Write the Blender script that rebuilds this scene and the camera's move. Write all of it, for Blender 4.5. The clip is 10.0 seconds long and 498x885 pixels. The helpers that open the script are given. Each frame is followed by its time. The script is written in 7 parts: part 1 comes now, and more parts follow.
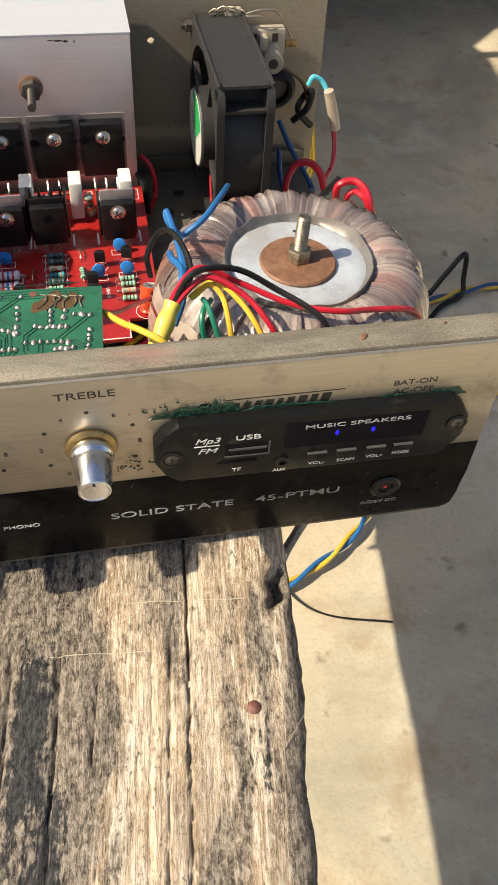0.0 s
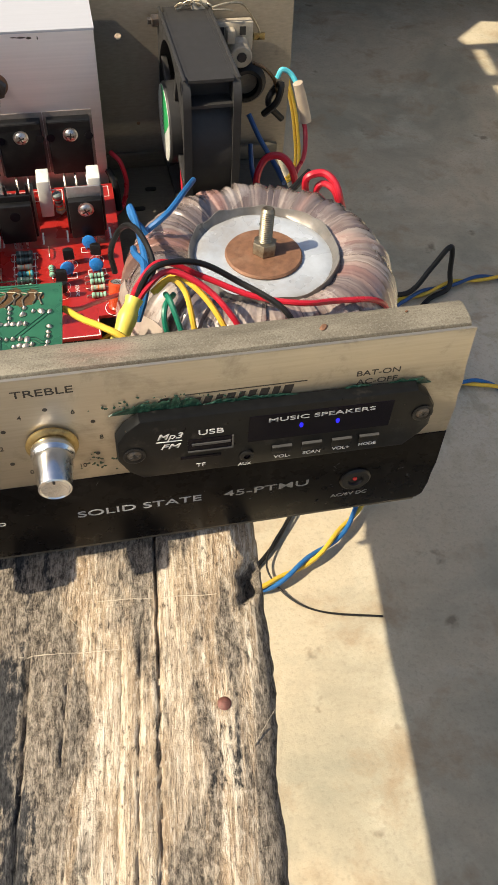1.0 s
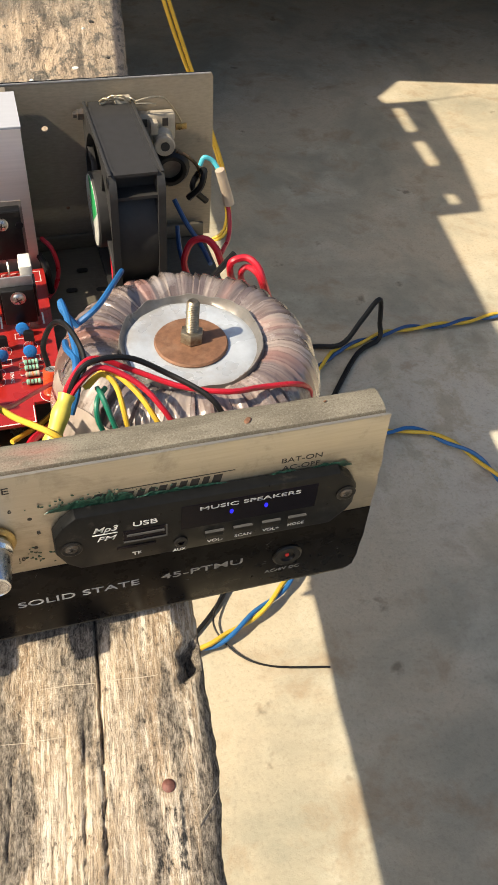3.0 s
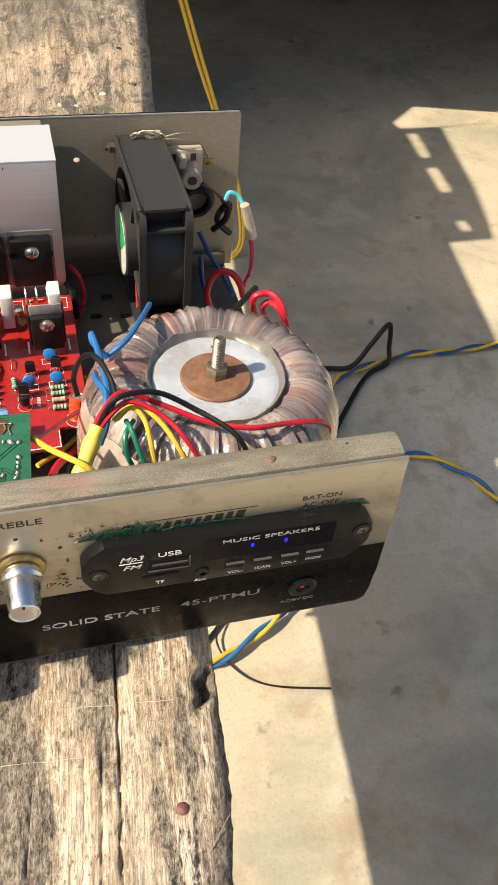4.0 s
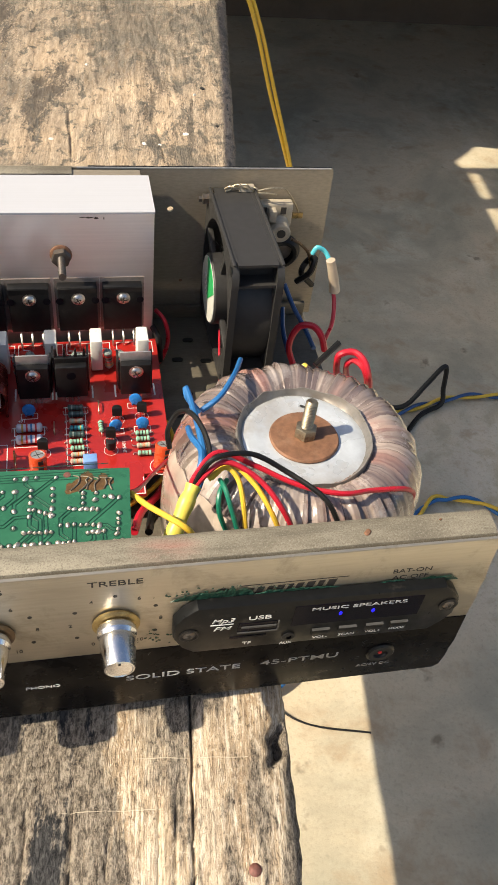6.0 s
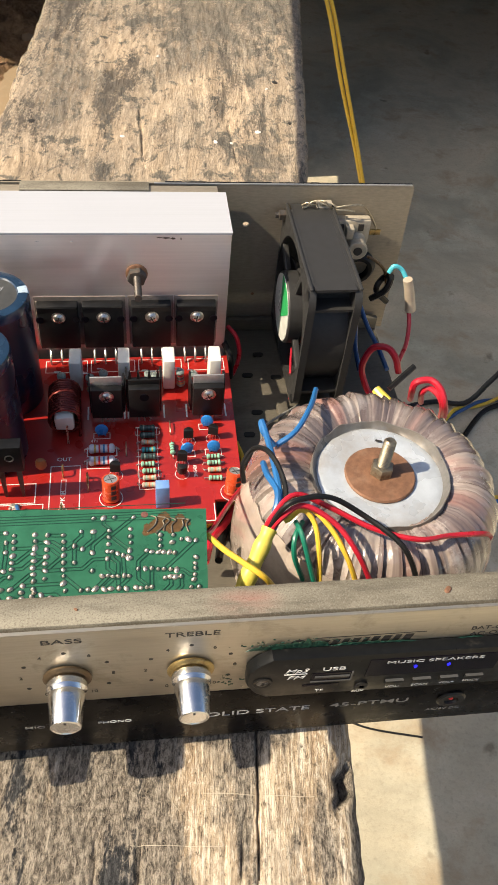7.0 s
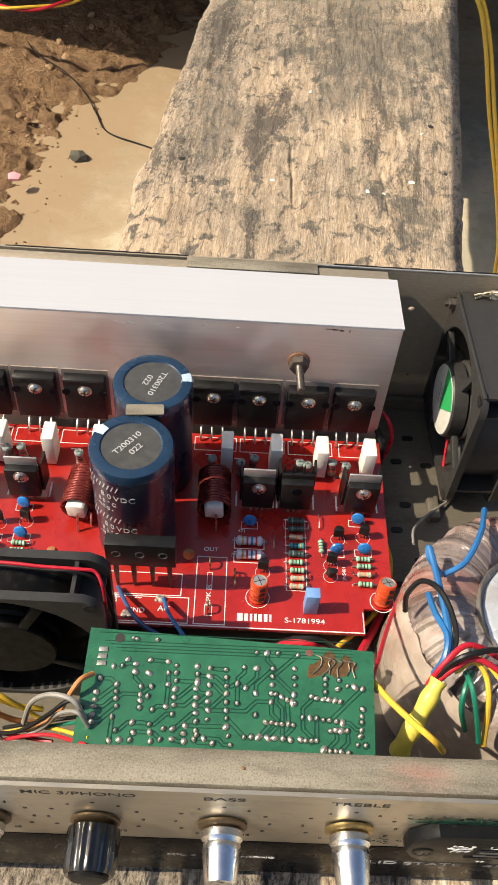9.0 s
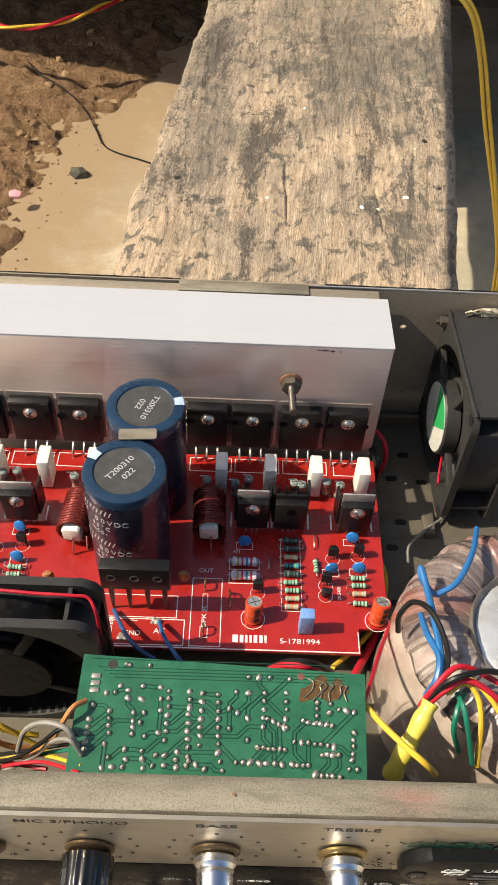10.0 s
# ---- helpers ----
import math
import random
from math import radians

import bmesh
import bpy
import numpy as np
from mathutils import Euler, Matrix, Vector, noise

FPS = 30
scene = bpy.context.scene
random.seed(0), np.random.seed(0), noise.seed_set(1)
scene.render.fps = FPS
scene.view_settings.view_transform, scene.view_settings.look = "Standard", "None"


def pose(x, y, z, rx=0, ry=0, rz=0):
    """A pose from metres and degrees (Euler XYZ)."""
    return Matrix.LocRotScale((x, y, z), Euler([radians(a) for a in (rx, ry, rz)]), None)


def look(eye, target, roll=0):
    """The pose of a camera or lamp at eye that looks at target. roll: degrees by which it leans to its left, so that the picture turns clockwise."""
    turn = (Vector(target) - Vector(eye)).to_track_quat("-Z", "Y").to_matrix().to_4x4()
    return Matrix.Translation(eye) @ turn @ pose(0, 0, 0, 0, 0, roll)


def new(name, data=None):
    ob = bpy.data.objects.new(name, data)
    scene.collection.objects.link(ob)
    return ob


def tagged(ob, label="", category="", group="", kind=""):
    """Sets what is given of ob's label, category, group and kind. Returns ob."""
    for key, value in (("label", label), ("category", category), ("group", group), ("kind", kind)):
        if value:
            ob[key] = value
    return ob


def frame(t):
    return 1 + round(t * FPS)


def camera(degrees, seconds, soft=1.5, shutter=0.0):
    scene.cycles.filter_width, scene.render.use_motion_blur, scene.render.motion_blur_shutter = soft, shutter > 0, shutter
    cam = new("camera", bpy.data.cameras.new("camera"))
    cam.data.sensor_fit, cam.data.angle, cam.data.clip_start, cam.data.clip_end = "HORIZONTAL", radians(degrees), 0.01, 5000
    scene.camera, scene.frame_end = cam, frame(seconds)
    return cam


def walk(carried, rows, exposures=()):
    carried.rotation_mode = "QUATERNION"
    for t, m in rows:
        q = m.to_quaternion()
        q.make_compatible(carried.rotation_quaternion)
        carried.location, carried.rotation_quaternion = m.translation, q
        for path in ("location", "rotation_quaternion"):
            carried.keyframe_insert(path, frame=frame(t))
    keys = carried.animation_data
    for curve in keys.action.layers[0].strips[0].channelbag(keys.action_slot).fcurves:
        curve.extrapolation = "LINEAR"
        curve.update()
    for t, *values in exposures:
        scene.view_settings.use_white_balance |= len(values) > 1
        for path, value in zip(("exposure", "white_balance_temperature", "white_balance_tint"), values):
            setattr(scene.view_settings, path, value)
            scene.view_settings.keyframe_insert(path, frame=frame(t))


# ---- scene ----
cam = camera(33.7, 10.0, soft=1.6)
PATH = [
    (0, (-0.051, -0.165, 0.266), (0.262, 1.073, -1.273), 4.7),
    (0.5, (-0.043, -0.168, 0.263), (0.27, 1.063, -1.281), 3.9),
    (1, (-0.04, -0.167, 0.264), (0.276, 1.068, -1.277), 3.6),
    (1.5, (-0.035, -0.171, 0.271), (0.322, 1.067, -1.259), 3.4),
    (2, (-0.029, -0.173, 0.275), (0.379, 1.076, -1.233), 3.3),
    (2.2, (-0.032, -0.17, 0.278), (0.394, 1.084, -1.221), 3.8),
    (3.3, (-0.036, -0.165, 0.284), (0.422, 1.119, -1.18), 5.6),
    (3.5, (-0.037, -0.165, 0.285), (0.418, 1.118, -1.18), 5.9),
    (4, (-0.044, -0.164, 0.297), (0.416, 1.136, -1.151), 7.0),
    (4.5, (-0.054, -0.154, 0.298), (0.391, 1.164, -1.139), 8.0),
    (5, (-0.058, -0.154, 0.303), (0.381, 1.179, -1.122), 7.9),
    (5.2, (-0.059, -0.157, 0.306), (0.378, 1.181, -1.115), 7.9),
    (6.3, (-0.07, -0.146, 0.313), (0.279, 1.208, -1.117), 7.7),
    (6.5, (-0.073, -0.142, 0.316), (0.246, 1.203, -1.128), 7.3),
    (7, (-0.074, -0.128, 0.325), (0.192, 1.188, -1.158), 6.6),
    (7.5, (-0.079, -0.118, 0.33), (0.143, 1.168, -1.186), 6.1),
    (8, (-0.088, -0.104, 0.333), (0.074, 1.171, -1.199), 5.4),
    (8.5, (-0.096, -0.094, 0.339), (0.014, 1.199, -1.182), 5.3),
    (9, (-0.106, -0.079, 0.346), (-0.043, 1.225, -1.169), 5.1),
    (9.5, (-0.113, -0.072, 0.352), (-0.084, 1.242, -1.155), 4.4),
    (10, (-0.1, -0.076, 0.352), (-0.055, 1.243, -1.15), 3.6),
]
walk(cam, [(t, look(eye, target, roll)) for t, eye, target, roll in PATH], [(0, 0.60), (2, 0.60), (3.5, 0.68), (4.5, 0.70), (7, 0.68), (8, 0.60), (9, 0.62), (10, 0.52)])

# ---- daylight: clear sky and a low morning sun from the side ----
SUN = Vector((-1.015, -0.11, 1.0)).normalized()
world = bpy.data.worlds.new("sky")
scene.world = world
world.use_nodes = True
wn = world.node_tree.nodes
sky = wn.new("ShaderNodeTexSky")
sky.sky_type, sky.sun_disc = "NISHITA", False
sky.sun_elevation = math.asin(SUN.z)
sky.sun_rotation = math.atan2(SUN.x, SUN.y)
sky.dust_density, sky.ozone_density = 2.6, 0.4
world.node_tree.links.new(sky.outputs[0], wn["Background"].inputs[0])
wn["Background"].inputs[1].default_value = 0.097
sun = new("sun", bpy.data.lights.new("sun", "SUN"))
sun.data.energy, sun.data.angle, sun.data.color = 4.9, radians(0.5), (1.0, 0.87, 0.665)
sun.matrix_world = look(SUN * 5, (0, 0, 0))

# ---- materials ----
def nodes_of(name):
    m = bpy.data.materials.new(name)
    m.use_nodes = True
    t = m.node_tree
    return m, t, t.nodes["Principled BSDF"]


def add(t, kind, **values):
    n = t.nodes.new(kind)
    for key, value in values.items():
        n.inputs[key].default_value = value
    return n


def coords(t, scale=(1, 1, 1), turn=(0, 0, 0)):
    c, m = t.nodes.new("ShaderNodeTexCoord"), t.nodes.new("ShaderNodeMapping")
    m.inputs["Scale"].default_value, m.inputs["Rotation"].default_value = scale, turn
    t.links.new(c.outputs["Object"], m.inputs[0])
    return m.outputs[0]


def noise_at(t, vec, scale, detail=4.0, rough=0.6, distort=0.0):
    n = add(t, "ShaderNodeTexNoise", Scale=scale, Detail=detail, Roughness=rough, Distortion=distort)
    t.links.new(vec, n.inputs["Vector"])
    return n.outputs["Fac"]


def noise_color(t, vec, scale):
    n = add(t, "ShaderNodeTexNoise", Scale=scale, Detail=3.0)
    t.links.new(vec, n.inputs["Vector"])
    return n.outputs["Color"]


def ramp(t, fac, stops):
    r = t.nodes.new("ShaderNodeValToRGB")
    while len(r.color_ramp.elements) < len(stops):
        r.color_ramp.elements.new(0.5)
    for e, (p, c) in zip(r.color_ramp.elements, stops):
        e.position, e.color = p, (*(c if isinstance(c, tuple) else (c, c, c)), 1)
    t.links.new(fac, r.inputs[0])
    return r.outputs[0]


def blend(t, fac, a, b, mode="MIX"):
    m = t.nodes.new("ShaderNodeMix")
    m.data_type, m.blend_type = "RGBA", mode
    for value, socket in ((fac, m.inputs[0]), (a, m.inputs[6]), (b, m.inputs[7])):
        if isinstance(value, (int, float)):
            socket.default_value = value
        elif isinstance(value, tuple):
            socket.default_value = (*value, 1)
        else:
            t.links.new(value, socket)
    return m.outputs[2]


def relief(t, bsdf, height, strength, distance):
    b = add(t, "ShaderNodeBump", Strength=strength, Distance=distance)
    t.links.new(height, b.inputs["Height"])
    t.links.new(b.outputs[0], bsdf.inputs["Normal"])


def plain(name, base, rough=0.5, metal=0.0, vary=0.12, scale=120.0, dirt=None, dirt_amount=0.0, bump=0.0, coat=0.0):
    """A surface of one colour with fine mottling, patches of dirt and uneven gloss."""
    m, t, b = nodes_of(name)
    vec = coords(t)
    fine = noise_at(t, vec, scale, 5)
    dark = tuple(c * (1 - vary) for c in base)
    light = tuple(min(1, c * (1 + vary)) for c in base)
    col = ramp(t, fine, [(0.3, dark), (0.7, light)])
    if dirt:
        wide = ramp(t, noise_at(t, vec, scale * 0.23, 6, 0.7), [(0.62 - dirt_amount * 0.3, 0.0), (0.8 - dirt_amount * 0.2, 1.0)])
        col = blend(t, wide, col, dirt)
    t.links.new(col, b.inputs["Base Color"])
    t.links.new(ramp(t, noise_at(t, vec, scale * 0.5, 3), [(0.25, max(0.02, rough - 0.12)), (0.75, min(1, rough + 0.12))]), b.inputs["Roughness"])
    b.inputs["Metallic"].default_value, b.inputs["Coat Weight"].default_value = metal, coat
    if bump:
        relief(t, b, fine, bump, 0.0006)
    return m


def old_wood():
    """Bleached, split timber: pale fibres, dark crackled crust, charred patches; smoother where people sit."""
    m, t, b = nodes_of("weathered_wood")
    turn = t.nodes.new("ShaderNodeMapping")
    turn.inputs["Rotation"].default_value = (0, 0, radians(6.6))
    t.links.new(coords(t), turn.inputs[0])

    def grain(along):
        n = t.nodes.new("ShaderNodeMapping")
        n.inputs["Scale"].default_value = (1, along, 1)
        t.links.new(turn.outputs[0], n.inputs[0])
        return n.outputs[0]
    fibre = noise_at(t, grain(0.035), 1500, 3, 0.7)
    strand = noise_at(t, grain(0.09), 430, 7, 0.75, 0.25)
    broad = noise_at(t, grain(0.10), 95, 6, 0.7, 0.2)
    speck = noise_at(t, grain(0.40), 620, 6, 0.78, 0.3)
    crust = noise_at(t, grain(0.22), 30, 8, 0.66, 0.5)
    patch = noise_at(t, grain(0.20), 30, 8, 0.68, 0.5)
    soft = noise_at(t, grain(0.7), 9, 6, 0.62, 0.5)
    cell = t.nodes.new("ShaderNodeTexVoronoi")
    cell.feature = "DISTANCE_TO_EDGE"
    cell.inputs["Scale"].default_value = 260
    wob = blend(t, 0.02, grain(0.7), noise_color(t, grain(0.5), 160))
    t.links.new(wob, cell.inputs["Vector"])
    sep = t.nodes.new("ShaderNodeSeparateXYZ")
    t.links.new(coords(t), sep.inputs[0])
    side = t.nodes.new("ShaderNodeMapRange")
    for key, value in (("From Min", -0.080), ("From Max", -0.026), ("To Min", 0.055), ("To Max", -0.06)):
        side.inputs[key].default_value = value
    t.links.new(sep.outputs[0], side.inputs[0])
    # pale fibrous wood
    col = ramp(t, broad, [(0.32, (0.36, 0.255, 0.16)), (0.48, (0.53, 0.41, 0.28)), (0.62, (0.66, 0.56, 0.43))])
    col = blend(t, ramp(t, strand, [(0.34, 0.85), (0.49, 0.0)]), col, (0.22, 0.155, 0.098))
    col = blend(t, ramp(t, strand, [(0.51, 0.0), (0.60, 0.9)]), col, (0.80, 0.72, 0.59))
    col = blend(t, ramp(t, fibre, [(0.40, 0.55), (0.50, 0.0)]), col, (0.17, 0.115, 0.075))
    col = blend(t, ramp(t, speck, [(0.37, 0.85), (0.44, 0.0)]), col, (0.10, 0.075, 0.056))
    col = blend(t, ramp(t, speck, [(0.53, 0.0), (0.61, 0.7)]), col, (0.74, 0.66, 0.54))
    grey = noise_at(t, grain(0.35), 24, 7, 0.68, 0.5)
    col = blend(t, ramp(t, grey, [(0.46, 0.0), (0.58, 0.5)]), col, (0.24, 0.20, 0.155))
    # grey-brown crust left in long soft-edged patches, crackled with pale wood
    dark = ramp(t, speck, [(0.37, (0.038, 0.033, 0.028)), (0.48, (0.125, 0.107, 0.087)), (0.59, (0.33, 0.285, 0.23))])
    dark = blend(t, ramp(t, cell.outputs["Distance"], [(0.0, 0.5), (0.05, 0.0)]), dark, (0.42, 0.35, 0.27))
    where = blend(t, 1.0, crust, ramp(t, speck, [(0.36, 0.02), (0.62, -0.0)]), "ADD")
    where = blend(t, 1.0, where, side.outputs[0], "ADD")
    col = blend(t, ramp(t, where, [(0.435, 0.0), (0.48, 0.92)]), col, dark)
    # charred black
    char = blend(t, 1.0, patch, ramp(t, speck, [(0.36, 0.06), (0.6, 0.0)]), "ADD")
    scorch = blend(t, 1.0, char, side.outputs[0], "ADD")
    spot = t.nodes.new("ShaderNodeMapping")
    spot.inputs["Location"].default_value, spot.inputs["Scale"].default_value = (0.0086 * 95, 0.0815 * 24, 0), (95, 24, 0)
    t.links.new(turn.outputs[0], spot.inputs[0])
    far = t.nodes.new("ShaderNodeVectorMath")
    far.operation = "LENGTH"
    t.links.new(spot.outputs[0], far.inputs[0])
    scorch = blend(t, 1.0, scorch, ramp(t, far.outputs["Value"], [(0.25, 0.15), (1.1, 0.0)]), "ADD")
    col = blend(t, ramp(t, scorch, [(0.60, 0.0), (0.645, 0.96)]), col, ramp(t, speck, [(0.4, (0.016, 0.017, 0.019)), (0.62, (0.075, 0.075, 0.078))]))
    soft = blend(t, 1.0, soft, ramp(t, speck, [(0.36, 0.09), (0.62, 0.0)]), "ADD")
    far_tone = t.nodes.new("ShaderNodeMapRange")
    for key, value in (("From Min", 0.52), ("From Max", 0.74), ("To Min", -0.03), ("To Max", 0.11)):
        far_tone.inputs[key].default_value = value
    t.links.new(sep.outputs[1], far_tone.inputs[0])
    soft = blend(t, 1.0, soft, far_tone.outputs[0], "ADD")
    # the far stretch is rubbed smoother: tan and grey in soft clouds
    lump = noise_at(t, grain(0.6), 70, 7, 0.68, 0.6)
    worn = ramp(t, soft, [(0.40, (0.56, 0.42, 0.285)), (0.49, (0.50, 0.385, 0.27)), (0.57, (0.38, 0.305, 0.225)), (0.66, (0.20, 0.17, 0.135))])
    worn = blend(t, ramp(t, lump, [(0.36, 0.45), (0.46, 0.0)]), worn, (0.27, 0.215, 0.16))
    worn = blend(t, ramp(t, lump, [(0.55, 0.0), (0.66, 0.4)]), worn, (0.62, 0.50, 0.38))
    worn = blend(t, ramp(t, broad, [(0.38, 0.5), (0.48, 0.0)]), worn, (0.27, 0.20, 0.13))
    worn = blend(t, ramp(t, strand, [(0.38, 0.6), (0.49, 0.0)]), worn, (0.25, 0.18, 0.115))
    worn = blend(t, ramp(t, speck, [(0.35, 0.5), (0.42, 0.0)]), worn, (0.16, 0.125, 0.09))
    worn = blend(t, ramp(t, speck, [(0.57, 0.0), (0.66, 0.4)]), worn, (0.66, 0.57, 0.44))
    worn = blend(t, ramp(t, char, [(0.575, 0.0), (0.62, 0.7)]), worn, (0.06, 0.053, 0.047))
    # dark mottled patches
    for mx, my, wide, tall, much in ((0.005, 0.72, 0.10, 0.12, 0.27), (0.030, 0.44, 0.060, 0.085, 0.19), (0.080, 0.68, 0.050, 0.13, 0.20), (-0.085, 0.51, 0.04, 0.05, 0.10)):
        stain = t.nodes.new("ShaderNodeMapping")
        stain.inputs["Location"].default_value, stain.inputs["Scale"].default_value = (-mx / wide, -my / tall, 0), (1 / wide, 1 / tall, 0)
        t.links.new(coords(t), stain.inputs[0])
        gap = t.nodes.new("ShaderNodeVectorMath")
        gap.operation = "LENGTH"
        t.links.new(stain.outputs[0], gap.inputs[0])
        mark = blend(t, 1.0, blend(t, 1.0, lump, ramp(t, gap.outputs["Value"], [(0.0, much), (1.0, 0.0)]), "ADD"), ramp(t, speck, [(0.36, 0.05), (0.62, 0.0)]), "ADD")
        worn = blend(t, ramp(t, mark, [(0.56, 0.0), (0.70, 0.8)]), worn, (0.10, 0.092, 0.078))
    reach = blend(t, 1.0, sep.outputs[1], ramp(t, soft, [(0.3, 0.0), (0.7, 0.12)]), "ADD")
    col = blend(t, ramp(t, reach, [(0.18, 0.0), (0.38, 0.88)]), col, worn)
    t.links.new(col, b.inputs["Base Color"])
    b.inputs["Roughness"].default_value = 0.88
    b.inputs["Specular IOR Level"].default_value = 0.25
    relief(t, b, blend(t, 0.5, strand, speck), 1.0, 0.0022)
    return m


def concrete():
    m, t, b = nodes_of("old_concrete")
    vec = coords(t)
    wide = noise_at(t, vec, 4.0, 7, 0.65, 0.6)
    mid = noise_at(t, vec, 17, 7, 0.68, 0.3)
    grit = noise_at(t, vec, 260, 4, 0.7)
    col = ramp(t, mid, [(0.3, (0.42, 0.365, 0.265)), (0.52, (0.50, 0.43, 0.31)), (0.72, (0.55, 0.475, 0.345))])
    col = blend(t, ramp(t, wide, [(0.36, 0.75), (0.56, 0.0)]), col, (0.27, 0.265, 0.205))
    col = blend(t, ramp(t, noise_at(t, vec, 6.5, 7, 0.66, 0.15), [(0.52, 0.0), (0.66, 0.5)]), col, (0.60, 0.56, 0.44))
    col = blend(t, ramp(t, noise_at(t, vec, 26, 4, 0.55), [(0.67, 0.0), (0.74, 0.7)]), col, (0.15, 0.125, 0.085))
    # broad pale patch, broken up by the mid noise
    pale_at = t.nodes.new("ShaderNodeMapping")
    pale_at.inputs["Location"].default_value, pale_at.inputs["Scale"].default_value = (-0.47 * 4.5, -0.40 * 3.6, 0), (4.5, 3.6, 0)
    t.links.new(vec, pale_at.inputs[0])
    away = t.nodes.new("ShaderNodeVectorMath")
    away.operation = "LENGTH"
    t.links.new(pale_at.outputs[0], away.inputs[0])
    pale = blend(t, 1.0, ramp(t, away.outputs["Value"], [(0.2, 0.75), (1.0, 0.0)]), ramp(t, mid, [(0.42, 0.0), (0.60, 1.0)]), "MULTIPLY")
    col = blend(t, pale, col, (0.66, 0.65, 0.56))
    # earth trodden out from the soil bed
    sep = t.nodes.new("ShaderNodeSeparateXYZ")
    t.links.new(vec, sep.inputs[0])
    tread = t.nodes.new("ShaderNodeMapRange")
    for key, value in (("From Min", -0.50), ("From Max", -0.76), ("To Min", 0.0), ("To Max", 0.58)):
        tread.inputs[key].default_value = value
    lean = add(t, "ShaderNodeMath")
    lean.operation, lean.inputs[1].default_value = "MULTIPLY_ADD", -0.28
    t.links.new(sep.outputs[1], lean.inputs[0])
    t.links.new(sep.outputs[0], lean.inputs[2])
    t.links.new(lean.outputs[0], tread.inputs[0])
    earth = blend(t, 1.0, tread.outputs[0], mid, "ADD")
    col = blend(t, ramp(t, earth, [(0.52, 0.0), (0.68, 0.6), (0.92, 0.92)]), col, (0.29, 0.205, 0.122))
    col = blend(t, ramp(t, grit, [(0.3, 0.35), (0.48, 0.0)]), col, (0.22, 0.20, 0.155))
    t.links.new(col, b.inputs["Base Color"])
    b.inputs["Roughness"].default_value = 0.85
    b.inputs["Specular IOR Level"].default_value = 0.25
    relief(t, b, blend(t, 0.5, mid, grit), 0.3, 0.003)
    return m


def soil():
    m, t, b = nodes_of("bare_soil")
    vec = coords(t)
    big, fine = noise_at(t, vec, 22, 8, 0.7), noise_at(t, vec, 160, 5, 0.75)
    col = ramp(t, big, [(0.32, (0.16, 0.09, 0.045)), (0.48, (0.36, 0.21, 0.105)), (0.7, (0.52, 0.34, 0.18))])
    col = blend(t, ramp(t, fine, [(0.33, 0.35), (0.50, 0.0)]), col, (0.10, 0.06, 0.035))
    t.links.new(col, b.inputs["Base Color"])
    b.inputs["Roughness"].default_value = 0.95
    relief(t, b, blend(t, 0.5, big, fine), 1.0, 0.05)
    return m


def brushed(name, base, rough, along=(0.04, 1, 1), metal=1.0, stain=(0.2, 0.15, 0.1), stains=0.3, grain=900, depth=0.16):
    """Rolled or brushed metal: streaks along one axis, patches of tarnish."""
    m, t, b = nodes_of(name)
    streak = noise_at(t, coords(t, along), grain, 3, 0.6)
    wide = noise_at(t, coords(t), 38, 7, 0.72, 0.4)
    col = ramp(t, streak, [(0.25, tuple(c * (1 - depth) for c in base)), (0.75, tuple(min(1, c * (1 + depth * 0.6)) for c in base))])
    spot = ramp(t, wide, [(0.72 - 0.3 * stains, 0.0), (0.9 - 0.2 * stains, 0.85)])
    col = blend(t, spot, col, stain)
    t.links.new(col, b.inputs["Base Color"])
    b.inputs["Metallic"].default_value = metal
    t.links.new(ramp(t, wide, [(0.3, max(0.05, rough - 0.08)), (0.8, min(1, rough + 0.25))]), b.inputs["Roughness"])
    relief(t, b, streak, 0.75 * depth, 0.0003)
    return m


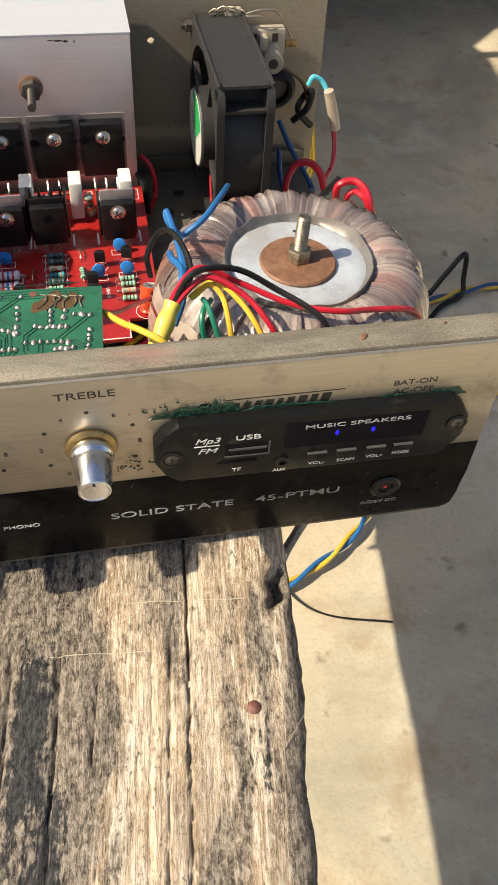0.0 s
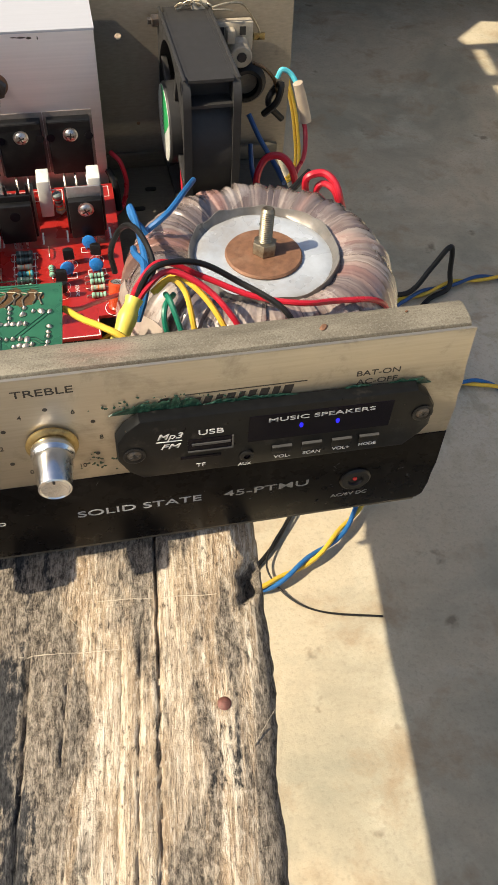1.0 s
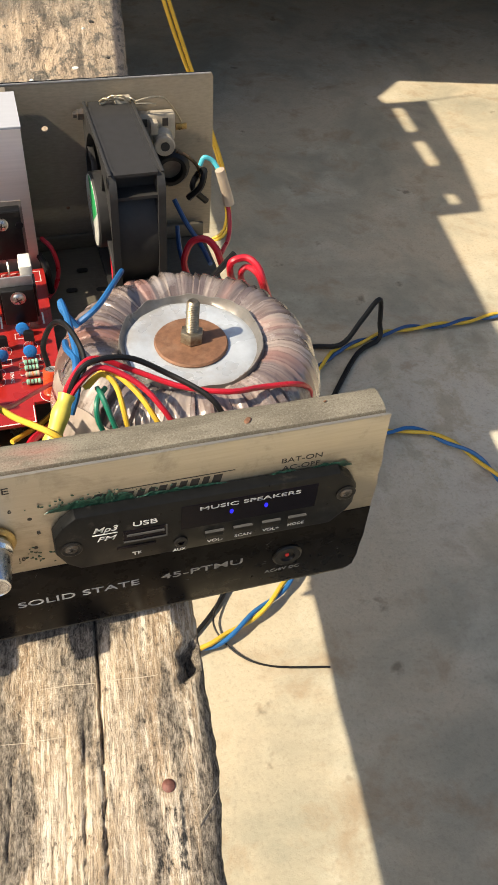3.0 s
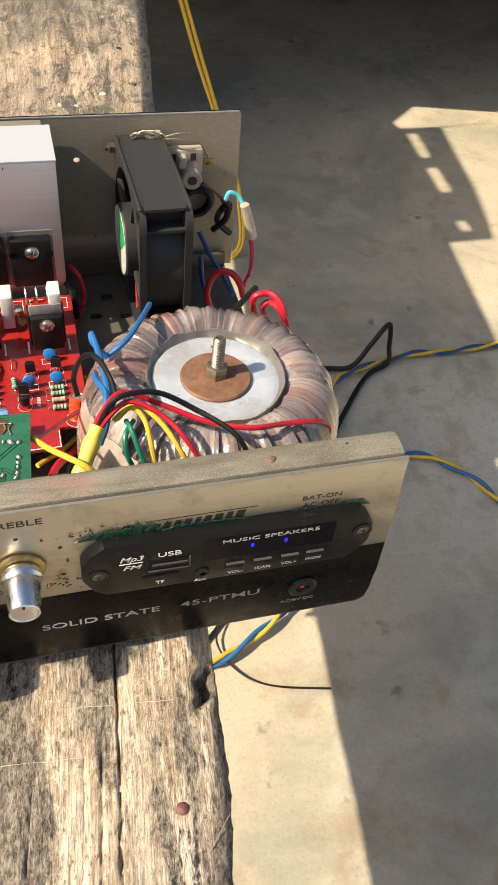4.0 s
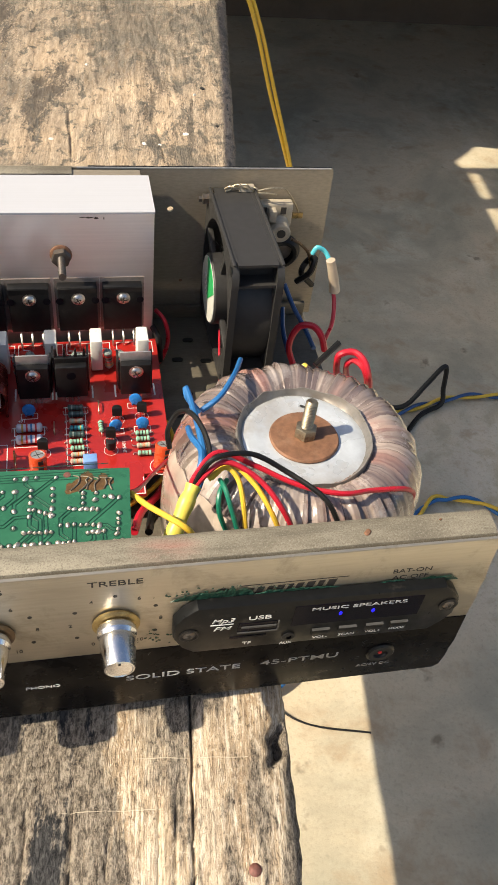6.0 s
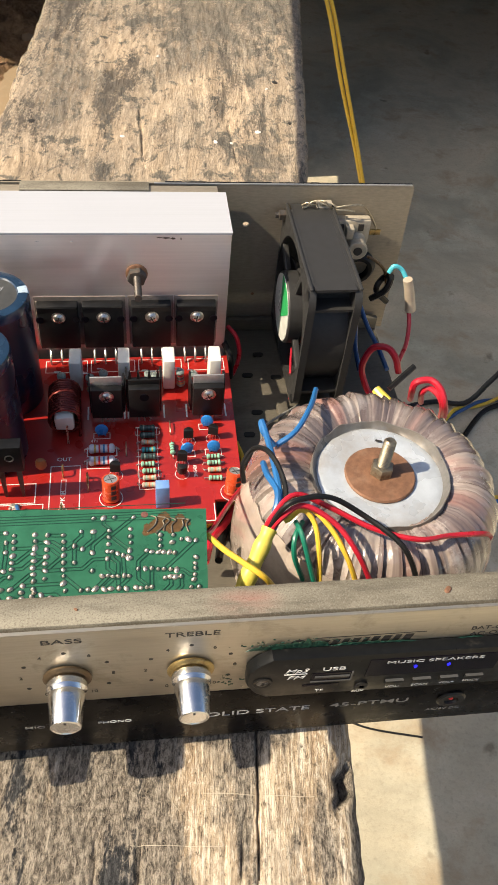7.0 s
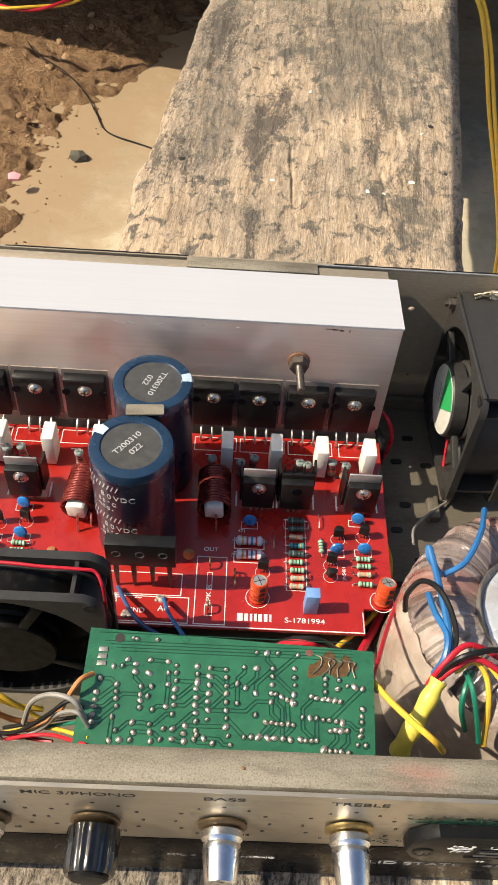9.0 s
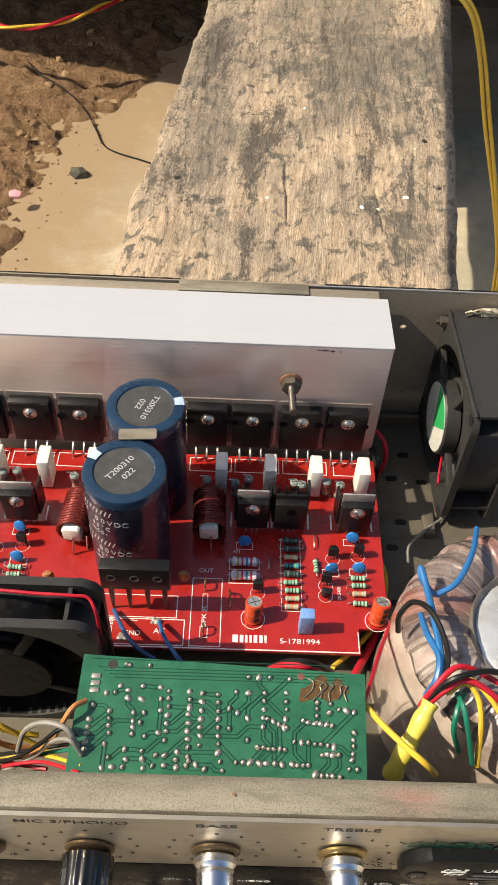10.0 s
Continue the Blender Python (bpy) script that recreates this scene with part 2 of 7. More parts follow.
def grimy_steel():
    """Grey-green plated steel, mottled with grime, finger marks and fine scratches."""
    m, t, b = nodes_of("grimy_steel")
    vec = coords(t)
    mott = noise_at(t, coords(t, (0.22, 1, 1)), 170, 6, 0.7, 0.2)
    wide = noise_at(t, coords(t, (0.35, 1, 1)), 45, 6, 0.7, 0.4)
    pits = noise_at(t, vec, 1700, 3, 0.65)
    col = ramp(t, wide, [(0.32, (0.18, 0.157, 0.115)), (0.5, (0.24, 0.215, 0.163)), (0.68, (0.295, 0.268, 0.205))])
    col = blend(t, ramp(t, mott, [(0.38, 0.6), (0.52, 0.0)]), col, (0.125, 0.108, 0.078))
    col = blend(t, ramp(t, mott, [(0.55, 0.0), (0.70, 0.4)]), col, (0.34, 0.315, 0.25))
    col = blend(t, ramp(t, pits, [(0.36, 0.6), (0.47, 0.0)]), col, (0.12, 0.10, 0.075))
    col = blend(t, ramp(t, pits, [(0.54, 0.0), (0.68, 0.45)]), col, (0.38, 0.35, 0.28))
    smear = t.nodes.new("ShaderNodeMapping")
    smear.inputs["Location"].default_value, smear.inputs["Scale"].default_value = (0.042 * 70, -0.006 * 160, 0), (70, 160, 0)
    t.links.new(vec, smear.inputs[0])
    off = t.nodes.new("ShaderNodeVectorMath")
    off.operation = "LENGTH"
    t.links.new(smear.outputs[0], off.inputs[0])
    red = blend(t, 1.0, ramp(t, off.outputs["Value"], [(0.1, 0.42), (1.0, 0.0)]), ramp(t, mott, [(0.35, 0.0), (0.65, 1.0)]), "MULTIPLY")
    col = blend(t, red, col, (0.42, 0.07, 0.06))
    t.links.new(col, b.inputs["Base Color"])
    b.inputs["Metallic"].default_value = 0.3
    t.links.new(ramp(t, mott, [(0.3, 0.45), (0.7, 0.72)]), b.inputs["Roughness"])
    relief(t, b, blend(t, 0.5, mott, pits), 0.25, 0.0004)
    return m


def wrapped_film():
    """Amber film wound over copper windings: streaks run outwards from the middle."""
    m, t, b = nodes_of("winding_film")
    c = t.nodes.new("ShaderNodeTexCoord")
    grad = t.nodes.new("ShaderNodeTexGradient")
    grad.gradient_type = "RADIAL"
    t.links.new(c.outputs["Object"], grad.inputs[0])
    length = t.nodes.new("ShaderNodeVectorMath")
    length.operation = "LENGTH"
    t.links.new(c.outputs["Object"], length.inputs[0])
    comb = t.nodes.new("ShaderNodeCombineXYZ")
    t.links.new(grad.outputs["Fac"], comb.inputs[0])
    t.links.new(length.outputs["Value"], comb.inputs[1])
    fine = noise_at(t, comb.outputs[0], 120, 2, 0.5, 0.1)
    turn = noise_at(t, comb.outputs[0], 46, 3, 0.55, 0.3)
    strips = add(t, "ShaderNodeMath")
    strips.operation, strips.inputs[1].default_value = "MULTIPLY_ADD", 27.0
    t.links.new(grad.outputs["Fac"], strips.inputs[0])
    uneven = add(t, "ShaderNodeMath")
    uneven.operation, uneven.inputs[1].default_value = "MULTIPLY", 3.2
    t.links.new(noise_at(t, comb.outputs[0], 9.0, 2, 0.5), uneven.inputs[0])
    t.links.new(uneven.outputs[0], strips.inputs[2])
    whole = add(t, "ShaderNodeMath")
    whole.operation = "FLOOR"
    t.links.new(strips.outputs[0], whole.inputs[0])
    wraps = t.nodes.new("ShaderNodeTexWhiteNoise")
    wraps.noise_dimensions = "1D"
    t.links.new(whole.outputs[0], wraps.inputs["W"])
    sheen_blot = noise_at(t, c.outputs["Object"], 45, 5, 0.7)
    col = ramp(t, turn, [(0.30, (0.10, 0.078, 0.072)), (0.43, (0.18, 0.135, 0.118)), (0.52, (0.28, 0.225, 0.195)), (0.60, (0.165, 0.128, 0.115)), (0.72, (0.36, 0.30, 0.265))])
    col = blend(t, ramp(t, fine, [(0.33, 0.5), (0.48, 0.0)]), col, (0.11, 0.06, 0.055))
    # pale blotches put the film's glossy highlights into its colour
    col = blend(t, ramp(t, sheen_blot, [(0.50, 0.0), (0.64, 0.7)]), col, (0.50, 0.45, 0.42))
    part_of = add(t, "ShaderNodeMath")
    part_of.operation = "FRACT"
    t.links.new(strips.outputs[0], part_of.inputs[0])
    col = blend(t, ramp(t, part_of.outputs[0], [(0.0, 0.6), (0.05, 0.2), (0.12, 0.0)]), col, (0.07, 0.048, 0.042))
    col = blend(t, ramp(t, wraps.outputs["Value"], [(0.20, 0.6), (0.6, 0.0)]), col, (0.105, 0.082, 0.082))
    col = blend(t, ramp(t, wraps.outputs["Value"], [(0.70, 0.0), (0.95, 0.5)]), col, (0.38, 0.33, 0.29))
    hue = noise_at(t, comb.outputs[0], 13, 2, 0.5)
    col = blend(t, ramp(t, hue, [(0.40, 0.55), (0.50, 0.0)]), col, (0.13, 0.10, 0.098))
    col = blend(t, ramp(t, hue, [(0.53, 0.0), (0.63, 0.6)]), col, (0.33, 0.155, 0.12))
    t.links.new(col, b.inputs["Base Color"])
    t.links.new(ramp(t, sheen_blot, [(0.3, 0.14), (0.7, 0.36)]), b.inputs["Roughness"])
    b.inputs["Coat Weight"].default_value, b.inputs["Coat Roughness"].default_value = 1.0, 0.10
    crease = noise_at(t, c.outputs["Object"], 170, 4, 0.6, 1.2)
    height = blend(t, 0.5, blend(t, 0.6, fine, turn), part_of.outputs[0])
    relief(t, b, blend(t, 0.35, height, crease), 0.42, 0.0028)
    return m


M_WOOD, M_CONCRETE, M_SOIL, M_FILM = old_wood(), concrete(), soil(), wrapped_film()
M_SILVER = brushed("silver_faceplate", (0.46, 0.415, 0.335), 0.36, (0.05, 1, 1), 0.8, (0.20, 0.175, 0.125), 0.62, 900, 0.10)
M_STEEL = grimy_steel()
M_REAR = brushed("dull_back_plate", (0.35, 0.30, 0.228), 0.58, (0.3, 1, 1), 0.5, (0.15, 0.12, 0.09), 0.3)
# besides the dirt, the colour is lowered for the shade inside the case
M_BASE = brushed("dirty_shaded_base_plate", (0.15, 0.132, 0.102), 0.6, (0.2, 1, 1), 0.5, (0.06, 0.05, 0.04), 0.6)
M_ALU = brushed("aluminium_face", (0.86, 0.80, 0.78), 0.46, (0.02, 1, 1), 0.95, (0.35, 0.27, 0.22), 0.05, 700, 0.06)
M_ALU_TOP = brushed("aluminium_fins", (0.42, 0.43, 0.465), 0.5, (0.01, 1, 1), 0.0, (0.5, 0.48, 0.45), 0.0, 1200, 0.04)
M_CHROME = plain("chrome", (0.76, 0.77, 0.79), 0.2, 1.0, 0.06, 200)
M_SCREW = plain("screw_metal", (0.62, 0.60, 0.56), 0.3, 1.0, 0.2, 900)
M_BRASS = plain("yellow_zinc", (0.40, 0.30, 0.13), 0.35, 0.9, 0.25, 500, (0.16, 0.09, 0.04), 0.4)
M_BRONZE = plain("dark_bronze", (0.12, 0.085, 0.05), 0.42, 0.7, 0.25, 500, (0.09, 0.05, 0.03), 0.4)
M_BOLT = plain("dull_bolt_steel", (0.30, 0.26, 0.19), 0.45, 0.9, 0.2, 700, (0.15, 0.09, 0.05), 0.3)
M_BLACKPAINT = plain("black_front_paint", (0.007, 0.006, 0.0055), 0.3, 0.0, 0.3, 260, (0.022, 0.020, 0.018), 0.2)
M_BLACKPAINT.node_tree.nodes["Principled BSDF"].inputs["Specular IOR Level"].default_value = 0.07
M_BLACK = plain("black_plastic", (0.009, 0.009, 0.0095), 0.42, 0.0, 0.3, 300, (0.035, 0.032, 0.03), 0.2, 0.1)
M_BLACK.node_tree.nodes["Principled BSDF"].inputs["Specular IOR Level"].default_value = 0.3
# fan plastic again, darkened to carry the shade inside one fan
M_FANSHADE = plain("shaded_fan_plastic", (0.004, 0.004, 0.004), 0.5, 0.0, 0.25, 420, (0.028, 0.026, 0.024), 0.3, 0.1)
M_FANSHADE.node_tree.nodes["Principled BSDF"].inputs["Specular IOR Level"].default_value = 0.15
M_TAB = plain("tinned_tab", (0.42, 0.42, 0.42), 0.4, 0.6, 0.15, 400)
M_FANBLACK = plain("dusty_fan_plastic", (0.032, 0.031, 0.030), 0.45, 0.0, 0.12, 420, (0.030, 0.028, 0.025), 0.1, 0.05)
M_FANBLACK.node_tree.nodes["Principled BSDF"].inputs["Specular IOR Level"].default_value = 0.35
M_BEZEL = plain("bezel_plastic", (0.007, 0.0075, 0.008), 0.36, 0.0, 0.2, 400, (0.05, 0.046, 0.04), 0.12)
M_BEZEL.node_tree.nodes["Principled BSDF"].inputs["Specular IOR Level"].default_value = 0.16
M_KNOB = plain("glossy_black_knob", (0.006, 0.006, 0.0065), 0.16, 0.0, 0.2, 300, None, 0, 0.0, 0.5)
M_DISPLAY = plain("dark_display", (0.006, 0.005, 0.008), 0.25, 0.0, 0.1, 50)
M_DISPLAY.node_tree.nodes["Principled BSDF"].inputs["Specular IOR Level"].default_value = 0.12
M_WHITEINK = plain("white_print", (0.72, 0.72, 0.70), 0.6, 0.0, 0.08, 900, (0.35, 0.33, 0.3), 0.3)
M_GREYINK = plain("worn_print", (0.28, 0.27, 0.25), 0.6, 0.0, 0.3, 900)
M_BLACKINK = plain("black_print", (0.025, 0.022, 0.02), 0.6, 0.0, 0.2, 900)
M_RED = plain("red_solder_mask", (0.33, 0.016, 0.012), 0.3, 0.0, 0.12, 90, (0.22, 0.016, 0.013), 0.2, 0.0, 0.4)
M_GREEN = plain("green_solder_mask", (0.022, 0.112, 0.058), 0.30, 0.0, 0.18, 130, (0.03, 0.16, 0.085), 0.2, 0.0, 0.3)
M_TRACE = plain("green_track", (0.008, 0.046, 0.027), 0.35, 0.0, 0.1, 130)
M_SOLDER = plain("solder", (0.47, 0.43, 0.38), 0.38, 0.7, 0.3, 900, (0.16, 0.13, 0.09), 0.35)
M_FLUX = plain("brown_flux", (0.10, 0.055, 0.02), 0.3, 0.0, 0.3, 600)
M_COPPERRED = plain("enamelled_copper", (0.17, 0.026, 0.020), 0.24, 0.5, 0.2, 500)
M_WHITE = plain("white_ceramic", (0.72, 0.70, 0.64), 0.6, 0.0, 0.06, 300, (0.5, 0.46, 0.38), 0.15)
M_CREAM = plain("cream_paper", (0.47, 0.39, 0.30), 0.38, 0.0, 0.14, 60, (0.36, 0.27, 0.20), 0.35, 0.3, 0.5)
M_CAPBLUE = plain("dark_blue_sleeve", (0.011, 0.030, 0.062), 0.25, 0.0, 0.12, 100, (0.02, 0.055, 0.11), 0.2, 0.0, 0.2)
M_CAPBODY = plain("navy_sleeve", (0.008, 0.013, 0.028), 0.3, 0.0, 0.2, 80, None, 0, 0.0, 0.15)
M_CAPTOP = plain("grey_cap_top", (0.060, 0.060, 0.058), 0.5, 0.2, 0.2, 300)
M_DISC = plain("blue_ceramic", (0.02, 0.17, 0.50), 0.3, 0.0, 0.1, 300)
M_PALEBLUE = plain("pale_blue_box", (0.16, 0.30, 0.62), 0.4, 0.0, 0.1, 300)
M_RESIST = plain("green_resistor", (0.25, 0.50, 0.36), 0.4, 0.0, 0.1, 400)
M_RESDARK = plain("dark_resistor", (0.03, 0.06, 0.06), 0.4, 0.0, 0.2, 400)
M_RESGREY = plain("grey_resistor", (0.19, 0.225, 0.21), 0.4, 0.0, 0.1, 400)
M_RESBLUE = plain("lilac_resistor", (0.50, 0.52, 0.60), 0.4, 0.0, 0.1, 400)
M_ORANGE = plain("orange_sleeve", (0.52, 0.065, 0.02), 0.3, 0.0, 0.1, 300)
M_TAN = plain("tan_capacitor", (0.33, 0.14, 0.05), 0.4, 0.0, 0.15, 400)
M_RUST = plain("rusty_washer", (0.20, 0.10, 0.056), 0.6, 0.2, 0.3, 350, (0.27, 0.16, 0.10), 0.3, 0.4)
M_PLATE = plain("pale_mylar_plate", (0.50, 0.535, 0.57), 0.3, 0.3, 0.16, 110, (0.36, 0.33, 0.30), 0.45, 0.25)
M_RIM = plain("pale_plate_rim", (0.20, 0.19, 0.178), 0.35, 0.4, 0.25, 200, (0.17, 0.14, 0.11), 0.4)
M_SCRATCH = plain("scraped_wood", (0.46, 0.40, 0.31), 0.9, 0.0, 0.2, 600)
M_DARKSTONE = plain("dark_mossy_stone", (0.075, 0.072, 0.052), 0.9, 0.0, 0.4, 300, (0.03, 0.03, 0.025), 0.4, 0.5)
M_NAIL = plain("rusty_nail", (0.17, 0.07, 0.055), 0.6, 0.2, 0.3, 700, (0.10, 0.05, 0.04), 0.3, 0.4)
M_WRAP = plain("glossy_paper_wrap", (0.39, 0.325, 0.275), 0.25, 0.0, 0.25, 60, (0.20, 0.14, 0.11), 0.4, 0.5, 0.6)
M_MICA = plain("mica_sheet", (0.26, 0.22, 0.19), 0.4, 0.1, 0.2, 300)
M_FUSE = plain("aged_plastic", (0.40, 0.35, 0.27), 0.5, 0.0, 0.12, 200, (0.24, 0.20, 0.15), 0.3)
M_EDGE = plain("dim_edge", (0.06, 0.06, 0.06), 0.5)
M_LABEL = plain("silver_label", (0.66, 0.66, 0.60), 0.4, 0.2, 0.1, 400)
M_LABELGREEN = plain("green_label", (0.03, 0.34, 0.10), 0.4, 0.0, 0.1, 400)
M_GLUE = plain("green_glue", (0.008, 0.045, 0.028), 0.45, 0.0, 0.5, 500, (0.015, 0.06, 0.038), 0.3, 0.4)
M_CAPPRINT = plain("thin_grey_print", (0.40, 0.41, 0.42), 0.5, 0.0, 0.2, 900)
M_W_RED = plain("red_insulation", (0.44, 0.013, 0.028), 0.35, 0.0, 0.1, 200)
M_W_BLACK = plain("black_insulation", (0.010, 0.010, 0.010), 0.4, 0.0, 0.2, 200)
M_W_BLACK.node_tree.nodes["Principled BSDF"].inputs["Specular IOR Level"].default_value = 0.3
M_W_BLUE = plain("blue_insulation", (0.02, 0.125, 0.33), 0.4, 0.0, 0.1, 200)
M_W_NAVY = plain("navy_insulation", (0.025, 0.075, 0.20), 0.4, 0.0, 0.1, 200)
M_W_CYAN = plain("cyan_insulation", (0.09, 0.50, 0.60), 0.4, 0.0, 0.1, 200)
M_W_YELLOW = plain("yellow_insulation", (0.64, 0.42, 0.04), 0.4, 0.0, 0.1, 200)
M_W_GREEN = plain("green_insulation", (0.01, 0.16, 0.10), 0.4, 0.0, 0.1, 200)
M_W_GREY = plain("grey_insulation", (0.22, 0.21, 0.19), 0.45, 0.0, 0.15, 200)
M_W_BROWN = plain("tan_insulation", (0.48, 0.20, 0.065), 0.45, 0.0, 0.15, 200)
M_TAPE = plain("yellow_tape", (0.66, 0.56, 0.09), 0.4, 0.0, 0.12, 200, (0.66, 0.5, 0.04), 0.2)
M_WIRE = plain("bare_wire", (0.42, 0.36, 0.26), 0.4, 0.9, 0.25, 900)
# wall colour kept dark to deepen the shade of the far yard
M_WALL = plain("shade_dark_wall", (0.11, 0.08, 0.058), 0.9, 0.0, 0.2, 12, (0.07, 0.05, 0.035), 0.4)
M_ROOF = plain("roof_sheet", (0.10, 0.085, 0.07), 0.8, 0.0, 0.2, 9)
M_DARKSTEEL = plain("rusty_and_shaded_steel", (0.085, 0.075, 0.066), 0.45, 0.5, 0.3, 600, (0.12, 0.07, 0.04), 0.3)
M_STONE = plain("pebble", (0.27, 0.165, 0.085), 0.85, 0.0, 0.25, 60)
M_PINK = plain("pink_scrap", (0.75, 0.38, 0.42), 0.6, 0.0, 0.1, 200)


# ---- building helpers ----
def finish(bm, name, mat, smooth=35):
    me = bpy.data.meshes.new(name)
    bmesh.ops.recalc_face_normals(bm, faces=bm.faces[:])
    bm.to_mesh(me)
    bm.free()
    for m in (mat if isinstance(mat, (list, tuple)) else [mat]):
        me.materials.append(m)
    if smooth:
        me.shade_smooth()
        me.set_sharp_from_angle(angle=radians(smooth))
    return me


def thing(name, at, label, category, group="", kind=""):
    e = new(name)
    e.empty_display_size = 0.02
    e.location = at
    e.matrix_basis = Matrix.Translation(at)
    return tagged(e, label, category, group, kind)


def under(ob, parent):
    ob.parent = parent
    m, p = Matrix.Identity(4), parent
    stack = []
    while p:
        stack.append(p)
        p = p.parent
    for q in reversed(stack):
        m = m @ (q.matrix_parent_inverse if q.parent else Matrix.Identity(4)) @ q.matrix_basis
    ob.matrix_parent_inverse = m.inverted()
    return ob


def part(name, bm, mat, parent, label="", smooth=35):
    ob = new(name, finish(bm, name, mat, smooth))
    under(ob, parent)
    return tagged(ob, label)


def piece(name, mesh, parent, m, label=""):
    """A part that shares its mesh with others of its kind, at the pose m in the world."""
    ob = new(name, mesh)
    under(ob, parent)
    ob.matrix_basis = m
    return tagged(ob, label)


def single(name, bm, mat, label, category, group="", kind="", smooth=35):
    return tagged(new(name, finish(bm, name, mat, smooth)), label, category, group, kind)


def box(bm, x0, x1, y0, y1, z0, z1, bevel=0.0, m=None, mi=0, seg=2):
    v = [bm.verts.new(p) for p in ((x0, y0, z0), (x1, y0, z0), (x1, y1, z0), (x0, y1, z0), (x0, y0, z1), (x1, y0, z1), (x1, y1, z1), (x0, y1, z1))]
    faces = [bm.faces.new([v[i] for i in f]) for f in ((0, 3, 2, 1), (4, 5, 6, 7), (0, 1, 5, 4), (1, 2, 6, 5), (2, 3, 7, 6), (3, 0, 4, 7))]
    for f in faces:
        f.material_index = mi
    if bevel:
        edges = {e for f in faces for e in f.edges}
        out = bmesh.ops.bevel(bm, geom=list(edges), offset=bevel, segments=seg, affect="EDGES", profile=0.5)
        v = list({w for f in out["faces"] for w in f.verts} | {w for w in v if w.is_valid})
        for f in out["faces"]:
            f.material_index = mi
    if m:
        bmesh.ops.transform(bm, matrix=m, verts=[w for w in v if w.is_valid])
    return bm


def lathe(bm, profile, m=None, seg=32, mi=0, wob=None):
    """Turns (radius, height) points round z; caps where the radius is 0."""
    rings, m = [], m or Matrix.Identity(4)
    for r, h in profile:
        if r <= 1e-7:
            rings.append([bm.verts.new(m @ Vector((0, 0, h)))])
        else:
            ring = []
            for i in range(seg):
                a = 2 * math.pi * i / seg
                rr, hh = wob(r, h, a) if wob else (r, h)
                ring.append(bm.verts.new(m @ Vector((rr * math.cos(a), rr * math.sin(a), hh))))
            rings.append(ring)
    for a, b in zip(rings, rings[1:]):
        for i in range(seg):
            j = (i + 1) % seg
            if len(a) == 1 and len(b) == 1:
                continue
            if len(a) == 1:
                f = bm.faces.new((a[0], b[i], b[j]))
            elif len(b) == 1:
                f = bm.faces.new((a[i], a[j], b[0]))
            else:
                f = bm.faces.new((a[i], a[j], b[j], b[i]))
            f.material_index = mi
    return bm


def disc(r, h, bevel=0.0):
    """A profile for lathe: a cylinder from 0 to h with softened rims."""
    if not bevel:
        return [(0, 0), (r, 0), (r, h), (0, h)]
    return [(0, 0), (r - bevel, 0), (r - bevel * 0.3, bevel * 0.3), (r, bevel), (r, h - bevel), (r - bevel * 0.3, h - bevel * 0.3), (r - bevel, h), (0, h)]


def smooth_line(points, steps=6):
    p = [Vector(q) for q in points]
    p = [2 * p[0] - p[1]] + p + [2 * p[-1] - p[-2]]
    out = []
    for a, b, c, d in zip(p, p[1:], p[2:], p[3:]):
        for i in range(steps):
            u = i / steps
            out.append(0.5 * (2 * b + (c - a) * u + (2 * a - 5 * b + 4 * c - d) * u * u + (3 * b - a - 3 * c + d) * u ** 3))
    out.append(p[-2])
    return out


def sweep(bm, points, r, seg=8, steps=6, mi=0):
    """A round wire through the points; r may be a number or a function of 0..1 along it."""
    line = smooth_line(points, steps) if steps > 1 else [Vector(q) for q in points]
    side = None
    rings = []
    for i, q in enumerate(line):
        d = (line[min(i + 1, len(line) - 1)] - line[max(i - 1, 0)]).normalized()
        if side is None:
            side = d.orthogonal().normalized()
        side = (side - d * side.dot(d)).normalized()
        up = d.cross(side)
        rr = r(i / (len(line) - 1)) if callable(r) else r
        rings.append([bm.verts.new(q + rr * (math.cos(a) * side + math.sin(a) * up)) for a in (2 * math.pi * k / seg for k in range(seg))])
    for a, b in zip(rings, rings[1:]):
        for i in range(seg):
            bm.faces.new((a[i], a[(i + 1) % seg], b[(i + 1) % seg], b[i])).material_index = mi
    bm.faces.new(rings[0]).material_index = mi
    bm.faces.new(list(reversed(rings[-1]))).material_index = mi
    return bm


def prism(bm, outline, z0, z1, m=None, mi=0, bevel=0.0):
    """A flat outline of (x, y) points raised from z0 to z1."""
    m = m or Matrix.Identity(4)
    lo = [bm.verts.new((x, y, z0)) for x, y in outline]
    hi = [bm.verts.new((x, y, z1)) for x, y in outline]
    n = len(outline)
    fs = [bm.faces.new(list(reversed(lo))), bm.faces.new(hi)]
    fs += [bm.faces.new((lo[i], lo[(i + 1) % n], hi[(i + 1) % n], hi[i])) for i in range(n)]
    for f in fs:
        f.material_index = mi
    vs = lo + hi
    if bevel:
        out = bmesh.ops.bevel(bm, geom=list(fs[1].edges), offset=bevel, segments=2, affect="EDGES", profile=0.5)
        vs = list({w for f in out["faces"] for w in f.verts} | {w for w in vs if w.is_valid})
        for f in out["faces"]:
            f.material_index = mi
    bmesh.ops.transform(bm, matrix=m, verts=vs)
    return bm


def rounded(w, h, r, n=5, cx=0.0, cy=0.0):
    pts = []
    for sx, sy, a0 in ((1, 1, 0), (-1, 1, 90), (-1, -1, 180), (1, -1, 270)):
        for i in range(n + 1):
            a = radians(a0 + 90 * i / n)
            pts.append((cx + sx * (w / 2 - r) + r * math.cos(a), cy + sy * (h / 2 - r) + r * math.sin(a)))
    return pts


